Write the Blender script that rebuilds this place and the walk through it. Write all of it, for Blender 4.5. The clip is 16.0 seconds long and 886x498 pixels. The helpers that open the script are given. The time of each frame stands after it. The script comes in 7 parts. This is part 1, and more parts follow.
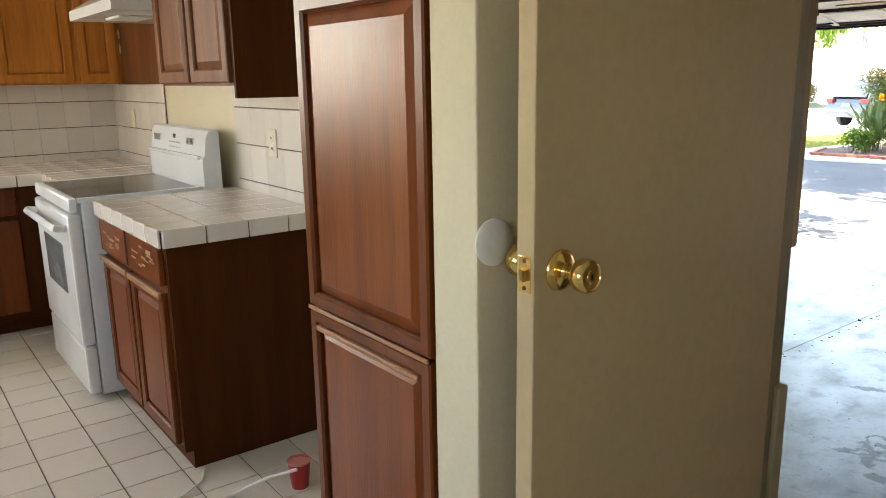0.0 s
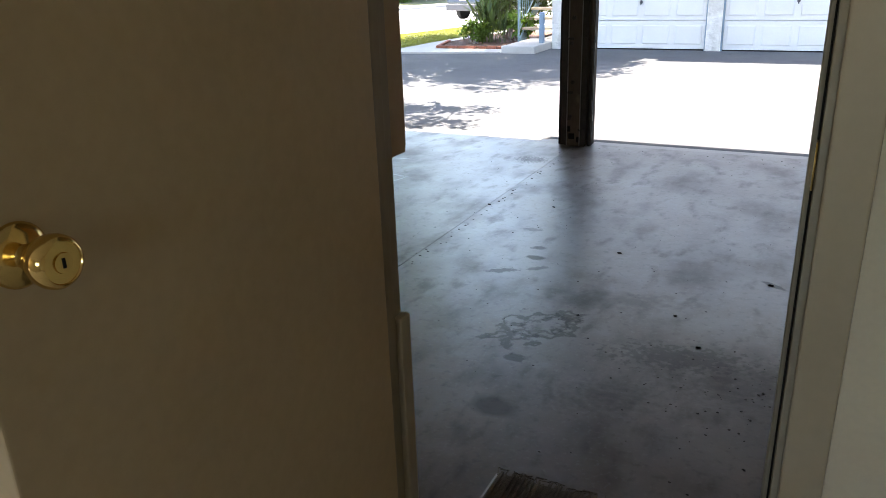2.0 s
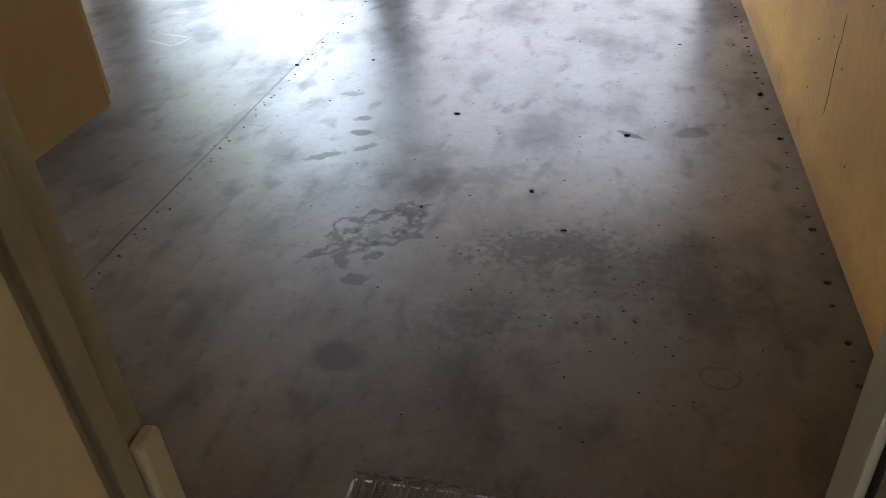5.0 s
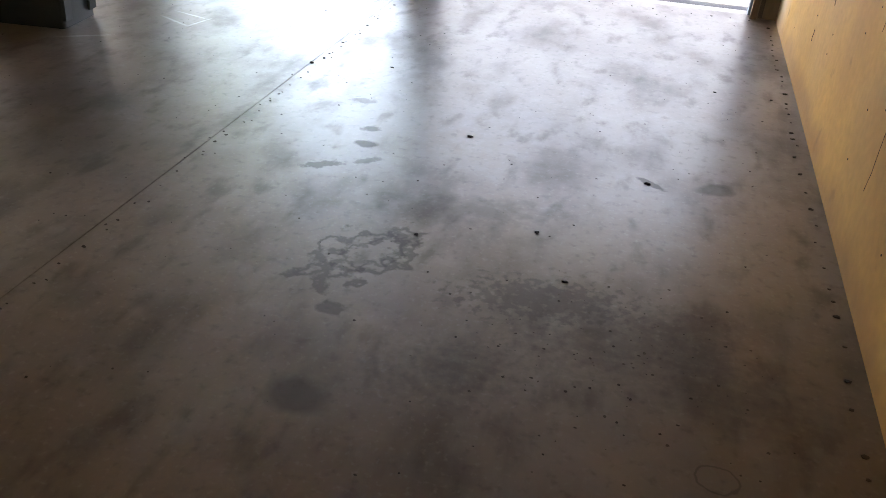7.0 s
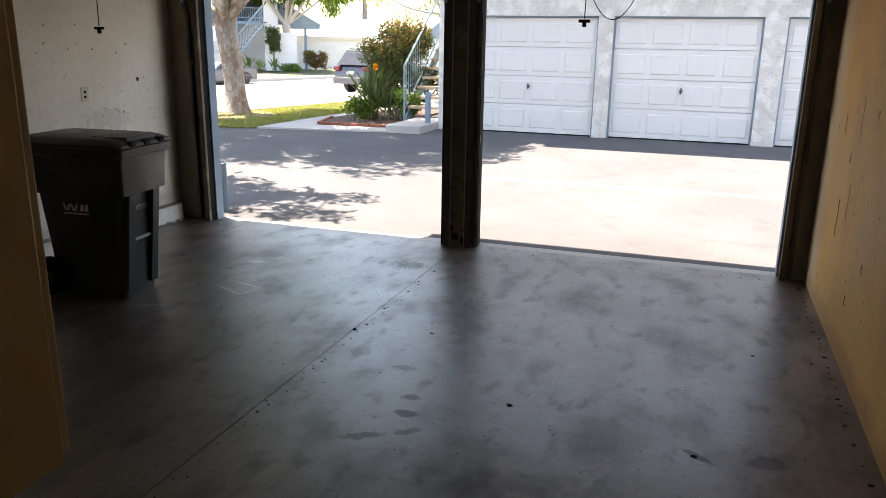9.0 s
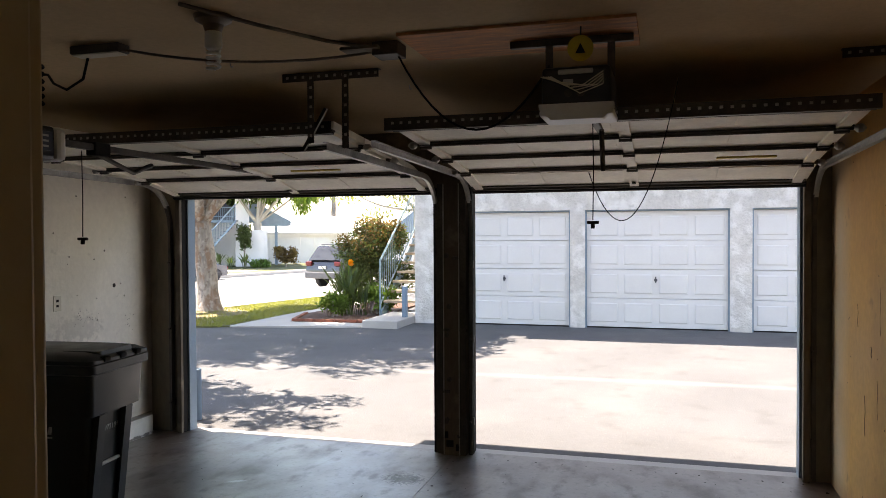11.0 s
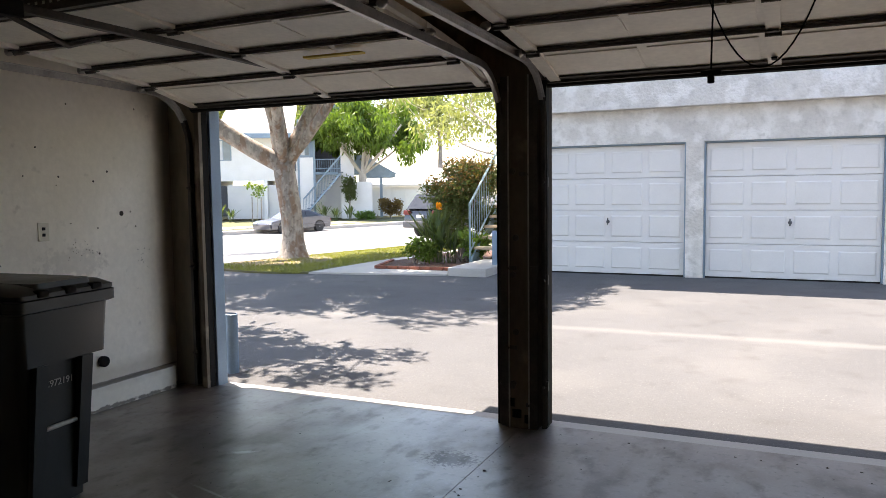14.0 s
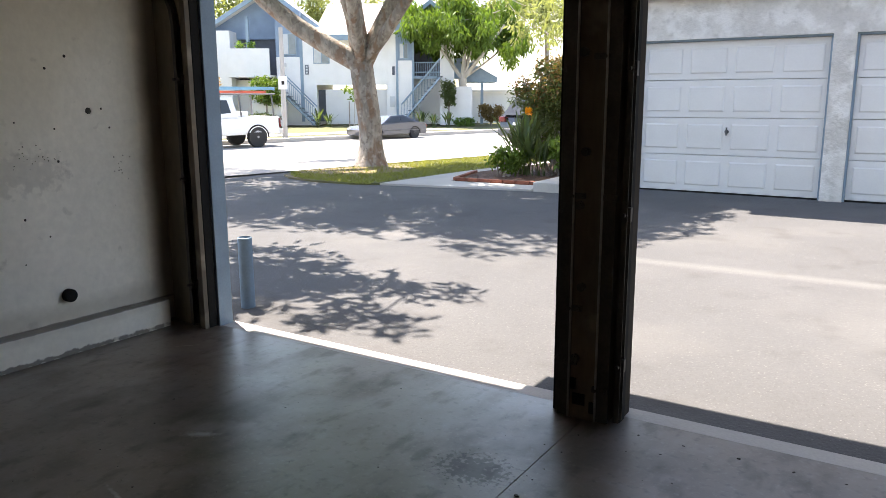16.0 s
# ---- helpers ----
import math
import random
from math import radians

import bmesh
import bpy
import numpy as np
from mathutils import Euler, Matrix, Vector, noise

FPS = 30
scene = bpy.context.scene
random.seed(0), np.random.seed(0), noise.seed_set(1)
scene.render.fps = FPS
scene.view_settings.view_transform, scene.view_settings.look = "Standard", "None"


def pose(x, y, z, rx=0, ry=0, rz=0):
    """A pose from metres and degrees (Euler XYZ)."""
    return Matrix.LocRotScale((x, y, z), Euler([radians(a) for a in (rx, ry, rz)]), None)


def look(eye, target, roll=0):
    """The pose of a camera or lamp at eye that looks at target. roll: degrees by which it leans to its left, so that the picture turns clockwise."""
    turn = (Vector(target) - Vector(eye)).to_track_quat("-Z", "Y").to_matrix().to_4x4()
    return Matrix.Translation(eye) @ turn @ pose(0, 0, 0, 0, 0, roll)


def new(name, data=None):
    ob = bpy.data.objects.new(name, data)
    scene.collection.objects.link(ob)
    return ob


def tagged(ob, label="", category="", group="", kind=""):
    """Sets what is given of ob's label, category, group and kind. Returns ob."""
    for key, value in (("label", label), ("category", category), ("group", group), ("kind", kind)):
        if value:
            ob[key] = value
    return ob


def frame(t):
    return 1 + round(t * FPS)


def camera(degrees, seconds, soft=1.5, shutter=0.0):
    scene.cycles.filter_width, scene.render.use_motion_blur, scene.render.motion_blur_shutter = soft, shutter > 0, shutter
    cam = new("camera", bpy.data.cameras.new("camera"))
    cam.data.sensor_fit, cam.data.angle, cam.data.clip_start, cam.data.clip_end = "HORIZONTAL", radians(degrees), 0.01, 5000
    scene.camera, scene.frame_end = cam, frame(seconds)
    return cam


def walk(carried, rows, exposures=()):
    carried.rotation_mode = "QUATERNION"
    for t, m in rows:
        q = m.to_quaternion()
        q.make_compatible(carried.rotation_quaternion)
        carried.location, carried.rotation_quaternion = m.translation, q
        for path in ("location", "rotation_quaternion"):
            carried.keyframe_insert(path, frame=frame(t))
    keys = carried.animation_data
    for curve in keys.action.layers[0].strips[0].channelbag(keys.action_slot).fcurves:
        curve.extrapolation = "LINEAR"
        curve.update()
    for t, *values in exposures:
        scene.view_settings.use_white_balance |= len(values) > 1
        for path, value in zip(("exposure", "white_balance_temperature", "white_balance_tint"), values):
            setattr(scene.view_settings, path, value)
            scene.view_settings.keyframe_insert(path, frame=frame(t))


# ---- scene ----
cam = camera(60.7, 16.0, 0.85)
PATH = [
    (0, (2.292, -7.617, 1.72), (0.737, -6.44, 1.279), -0.9),
    (0.5, (2.262, -7.619, 1.716), (0.955, -6.176, 1.259), -1.6),
    (1, (2.249, -7.567, 1.703), (1.202, -5.949, 1.17), -1.8),
    (1.5, (2.208, -7.381, 1.675), (1.228, -5.745, 1.072), -2.9),
    (2, (2.175, -7.204, 1.673), (1.316, -5.537, 0.979), -1.9),
    (2.5, (2.032, -7.103, 1.685), (1.422, -5.355, 0.93), -1.2),
    (3, (1.901, -6.97, 1.669), (1.452, -5.212, 0.829), -3.4),
    (3.5, (1.883, -6.827, 1.639), (1.476, -5.1, 0.717), -3.9),
    (4, (1.939, -6.648, 1.642), (1.517, -4.941, 0.689), -5.3),
    (4.5, (1.959, -6.561, 1.625), (1.539, -4.901, 0.592), -4.5),
    (4.7, (1.945, -6.528, 1.651), (1.53, -4.912, 0.548), -4.7),
    (6.8, (1.93, -6.192, 1.617), (1.529, -4.617, 0.452), 2.4),
    (7, (1.929, -6.201, 1.604), (1.501, -4.589, 0.499), 2.8),
    (7.5, (1.954, -6.192, 1.625), (1.434, -4.557, 0.597), 2.0),
    (8, (1.951, -6.182, 1.657), (1.358, -4.495, 0.761), 1.5),
    (8.5, (1.922, -6.208, 1.675), (1.294, -4.455, 0.942), 1.9),
    (9, (1.918, -6.197, 1.734), (1.302, -4.37, 1.206), 0.95),
    (9.5, (1.812, -6.100, 1.80), (1.274, -4.190, 1.554), 0.0),
    (9.7, (1.770, -6.072, 1.803), (1.250, -4.143, 1.648), -0.45),
    (11.8, (1.611, -5.751, 1.787), (0.948, -3.864, 1.77), -0.6),
    (12, (1.615, -5.657, 1.785), (0.882, -3.796, 1.765), -0.2),
    (12.5, (1.577, -5.456, 1.743), (0.813, -3.608, 1.717), 0.0),
    (13, (1.503, -5.193, 1.648), (0.737, -3.346, 1.619), -0.3),
    (13.5, (1.507, -4.891, 1.578), (0.708, -3.059, 1.508), -1.0),
    (14, (1.517, -4.549, 1.507), (0.683, -2.738, 1.353), -0.7),
    (14.5, (1.462, -4.221, 1.483), (0.609, -2.428, 1.25), -1.0),
    (15, (1.427, -3.841, 1.448), (0.471, -2.111, 1.147), -1.2),
    (15.5, (1.353, -3.491, 1.434), (0.304, -1.825, 1.082), 0.8),
    (16, (1.201, -3.144, 1.434), (0.14, -1.494, 1.043), -0.2),
]
EXPOSURES = ((0.0, 3.95, 7200, 11), (0.5, 3.7, 7100, 12), (1.0, 3.0, 7000, 12), (1.5, 2.85, 6900, 12), (2.0, 2.95, 7000, 14), (3.0, 3.4, 7400, 17), (4.5, 3.95, 7700, 18),
             (7.0, 4.35, 7900, 19), (8.0, 3.4, 7700, 18), (9.0, 2.5, 7700, 17), (9.5, 2.4, 7700, 17), (12.0, 2.4, 7600, 17), (13.0, 2.3, 7500, 17), (14.5, 2.05, 7350, 16), (16.0, 2.0, 7300, 15))
walk(cam, [(t, look(eye, target, roll)) for t, eye, target, roll in PATH], EXPOSURES)

# ---- world, sun and exposure ----
SUN_WAY = Vector((0.38, -0.18, -1.0)).normalized()
world = bpy.data.worlds.new("sky")
scene.world = world
world.use_nodes = True
_bg = world.node_tree.nodes["Background"]
_sky = world.node_tree.nodes.new("ShaderNodeTexSky")
_sky.sky_type, _sky.sun_disc = "NISHITA", False
_sky.sun_elevation, _sky.sun_rotation = radians(67), radians(-64)
world.node_tree.links.new(_sky.outputs[0], _bg.inputs[0])
_bg.inputs[1].default_value = 0.145
sun = new("sun", bpy.data.lights.new("sun", "SUN"))
sun.data.energy, sun.data.angle, sun.data.color = 5.0, radians(0.55), (1.0, 0.97, 0.93)
sun.matrix_world = Matrix.Translation((-8, 6, 30)) @ SUN_WAY.to_track_quat("-Z", "Y").to_matrix().to_4x4()


def unseen_window_lamp(x, y, z, w, h, aim, watts, colour=(1.0, 0.91, 0.79)):
    """An added area lamp, as daylight from a window out of view."""
    lamp = new("unseen_window_light", bpy.data.lights.new("unseen_window_light", "AREA"))
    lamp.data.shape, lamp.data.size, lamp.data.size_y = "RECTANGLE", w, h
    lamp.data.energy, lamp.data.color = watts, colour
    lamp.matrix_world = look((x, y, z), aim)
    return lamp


# unseen window behind the viewpoint, its place assumed from the door's lighting
unseen_window_lamp(2.3, -10.42, 1.95, 2.2, 0.65, (1.2, -6.5, 1.2), 0.55)
# added fill at a made-up left window, for sheen on the cabinets
unseen_window_lamp(-3.12, -9.2, 2.0, 1.7, 0.95, (1.0, -8.0, 1.6), 3.3)


# ---- materials ----
def mat(name, col, rough=0.6, metal=0.0, var=0.12, scale=3.0, fine=70.0, bump=0.15, rvar=0.1, spec=0.5,
        stretch=(1, 1, 1), col2=None, island=0.0, objvar=0.0, dist=0.004, coat=0.0):
    """A surface with variation at two scales, in colour, gloss and relief."""
    m = bpy.data.materials.new(name)
    m.use_nodes = True
    nt = m.node_tree
    b = nt.nodes["Principled BSDF"]
    b.inputs["Metallic"].default_value = metal
    b.inputs["Specular IOR Level"].default_value = spec
    b.inputs["Coat Weight"].default_value = coat
    tc = nt.nodes.new("ShaderNodeTexCoord")
    mp = nt.nodes.new("ShaderNodeMapping")
    mp.inputs["Scale"].default_value = stretch
    nt.links.new(tc.outputs["Object"], mp.inputs[0])
    n1, n2 = nt.nodes.new("ShaderNodeTexNoise"), nt.nodes.new("ShaderNodeTexNoise")
    for n, s, d in ((n1, scale, 5), (n2, fine, 4)):
        n.inputs["Scale"].default_value, n.inputs["Detail"].default_value = s, d
        nt.links.new(mp.outputs[0], n.inputs["Vector"])
    mix = nt.nodes.new("ShaderNodeMix")
    mix.data_type = "RGBA"
    dark = tuple(c * (1 - var) for c in col) if col2 is None else col2
    mix.inputs[6].default_value = (*dark, 1)
    mix.inputs[7].default_value = (*(min(1, c * (1 + var * 0.7)) for c in col), 1)
    ramp = nt.nodes.new("ShaderNodeMapRange")
    ramp.inputs[1].default_value, ramp.inputs[2].default_value = 0.32, 0.68
    nt.links.new(n1.outputs["Fac"], ramp.inputs[0])
    nt.links.new(ramp.outputs[0], mix.inputs[0])
    mul = nt.nodes.new("ShaderNodeMix")
    mul.data_type, mul.blend_type = "RGBA", "MULTIPLY"
    mul.inputs[0].default_value = 1.0
    g = nt.nodes.new("ShaderNodeMapRange")
    g.inputs[1].default_value, g.inputs[2].default_value = 0.3, 0.7
    g.inputs[3].default_value, g.inputs[4].default_value = 1 - var * 0.6, 1 + var * 0.3
    nt.links.new(n2.outputs["Fac"], g.inputs[0])
    nt.links.new(mix.outputs[2], mul.inputs[6])
    nt.links.new(g.outputs[0], mul.inputs[7])
    last = mul.outputs[2]
    if island or objvar:
        hs = nt.nodes.new("ShaderNodeHueSaturation")
        src = nt.nodes.new("ShaderNodeNewGeometry" if island else "ShaderNodeObjectInfo")
        vr = nt.nodes.new("ShaderNodeMapRange")
        a = island or objvar
        vr.inputs[3].default_value, vr.inputs[4].default_value = 1 - a, 1 + a
        nt.links.new(src.outputs["Random Per Island" if island else "Random"], vr.inputs[0])
        nt.links.new(vr.outputs[0], hs.inputs["Value"])
        nt.links.new(last, hs.inputs["Color"])
        last = hs.outputs[0]
    nt.links.new(last, b.inputs["Base Color"])
    rr = nt.nodes.new("ShaderNodeMapRange")
    rr.inputs[1].default_value, rr.inputs[2].default_value = 0.3, 0.7
    low, high = max(0.02, rough - rvar), min(1, rough + rvar)
    if low < 0.275 < high:
        low, high = (0.285, high) if rough >= 0.275 else (low, 0.265)
    rr.inputs[3].default_value, rr.inputs[4].default_value = low, high
    nt.links.new(n1.outputs["Fac"], rr.inputs[0])
    nt.links.new(rr.outputs[0], b.inputs["Roughness"])
    if bump:
        bp = nt.nodes.new("ShaderNodeBump")
        bp.inputs["Strength"].default_value, bp.inputs["Distance"].default_value = bump, dist
        nt.links.new(n2.outputs["Fac"], bp.inputs["Height"])
        nt.links.new(bp.outputs[0], b.inputs["Normal"])
    return m


def overlay(m, colour, mask_of, amount=1.0, rough=None, dull=0.0):
    """Lay a stain of a colour over a material, where mask_of(node tree, object coordinates) gives a socket of 0 to 1. dull: how much of a gloss coat it wears off."""
    nt = m.node_tree
    b = nt.nodes["Principled BSDF"]
    tc = nt.nodes.new("ShaderNodeTexCoord")
    fac = mask_of(nt, tc.outputs["Object"])
    k = nt.nodes.new("ShaderNodeMath")
    k.operation = "MULTIPLY"
    k.inputs[1].default_value = amount
    nt.links.new(fac, k.inputs[0])
    old = b.inputs["Base Color"].links[0].from_socket
    mix = nt.nodes.new("ShaderNodeMix")
    mix.data_type = "RGBA"
    nt.links.new(k.outputs[0], mix.inputs[0])
    nt.links.new(old, mix.inputs[6])
    mix.inputs[7].default_value = (*colour, 1)
    nt.links.new(mix.outputs[2], b.inputs["Base Color"])
    if rough is not None:
        o = b.inputs["Roughness"].links[0].from_socket
        mr = nt.nodes.new("ShaderNodeMix")
        nt.links.new(k.outputs[0], mr.inputs[0])
        nt.links.new(o, mr.inputs[2])
        mr.inputs[3].default_value = rough
        nt.links.new(mr.outputs[0], b.inputs["Roughness"])
    if dull:
        left, keep = nt.nodes.new("ShaderNodeMath"), nt.nodes.new("ShaderNodeMath")
        left.operation, keep.operation = "MULTIPLY_ADD", "MULTIPLY"
        nt.links.new(k.outputs[0], left.inputs[0])
        left.inputs[1].default_value, left.inputs[2].default_value = -dull, 1.0
        nt.links.new(left.outputs[0], keep.inputs[0])
        coat = b.inputs["Coat Weight"]
        if coat.links:
            nt.links.new(coat.links[0].from_socket, keep.inputs[1])
        else:
            keep.inputs[1].default_value = coat.default_value
        nt.links.new(keep.outputs[0], coat)
    return m


def blot(cx, cy, rx, ry, turn=0.0, ragged=0.5, scale=9.0, soft=0.3, ring=0.0, plane="xy"):
    """A mask: a ragged oval stain, or with ring the outline of one."""
    def make(nt, co):
        mp = nt.nodes.new("ShaderNodeMapping")
        mp.vector_type = "TEXTURE"
        nt.links.new(co, mp.inputs[0])
        mp.inputs["Location"].default_value = {"xy": (cx, cy, 0), "yz": (0, cx, cy), "xz": (cx, 0, cy)}[plane]
        mp.inputs["Rotation"].default_value = (0, 0, radians(turn))
        mp.inputs["Scale"].default_value = {"xy": (rx, ry, 1e4), "yz": (1e4, rx, ry), "xz": (rx, 1e4, ry)}[plane]
        ln = nt.nodes.new("ShaderNodeVectorMath")
        ln.operation = "LENGTH"
        nt.links.new(mp.outputs[0], ln.inputs[0])
        no = nt.nodes.new("ShaderNodeTexNoise")
        no.inputs["Scale"].default_value, no.inputs["Detail"].default_value = scale, 5
        nt.links.new(co, no.inputs["Vector"])
        ad = nt.nodes.new("ShaderNodeMath")
        ad.operation = "MULTIPLY_ADD"
        nt.links.new(no.outputs["Fac"], ad.inputs[0])
        ad.inputs[1].default_value = ragged * 2
        nt.links.new(ln.outputs["Value"], ad.inputs[2])
        if ring:
            sb = nt.nodes.new("ShaderNodeMath")
            sb.operation = "SUBTRACT"
            nt.links.new(ad.outputs[0], sb.inputs[0])
            sb.inputs[1].default_value = 1 + ragged
            ab = nt.nodes.new("ShaderNodeMath")
            ab.operation = "ABSOLUTE"
            nt.links.new(sb.outputs[0], ab.inputs[0])
            ad, lo, hi = ab, ring, ring * 0.3
        else:
            lo, hi = 1 + ragged + soft, 1 + ragged - soft
        mr = nt.nodes.new("ShaderNodeMapRange")
        nt.links.new(ad.outputs[0], mr.inputs[0])
        mr.inputs[1].default_value, mr.inputs[2].default_value = lo, hi
        return mr.outputs[0]
    return make


def speckle(scale, low, high, seed=0.0):
    """A mask of scattered patches where a noise is high."""
    def make(nt, co):
        no = nt.nodes.new("ShaderNodeTexNoise")
        no.noise_dimensions = "4D"
        no.inputs["W"].default_value = seed
        no.inputs["Scale"].default_value, no.inputs["Detail"].default_value = scale, 6
        nt.links.new(co, no.inputs["Vector"])
        mr = nt.nodes.new("ShaderNodeMapRange")
        nt.links.new(no.outputs["Fac"], mr.inputs[0])
        mr.inputs[1].default_value, mr.inputs[2].default_value = low, high
        return mr.outputs[0]
    return make


def cloud(scale, low, high, seed=0.0, detail=4, stretch=(1, 1, 1)):
    """A mask of soft clouds with no edge anywhere."""
    def make(nt, co):
        mp = nt.nodes.new("ShaderNodeMapping")
        mp.inputs["Scale"].default_value, mp.inputs["Location"].default_value = stretch, (seed, seed * 2.3, 0)
        nt.links.new(co, mp.inputs[0])
        no = nt.nodes.new("ShaderNodeTexNoise")
        no.inputs["Scale"].default_value, no.inputs["Detail"].default_value = scale, detail
        nt.links.new(mp.outputs[0], no.inputs["Vector"])
        mr = nt.nodes.new("ShaderNodeMapRange")
        mr.interpolation_type = "SMOOTHERSTEP"
        nt.links.new(no.outputs["Fac"], mr.inputs[0])
        mr.inputs[1].default_value, mr.inputs[2].default_value = low, high
        return mr.outputs[0]
    return make


def ramp_along(axis, start, end, ragged=0.3, scale=3.0):
    """A mask that rises from start to end along an axis, with a ragged edge."""
    def make(nt, co):
        sp = nt.nodes.new("ShaderNodeSeparateXYZ")
        nt.links.new(co, sp.inputs[0])
        no = nt.nodes.new("ShaderNodeTexNoise")
        no.inputs["Scale"].default_value, no.inputs["Detail"].default_value = scale, 4
        nt.links.new(co, no.inputs["Vector"])
        ad = nt.nodes.new("ShaderNodeMath")
        ad.operation = "MULTIPLY_ADD"
        nt.links.new(no.outputs["Fac"], ad.inputs[0])
        ad.inputs[1].default_value = ragged
        nt.links.new(sp.outputs["XYZ".index(axis.upper())], ad.inputs[2])
        mr = nt.nodes.new("ShaderNodeMapRange")
        nt.links.new(ad.outputs[0], mr.inputs[0])
        mr.inputs[1].default_value, mr.inputs[2].default_value = start + ragged / 2, end + ragged / 2
        return mr.outputs[0]
    return make


def glass_mat(name, tint=(0.9, 0.95, 0.95), rough=0.02, solid=None):
    m = bpy.data.materials.new(name)
    m.use_nodes = True
    b = m.node_tree.nodes["Principled BSDF"]
    b.inputs["Base Color"].default_value = (*(solid or tint), 1)
    b.inputs["Roughness"].default_value = rough
    b.inputs["Transmission Weight"].default_value = 0.0 if solid else 1.0
    return m


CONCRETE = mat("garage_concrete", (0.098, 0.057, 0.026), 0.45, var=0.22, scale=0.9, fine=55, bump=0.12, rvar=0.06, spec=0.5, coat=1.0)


def sealer(m, scale, r0, r1):
    """A worn sealer coat whose gloss drifts from place to place."""
    nt = m.node_tree
    b = nt.nodes["Principled BSDF"]
    tc = nt.nodes.new("ShaderNodeTexCoord")
    n, g = nt.nodes.new("ShaderNodeTexNoise"), nt.nodes.new("ShaderNodeMapRange")
    n.inputs["Scale"].default_value, n.inputs["Detail"].default_value, n.inputs["Roughness"].default_value = scale, 8, 0.62
    g.inputs[1].default_value, g.inputs[2].default_value, g.inputs[3].default_value, g.inputs[4].default_value = 0.22, 0.78, r0, r1
    nt.links.new(tc.outputs["Object"], n.inputs["Vector"])
    nt.links.new(n.outputs["Fac"], g.inputs[0])
    nt.links.new(g.outputs[0], b.inputs["Coat Roughness"])
    b.inputs["Coat IOR"].default_value = 1.85


sealer(CONCRETE, 2.6, 0.285, 0.37)
DARK_STAIN, PALE_STAIN, CHALK = (0.018, 0.014, 0.011), (0.20, 0.185, 0.165), (0.50, 0.49, 0.47)
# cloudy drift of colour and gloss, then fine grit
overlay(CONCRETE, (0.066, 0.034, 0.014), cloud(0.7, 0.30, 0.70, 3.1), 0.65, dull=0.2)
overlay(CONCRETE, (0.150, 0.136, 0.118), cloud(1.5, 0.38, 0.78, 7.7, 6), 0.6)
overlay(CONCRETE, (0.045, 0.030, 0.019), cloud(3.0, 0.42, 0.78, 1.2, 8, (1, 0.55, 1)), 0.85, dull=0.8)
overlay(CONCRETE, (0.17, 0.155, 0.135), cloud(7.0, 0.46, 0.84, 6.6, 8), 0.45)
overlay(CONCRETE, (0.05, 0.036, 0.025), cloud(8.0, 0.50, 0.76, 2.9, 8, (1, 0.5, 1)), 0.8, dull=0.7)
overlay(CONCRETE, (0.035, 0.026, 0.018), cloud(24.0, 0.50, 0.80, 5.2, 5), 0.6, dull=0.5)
overlay(CONCRETE, (0.19, 0.175, 0.155), cloud(46.0, 0.52, 0.80, 4.6, 3), 0.4)
# broad dark zones
for cx, cy, rx, ry, turn, amount in ((2.15, -4.45, 0.62, 0.42, 10, 0.35), (-0.60, -3.70, 0.55, 0.28, 20, 0.55), (-0.85, -3.15, 0.30, 0.14, 15, 0.45),
                                     (-1.62, -1.02, 0.48, 0.24, 25, 0.6), (-1.9, -1.7, 0.5, 0.35, 0, 0.35), (0.0, -0.35, 0.55, 0.14, 0, 0.3)):
    overlay(CONCRETE, (0.04, 0.029, 0.02), blot(cx, cy, rx, ry, turn, 1.1, 4.5, 0.9), amount, dull=0.7)
# pale scuffed patches
for cx, cy, rx, ry, turn, amount in ((1.60, -3.68, 0.11, 0.13, 25, 0.35), (0.62, -2.80, 0.45, 0.55, 0, 0.25), (1.9, -2.9, 0.5, 0.4, 0, 0.25), (-1.38, -1.05, 0.14, 0.05, 30, 0.5), (-1.0, -0.55, 0.3, 0.08, 35, 0.3)):
    overlay(CONCRETE, PALE_STAIN, blot(cx, cy, rx, ry, turn, 1.2, 14, 0.7), amount)
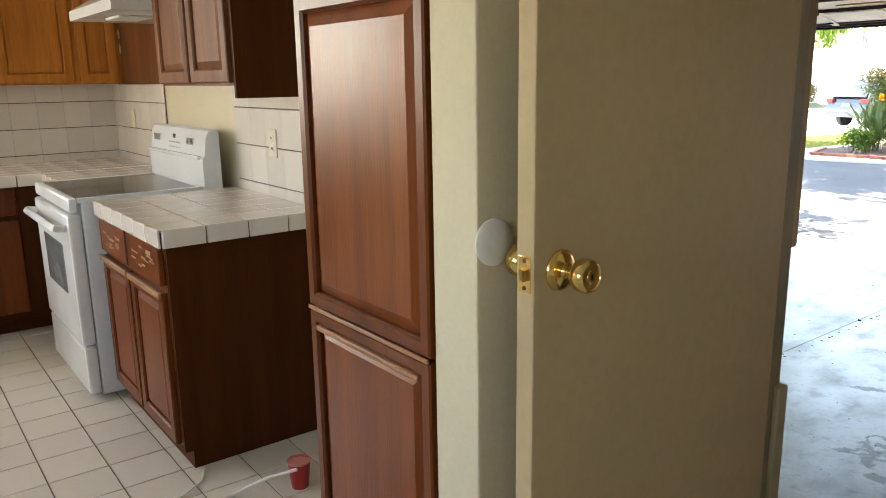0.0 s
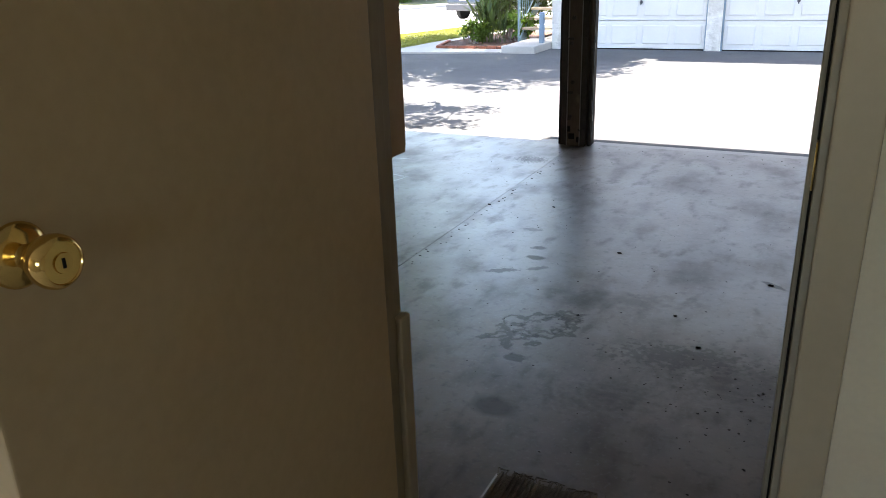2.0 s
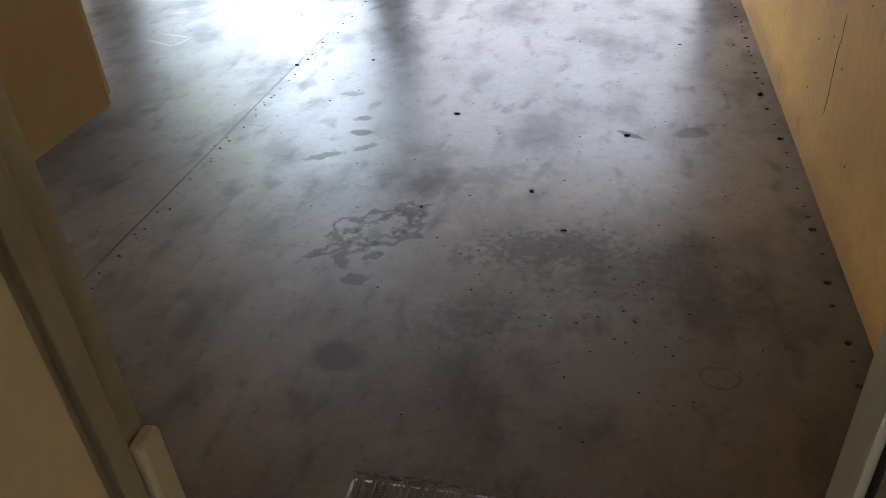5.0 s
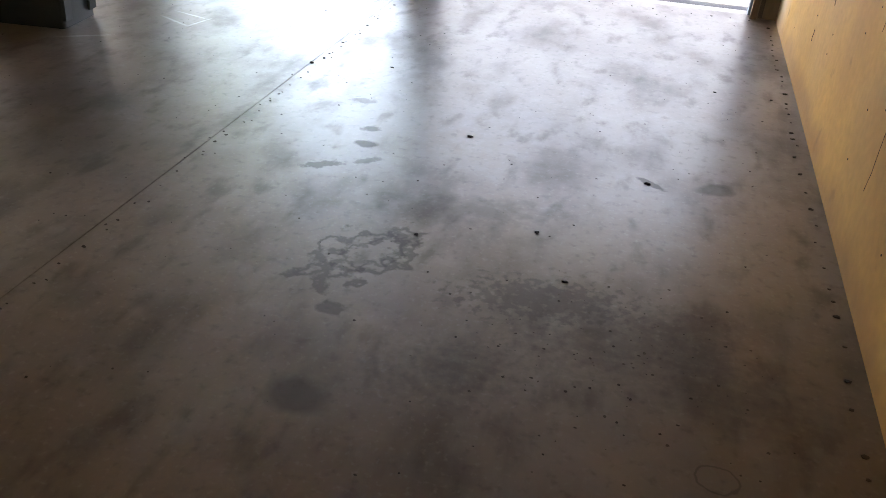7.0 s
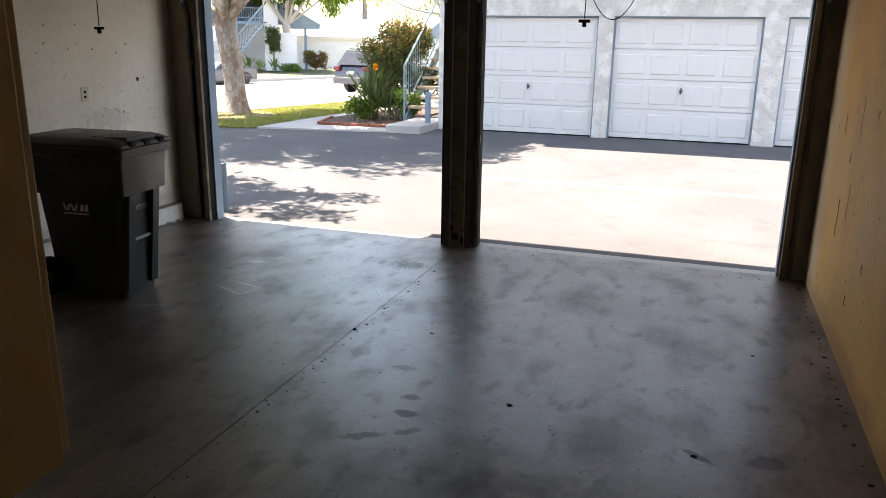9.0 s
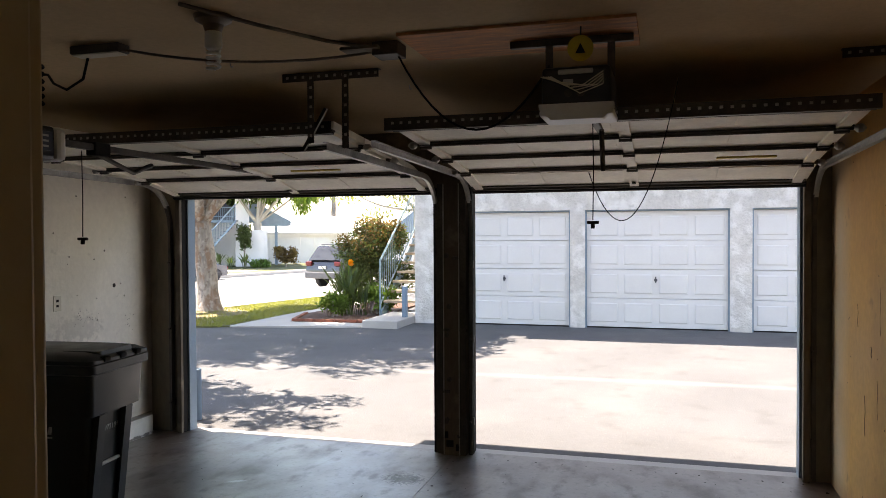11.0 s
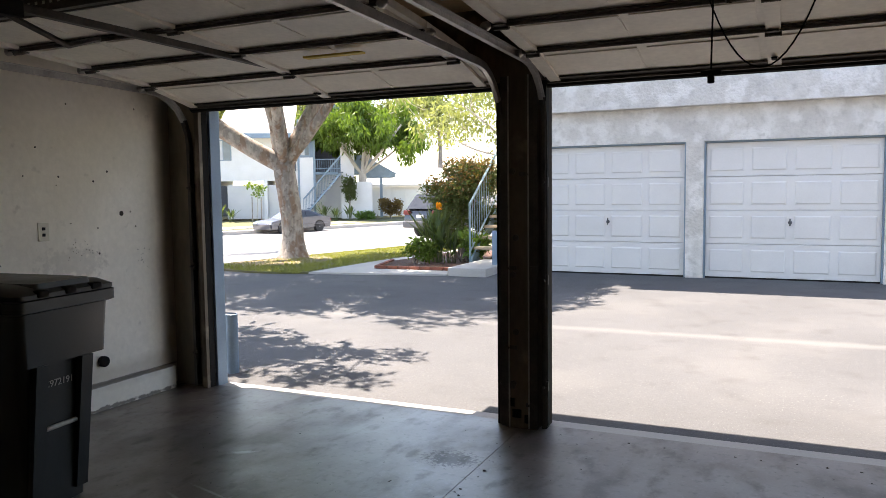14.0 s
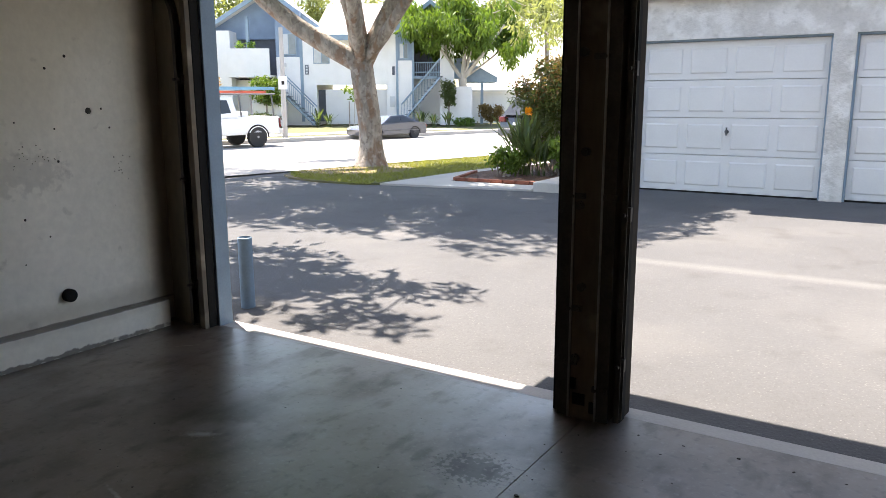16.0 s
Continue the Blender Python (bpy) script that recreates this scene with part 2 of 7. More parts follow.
# oil spot, square patch, streak, gouges, spatter
for cx, cy, rx, ry, turn, ragged, sc, soft, amount in (
        (1.12, -4.755, 0.088, 0.070, 0, 0.45, 11, 0.30, 0.7), (2.33, -2.985, 0.085, 0.055, 20, 0.5, 12, 0.2, 0.6), (2.04, -3.03, 0.075, 0.022, -35, 0.5, 30, 0.2, 0.8),
        (0.70, -3.11, 0.055, 0.035, 0, 0.5, 22, 0.2, 0.8), (0.66, -2.94, 0.045, 0.03, 20, 0.7, 30, 0.2, 0.7), (0.59, -3.38, 0.09, 0.03, 30, 0.9, 30, 0.2, 0.7),
        (0.77, -3.27, 0.06, 0.025, 40, 0.8, 30, 0.2, 0.6), (0.50, -2.62, 0.07, 0.03, 10, 1.0, 26, 0.2, 0.5), (1.05, -4.34, 0.05, 0.035, 0, 0.9, 30, 0.2, 0.7),
        (2.05, -4.18, 0.22, 0.12, 15, 2.4, 26, 0.9, 0.5), (1.50, -4.50, 0.15, 0.09, 30, 2.2, 30, 0.9, 0.5), (2.40, -4.35, 0.18, 0.09, 0, 2.4, 22, 0.9, 0.4),
        (1.72, -4.05, 0.25, 0.10, 10, 2.4, 30, 0.3, 0.5), (-0.19, -0.76, 0.13, 0.10, 0, 2.0, 44, 0.2, 0.7), (1.30, -3.55, 0.28, 0.10, 15, 1.6, 16, 0.5, 0.4)):
    overlay(CONCRETE, DARK_STAIN, blot(cx, cy, rx, ry, turn, ragged, sc, soft), amount, 0.55, 0.75)
# a dried puddle's branching rim and a can's ring
for cx, cy, rx, ry, turn, ragged, sc, ring, amount in ((1.03, -4.00, 0.12, 0.19, -35, 1.6, 13, 0.34, 0.65), (1.07, -3.97, 0.07, 0.13, -35, 1.6, 17, 0.30, 0.55), (2.315, -4.685, 0.052, 0.05, 0, 0.5, 14, 0.10, 0.5)):
    overlay(CONCRETE, DARK_STAIN, blot(cx, cy, rx, ry, turn, ragged, sc, 0.2, ring=ring), amount, 0.55, 0.85)
# chalky strokes
for cx, cy, rx, ry, turn in ((-1.17, -1.82, 0.13, 0.009, -25), (-1.015, -1.79, 0.085, 0.009, 75), (-1.12, -1.665, 0.12, 0.008, -15), (-1.50, -2.30, 0.12, 0.012, 30),
                             (-1.36, -1.13, 0.06, 0.02, 30), (-2.4, -0.36, 0.06, 0.006, 45)):
    overlay(CONCRETE, CHALK, blot(cx, cy, rx, ry, turn, 0.9, 40, 0.6), 0.55)
ASPHALT = mat("old_asphalt", (0.091, 0.092, 0.094), 0.9, var=0.14, scale=0.5, fine=55, bump=0.6, dist=0.01, spec=0.25)
overlay(ASPHALT, (0.19, 0.185, 0.18), speckle(70, 0.60, 0.68, 2.0), 0.6)
overlay(ASPHALT, (0.055, 0.053, 0.052), speckle(85, 0.60, 0.68, 5.0), 0.6)
overlay(ASPHALT, (0.125, 0.123, 0.12), cloud(0.8, 0.40, 0.75, 8.0, 7), 0.5)
overlay(ASPHALT, (0.17, 0.168, 0.162), blot(1.5, 3.32, 5.2, 0.085, 0.8, 0.7, 1.6, 0.7), 0.4)
overlay(ASPHALT, (0.06, 0.058, 0.056), cloud(2.6, 0.50, 0.80, 3.3, 8), 0.5)
overlay(ASPHALT, (0.075, 0.073, 0.072), speckle(0.35, 0.55, 0.72, 1.3), 0.35)
overlay(ASPHALT, (0.06, 0.058, 0.055), blot(-2.9, 0.45, 0.5, 0.35, 0, 1.2, 6, 0.4), 0.6)
PAVE = mat("pavement_concrete", (0.42, 0.40, 0.37), 0.85, var=0.12, scale=1.5, fine=60, bump=0.3)
STUCCO = mat("white_stucco", (0.60, 0.575, 0.53), 0.9, var=0.09, scale=2.2, fine=26, bump=0.8, dist=0.02)
overlay(STUCCO, (0.76, 0.74, 0.70), cloud(4.0, 0.42, 0.66, 3.0, 6), 0.75)
overlay(STUCCO, (0.42, 0.40, 0.365), cloud(9.0, 0.52, 0.74, 6.0, 6), 0.5)
STUCCO_LEFT = mat("garage_plaster", (0.90, 0.865, 0.775), 0.85, var=0.10, scale=1.1, fine=26, bump=0.25, dist=0.006)
overlay(STUCCO_LEFT, (0.20, 0.175, 0.145), speckle(8.0, 0.64, 0.70, 4.0), 0.25)
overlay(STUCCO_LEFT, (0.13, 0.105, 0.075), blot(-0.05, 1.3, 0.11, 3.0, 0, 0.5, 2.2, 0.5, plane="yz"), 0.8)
overlay(STUCCO_LEFT, (0.11, 0.095, 0.08), blot(-0.95, 1.05, 0.22, 0.10, 0, 1.7, 24, 0.3, plane="yz"), 0.2)
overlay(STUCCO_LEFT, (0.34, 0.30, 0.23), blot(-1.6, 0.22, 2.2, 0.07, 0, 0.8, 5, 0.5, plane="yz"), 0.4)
overlay(STUCCO_LEFT, (0.66, 0.60, 0.44), cloud(0.7, 0.40, 0.75, 2.7), 0.35)
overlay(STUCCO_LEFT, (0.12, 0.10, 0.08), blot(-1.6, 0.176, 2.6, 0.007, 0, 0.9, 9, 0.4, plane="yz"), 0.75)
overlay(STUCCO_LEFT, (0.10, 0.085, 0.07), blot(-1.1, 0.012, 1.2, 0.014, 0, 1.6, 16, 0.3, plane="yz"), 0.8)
TAN_WALL = mat("tan_plaster", (0.66, 0.36, 0.095), 0.72, var=0.14, scale=1.2, fine=22, bump=0.25, dist=0.006)
# daylight's whitening near the opening, painted into the plaster colour
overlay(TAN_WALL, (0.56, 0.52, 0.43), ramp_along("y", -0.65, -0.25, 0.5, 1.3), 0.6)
overlay(TAN_WALL, (0.40, 0.20, 0.055), speckle(1.3, 0.46, 0.76, 5.0), 0.6)
overlay(TAN_WALL, (0.20, 0.10, 0.035), speckle(7.0, 0.64, 0.74, 2.0), 0.4)
overlay(TAN_WALL, (0.33, 0.17, 0.06), blot(-1.6, 0.0, 3.0, 0.12, 0, 0.8, 5, 0.5, plane="yz"), 0.6)
CEIL = mat("garage_ceiling_paint", (0.58, 0.43, 0.25), 0.9, var=0.12, scale=0.9, fine=40, bump=0.25)
overlay(CEIL, (0.26, 0.19, 0.12), speckle(0.7, 0.48, 0.70, 9.0), 0.55)
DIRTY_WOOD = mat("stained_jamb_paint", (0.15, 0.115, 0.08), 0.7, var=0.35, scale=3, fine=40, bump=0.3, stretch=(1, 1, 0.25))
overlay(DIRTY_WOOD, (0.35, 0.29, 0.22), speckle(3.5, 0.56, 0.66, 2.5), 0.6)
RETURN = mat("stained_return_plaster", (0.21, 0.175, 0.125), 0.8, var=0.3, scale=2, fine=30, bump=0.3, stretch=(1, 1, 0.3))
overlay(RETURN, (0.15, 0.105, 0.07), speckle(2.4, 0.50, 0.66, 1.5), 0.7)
BLACK_RUBBER = mat("black_rubber", (0.018, 0.017, 0.016), 0.85, var=0.3, spec=0.15)
PILLAR_EDGE = mat("dark_timber", (0.045, 0.036, 0.028), 0.85, var=0.4, scale=4, fine=40, bump=0.3, stretch=(1, 1, 0.2), spec=0.15)
DARK_METAL = mat("dark_grimy_steel", (0.09, 0.08, 0.07), 0.55, 0.6, var=0.35, scale=8, bump=0.1)
GALV = mat("galvanised_steel", (0.45, 0.44, 0.42), 0.42, 0.85, var=0.25, scale=9, bump=0.05)
OVERHEAD = mat("cream_door_panel", (0.84, 0.80, 0.71), 0.55, var=0.12, scale=2.2, fine=30, bump=0.1)
overlay(OVERHEAD, (0.42, 0.37, 0.29), speckle(2.0, 0.58, 0.75, 4.4), 0.4)
BLUE_TRIM = mat("blue_grey_paint", (0.23, 0.31, 0.38), 0.6, var=0.12, scale=4)
LIGHT_BLUE = mat("pale_blue_paint", (0.16, 0.235, 0.31), 0.6, var=0.15, scale=5)
WHITE_DOOR = mat("white_door_enamel", (0.66, 0.65, 0.63), 0.5, var=0.04, scale=2, fine=50, bump=0.05)
CREAM = mat("cream_door_enamel", (0.44, 0.38, 0.26), 0.42, var=0.06, scale=1.5, fine=45, bump=0.06)
DOOR_TAN = mat("tan_door_enamel", (0.50, 0.39, 0.235), 0.45, spec=0.25, var=0.08, scale=1.5, fine=45, bump=0.06)
CREAM_WALL = mat("cream_wall_paint", (0.66, 0.60, 0.44), 0.75, var=0.05, scale=2, fine=90, bump=0.2, dist=0.004)
PALE_JAMB = mat("pale_jamb_paint", (0.34, 0.31, 0.23), 0.55, var=0.16, scale=4, fine=50, bump=0.15, stretch=(1, 1, 0.3))
BRASS = mat("polished_brass", (0.80, 0.58, 0.22), 0.16, 1.0, var=0.12, scale=30, bump=0.02)
PLASTIC_WHITE = mat("white_plastic", (0.74, 0.75, 0.72), 0.4, var=0.05)
PLASTIC_IVORY = mat("ivory_plastic", (0.66, 0.62, 0.50), 0.4, var=0.06)
ENAMEL = mat("white_stove_enamel", (0.72, 0.76, 0.78), 0.25, var=0.04, bump=0.02)
BLACK_GLASS = mat("black_cooktop_glass", (0.035, 0.037, 0.04), 0.08, var=0.2, bump=0.0)
TILE_WHITE = mat("white_glazed_tile", (0.74, 0.70, 0.65), 0.18, var=0.025, scale=4, fine=40, bump=0.06, objvar=0.05)
TILE_FLOOR = mat("white_floor_tile", (0.64, 0.62, 0.57), 0.30, var=0.03, scale=1.5, fine=30, bump=0.08, objvar=0.05)
GROUT = mat("dark_grout", (0.20, 0.165, 0.135), 0.9, var=0.2, scale=6)
GROUT_PALE = mat("pale_grout", (0.48, 0.44, 0.40), 0.9, var=0.15, scale=6)


def wood(name, a, b, rough=0.35, grain="z", spec=0.25):
    st = {"z": (9, 9, 0.55), "x": (0.55, 9, 9), "y": (9, 0.55, 9)}[grain]
    return mat(name, a, rough, var=0.22, scale=1.7, fine=22, bump=0.12, stretch=st, col2=b, rvar=0.04, spec=spec)


WOOD_RED = wood("red_brown_varnished_wood", (0.18, 0.046, 0.008), (0.10, 0.022, 0.004), 0.32)
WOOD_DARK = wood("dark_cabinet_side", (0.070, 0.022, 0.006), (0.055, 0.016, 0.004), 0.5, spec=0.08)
WOOD_GOLD = wood("golden_oak", (0.52, 0.21, 0.04), (0.36, 0.125, 0.022), 0.3)
WOOD_FRAME = wood("red_brown_frame", (0.165, 0.042, 0.008), (0.095, 0.021, 0.004), 0.32)
BIN_PLASTIC = mat("dark_green_black_plastic", (0.014, 0.018, 0.016), 0.40, var=0.25, scale=5, bump=0.08)
GREY_PRINT = mat("grey_print", (0.48, 0.49, 0.47), 0.6, var=0.1)


# ---- mesh helpers ----
def box(bm, x0, y0, z0, x1, y1, z1, bevel=0.0):
    """A box; with a bevel its six faces stay flat and only the rounded edges are shaded smooth."""
    flat = bm.faces.layers.int.get("flat") or bm.faces.layers.int.new("flat")
    before = set(bm.faces) if bevel else ()
    vs = [bm.verts.new((x, y, z)) for x in (x0, x1) for y in (y0, y1) for z in (z0, z1)]
    fs = [bm.faces.new([vs[i] for i in q]) for q in ((0, 1, 3, 2), (4, 6, 7, 5), (0, 4, 5, 1), (2, 3, 7, 6), (0, 2, 6, 4), (1, 5, 7, 3))]
    if bevel:
        es = list({e for f in fs for e in f.edges})
        bmesh.ops.bevel(bm, geom=es, offset=bevel, segments=2, affect="EDGES", profile=0.5)
        for f in bm.faces:
            if f not in before:
                f.normal_update()
                f[flat] = int(max(abs(c) for c in f.normal) > 0.999)
    return bm


def tube(bm, points, r, seg=8, r_end=None):
    """A round rod, cable or limb along points."""
    pts = [Vector(p) for p in points]
    rings, n = [], len(pts)
    side = None
    for i, p in enumerate(pts):
        d = (pts[min(i + 1, n - 1)] - pts[max(i - 1, 0)]).normalized()
        if side is None or abs(side.dot(d)) > 0.95:
            side = d.orthogonal().normalized()
        side = (side - d * side.dot(d)).normalized()
        up = d.cross(side)
        rad = r if r_end is None else r + (r_end - r) * i / max(1, n - 1)
        rings.append([bm.verts.new(p + (side * math.cos(a) + up * math.sin(a)) * rad) for a in (2 * math.pi * k / seg for k in range(seg))])
    for a, b in zip(rings, rings[1:]):
        for k in range(seg):
            bm.faces.new((a[k], a[(k + 1) % seg], b[(k + 1) % seg], b[k]))
    bm.faces.new(rings[0][::-1])
    bm.faces.new(rings[-1])
    return bm


def lathe(bm, profile, centre, axis="z", seg=24):
    """Turn a profile of (radius, along) round an axis."""
    c, rings = Vector(centre), []
    for rad, h in profile:
        ring = []
        for k in range(seg):
            a = 2 * math.pi * k / seg
            u, v = rad * math.cos(a), rad * math.sin(a)
            ring.append(bm.verts.new(c + Vector({"z": (u, v, h), "x": (h, u, v), "y": (v, h, u)}[axis])))
        rings.append(ring)
    for a, b in zip(rings, rings[1:]):
        for k in range(seg):
            bm.faces.new((a[k], a[(k + 1) % seg], b[(k + 1) % seg], b[k]))
    bm.faces.new(rings[0][::-1])
    bm.faces.new(rings[-1])
    return bm


def prism(bm, outline, lo, hi, axis="y"):
    """Extrude an outline of (a, b) between lo and hi along an axis."""
    def at(a, b, h):
        return {"y": (a, h, b), "x": (h, a, b), "z": (a, b, h)}[axis]
    va = [bm.verts.new(at(a, b, lo)) for a, b in outline]
    vb = [bm.verts.new(at(a, b, hi)) for a, b in outline]
    bm.faces.new(va)
    bm.faces.new(vb[::-1])
    n = len(va)
    for i in range(n):
        bm.faces.new((va[i], vb[i], vb[(i + 1) % n], va[(i + 1) % n]))
    bmesh.ops.recalc_face_normals(bm, faces=bm.faces)
    return bm


def mesh_of(name, bm, material, smooth=35):
    bmesh.ops.recalc_face_normals(bm, faces=bm.faces)
    me = bpy.data.meshes.new(name)
    flat = bm.faces.layers.int.get("flat")
    rounded = [not (flat and f[flat]) for f in bm.faces]
    if flat:
        bm.faces.layers.int.remove(flat)
    bm.to_mesh(me)
    bm.free()
    me.materials.append(material)
    if smooth:
        me.set_sharp_from_angle(angle=radians(smooth))
        me.polygons.foreach_set("use_smooth", rounded)
    return me


def part(name, bm, material, parent=None, label="", smooth=35):
    ob = new(name, mesh_of(name, bm, material, smooth))
    ob.parent = parent
    return tagged(ob, label)


def thing(name, label, category, at=(0, 0, 0), turn=0.0, group=""):
    ob = new(name)
    ob.empty_display_size = 0.1
    ob.matrix_world = pose(*at, 0, 0, turn)
    return tagged(ob, label, category, group)


def B():
    return bmesh.new()


def structure(name, bm, material, label, category, smooth=35):
    return tagged(part(name, bm, material, None, "", smooth), label, category, kind="structure")


def text_part(name, words, size, m, material, parent, depth=0.0005):
    cu = bpy.data.curves.new(name, "FONT")
    cu.body, cu.size, cu.extrude = words, size, depth
    tmp = bpy.data.objects.new(name, cu)
    scene.collection.objects.link(tmp)
    me = bpy.data.meshes.new_from_object(tmp.evaluated_get(bpy.context.evaluated_depsgraph_get()))
    bpy.data.objects.remove(tmp)
    me.transform(m)
    me.materials.append(material)
    ob = new(name, me)
    ob.parent = parent
    return ob


def arc(n, f):
    return [f(i / (n - 1)) for i in range(n)]

# ---- the large structure: garage shell ----
XL, XR, YB, ZC = -2.90, 2.78, -5.93, 2.64      # left wall, right wall, back wall, ceiling
K = 0.32                                        # kitchen floor
DL, DR = 1.41, 2.172                             # doorway between jambs

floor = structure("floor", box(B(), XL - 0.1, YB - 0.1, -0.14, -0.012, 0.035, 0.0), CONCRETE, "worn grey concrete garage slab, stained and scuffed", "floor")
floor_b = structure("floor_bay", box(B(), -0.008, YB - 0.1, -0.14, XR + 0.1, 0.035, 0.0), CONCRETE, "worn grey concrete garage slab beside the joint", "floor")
structure("floor_joint", box(B(), -0.012, YB, -0.14, -0.008, 0.035, -0.006), BLACK_RUBBER, "dark saw-cut joint in the garage slab", "floor joint")
structure("threshold", box(B(), XL - 0.1, 0.037, -0.14, XR + 0.1, 0.16, -0.002, 0.006), PAVE, "pale concrete lip along the garage openings", "threshold")
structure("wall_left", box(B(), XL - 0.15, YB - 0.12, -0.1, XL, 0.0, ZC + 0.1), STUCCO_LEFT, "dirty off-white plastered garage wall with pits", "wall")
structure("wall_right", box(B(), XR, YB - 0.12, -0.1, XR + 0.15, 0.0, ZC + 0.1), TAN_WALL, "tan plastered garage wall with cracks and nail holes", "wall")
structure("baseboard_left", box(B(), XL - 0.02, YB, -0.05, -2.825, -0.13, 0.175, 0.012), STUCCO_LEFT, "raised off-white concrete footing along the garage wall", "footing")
structure("ceiling", box(B(), XL - 0.15, YB - 0.12, ZC, XR + 0.15, 0.0, ZC + 0.12), CEIL, "brownish painted garage ceiling", "ceiling")

bm = B()
box(bm, XL, YB - 0.12, -0.1, DL - 0.02, YB, ZC)
structure("wall_back_1", bm, STUCCO_LEFT, "plastered wall at the back of the garage", "wall")
structure("wall_back_2", box(B(), DR + 0.02, YB - 0.12, -0.1, XR, YB, ZC), STUCCO_LEFT, "plastered wall beside the garage doorway", "wall")
structure("wall_back_3", box(B(), DL - 0.02, YB - 0.12, K + 2.07, DR + 0.02, YB, ZC), STUCCO_LEFT, "plastered wall over the garage doorway", "wall")
structure("door_sill", box(B(), DL - 0.02, YB - 0.12, -0.1, DR + 0.02, YB, K + 0.012, 0.004), PALE_JAMB, "worn painted sill of the garage doorway", "sill")


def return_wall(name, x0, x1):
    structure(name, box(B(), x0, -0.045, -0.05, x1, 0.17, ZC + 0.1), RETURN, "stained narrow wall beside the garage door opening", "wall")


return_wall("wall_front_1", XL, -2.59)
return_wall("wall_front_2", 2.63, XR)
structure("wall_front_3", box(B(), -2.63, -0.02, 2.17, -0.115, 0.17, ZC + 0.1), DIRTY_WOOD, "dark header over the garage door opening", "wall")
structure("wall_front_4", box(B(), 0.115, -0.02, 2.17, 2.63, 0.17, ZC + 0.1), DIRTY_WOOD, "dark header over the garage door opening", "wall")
structure("wall_over_1", box(B(), XL - 0.15, 0.0, ZC + 0.1, XR + 6.0, 0.30, 5.6), STUCCO, "stucco upper wall of the garage building", "wall")
structure("wall_over_2", box(B(), XL - 0.15, -0.02, 2.30, XL, 0.17, ZC + 0.1), STUCCO, "stucco wall of the garage building", "wall")
structure("eave_1", box(B(), XL - 0.4, 0.17, 2.62, -1.42, 0.555, 2.76, 0.006), BLUE_TRIM, "narrow painted eave over the garage doors", "eave")
structure("eave_2", box(B(), -1.42, 0.17, 2.62, XR + 6.0, 0.87, 2.76, 0.006), BLUE_TRIM, "painted eave over the garage doors", "eave")
structure("roof", box(B(), XL - 0.4, -11.0, 5.6, XR + 6.2, 0.5, 5.75), BLUE_TRIM, "roof of the garage building", "roof")


def garage_jamb(name, x, way):
    """The painted outer post beside an opening, with its weather strip."""
    t = tagged(new(name), "blue-grey painted post with black weather strip beside the garage opening", "door jamb", kind="structure")
    part("post", box(B(), min(x, x + 0.045 * way), 0.02, -0.04, max(x, x + 0.045 * way), 0.13, 2.17, 0.004), BLUE_TRIM, t)
    part("weather_strip", box(B(), min(x, x + 0.028 * way), -0.045, 0.0, max(x, x + 0.028 * way), 0.016, 2.17, 0.004), BLACK_RUBBER, t)
    part("inner_stop", box(B(), min(x - 0.012 * way, x + 0.03 * way) - 0.004, -0.085, 0.0, max(x - 0.012 * way, x + 0.03 * way), -0.05, 2.17, 0.004), DIRTY_WOOD, t)


garage_jamb("door_jamb_1", -2.588, 1)
garage_jamb("door_jamb_2", 2.625, -1)

# the pillar between the two openings
pillar = tagged(new("pillar"), "dark stained post between the two garage openings with rusty brackets", "pillar", kind="structure")
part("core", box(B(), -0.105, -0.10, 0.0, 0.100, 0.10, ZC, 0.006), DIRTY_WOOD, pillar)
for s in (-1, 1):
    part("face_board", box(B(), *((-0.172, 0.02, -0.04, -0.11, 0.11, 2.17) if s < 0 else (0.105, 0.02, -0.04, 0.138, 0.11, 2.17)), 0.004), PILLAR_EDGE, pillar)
    part("weather_strip", box(B(), *((-0.178, -0.05, 0.0, -0.14, 0.016, 2.17) if s < 0 else (0.115, -0.05, 0.0, 0.148, 0.016, 2.17)), 0.004), BLACK_RUBBER, pillar)
for x0, x1, xe in ((-0.128, -0.072, -0.074), (0.052, 0.112, 0.054)):
    part("track_angle", box(B(), x0, -0.112, 0.012, x1, -0.101, 2.2, 0.002), DARK_METAL, pillar, "dark steel angle beside the door track")
    part("bright_edge", box(B(), xe - 0.0035, -0.124, 0.012, xe + 0.0035, -0.112, 2.2, 0.001), GALV, pillar, "thin bright steel edge")
for k, z in enumerate((0.29, 0.62, 0.98, 1.21, 1.62)):
    part("bolt", lathe(B(), [(0.013, -0.125), (0.013, -0.118), (0.02, -0.117), (0.02, -0.101)], (-0.05 + 0.02 * (k % 2), 0, z), "y", 8), DARK_METAL, pillar)
for z, x in ((0.16, 0.07), (0.27, -0.075), (0.52, -0.06), (1.02, -0.06), (1.02, 0.085), (1.6, 0.03)):
    b = box(B(), x - 0.035, -0.118, z - 0.012, x + 0.035, -0.102, z + 0.014, 0.003)
    lathe(b, [(0.008, -0.125), (0.008, -0.115)], (x - 0.018, 0, z), "y", 8)
    lathe(b, [(0.008, -0.125), (0.008, -0.115)], (x + 0.018, 0, z), "y", 8)
    part("bracket", b, DARK_METAL, pillar)
for x, z in ((-0.075, 0.17), (-0.03, 0.10), (0.05, 0.07)):
    part("rust_flake", box(B(), x - 0.03, -0.106, z - 0.03, x + 0.03, -0.101, z + 0.025, 0.002), BLACK_RUBBER, pillar)

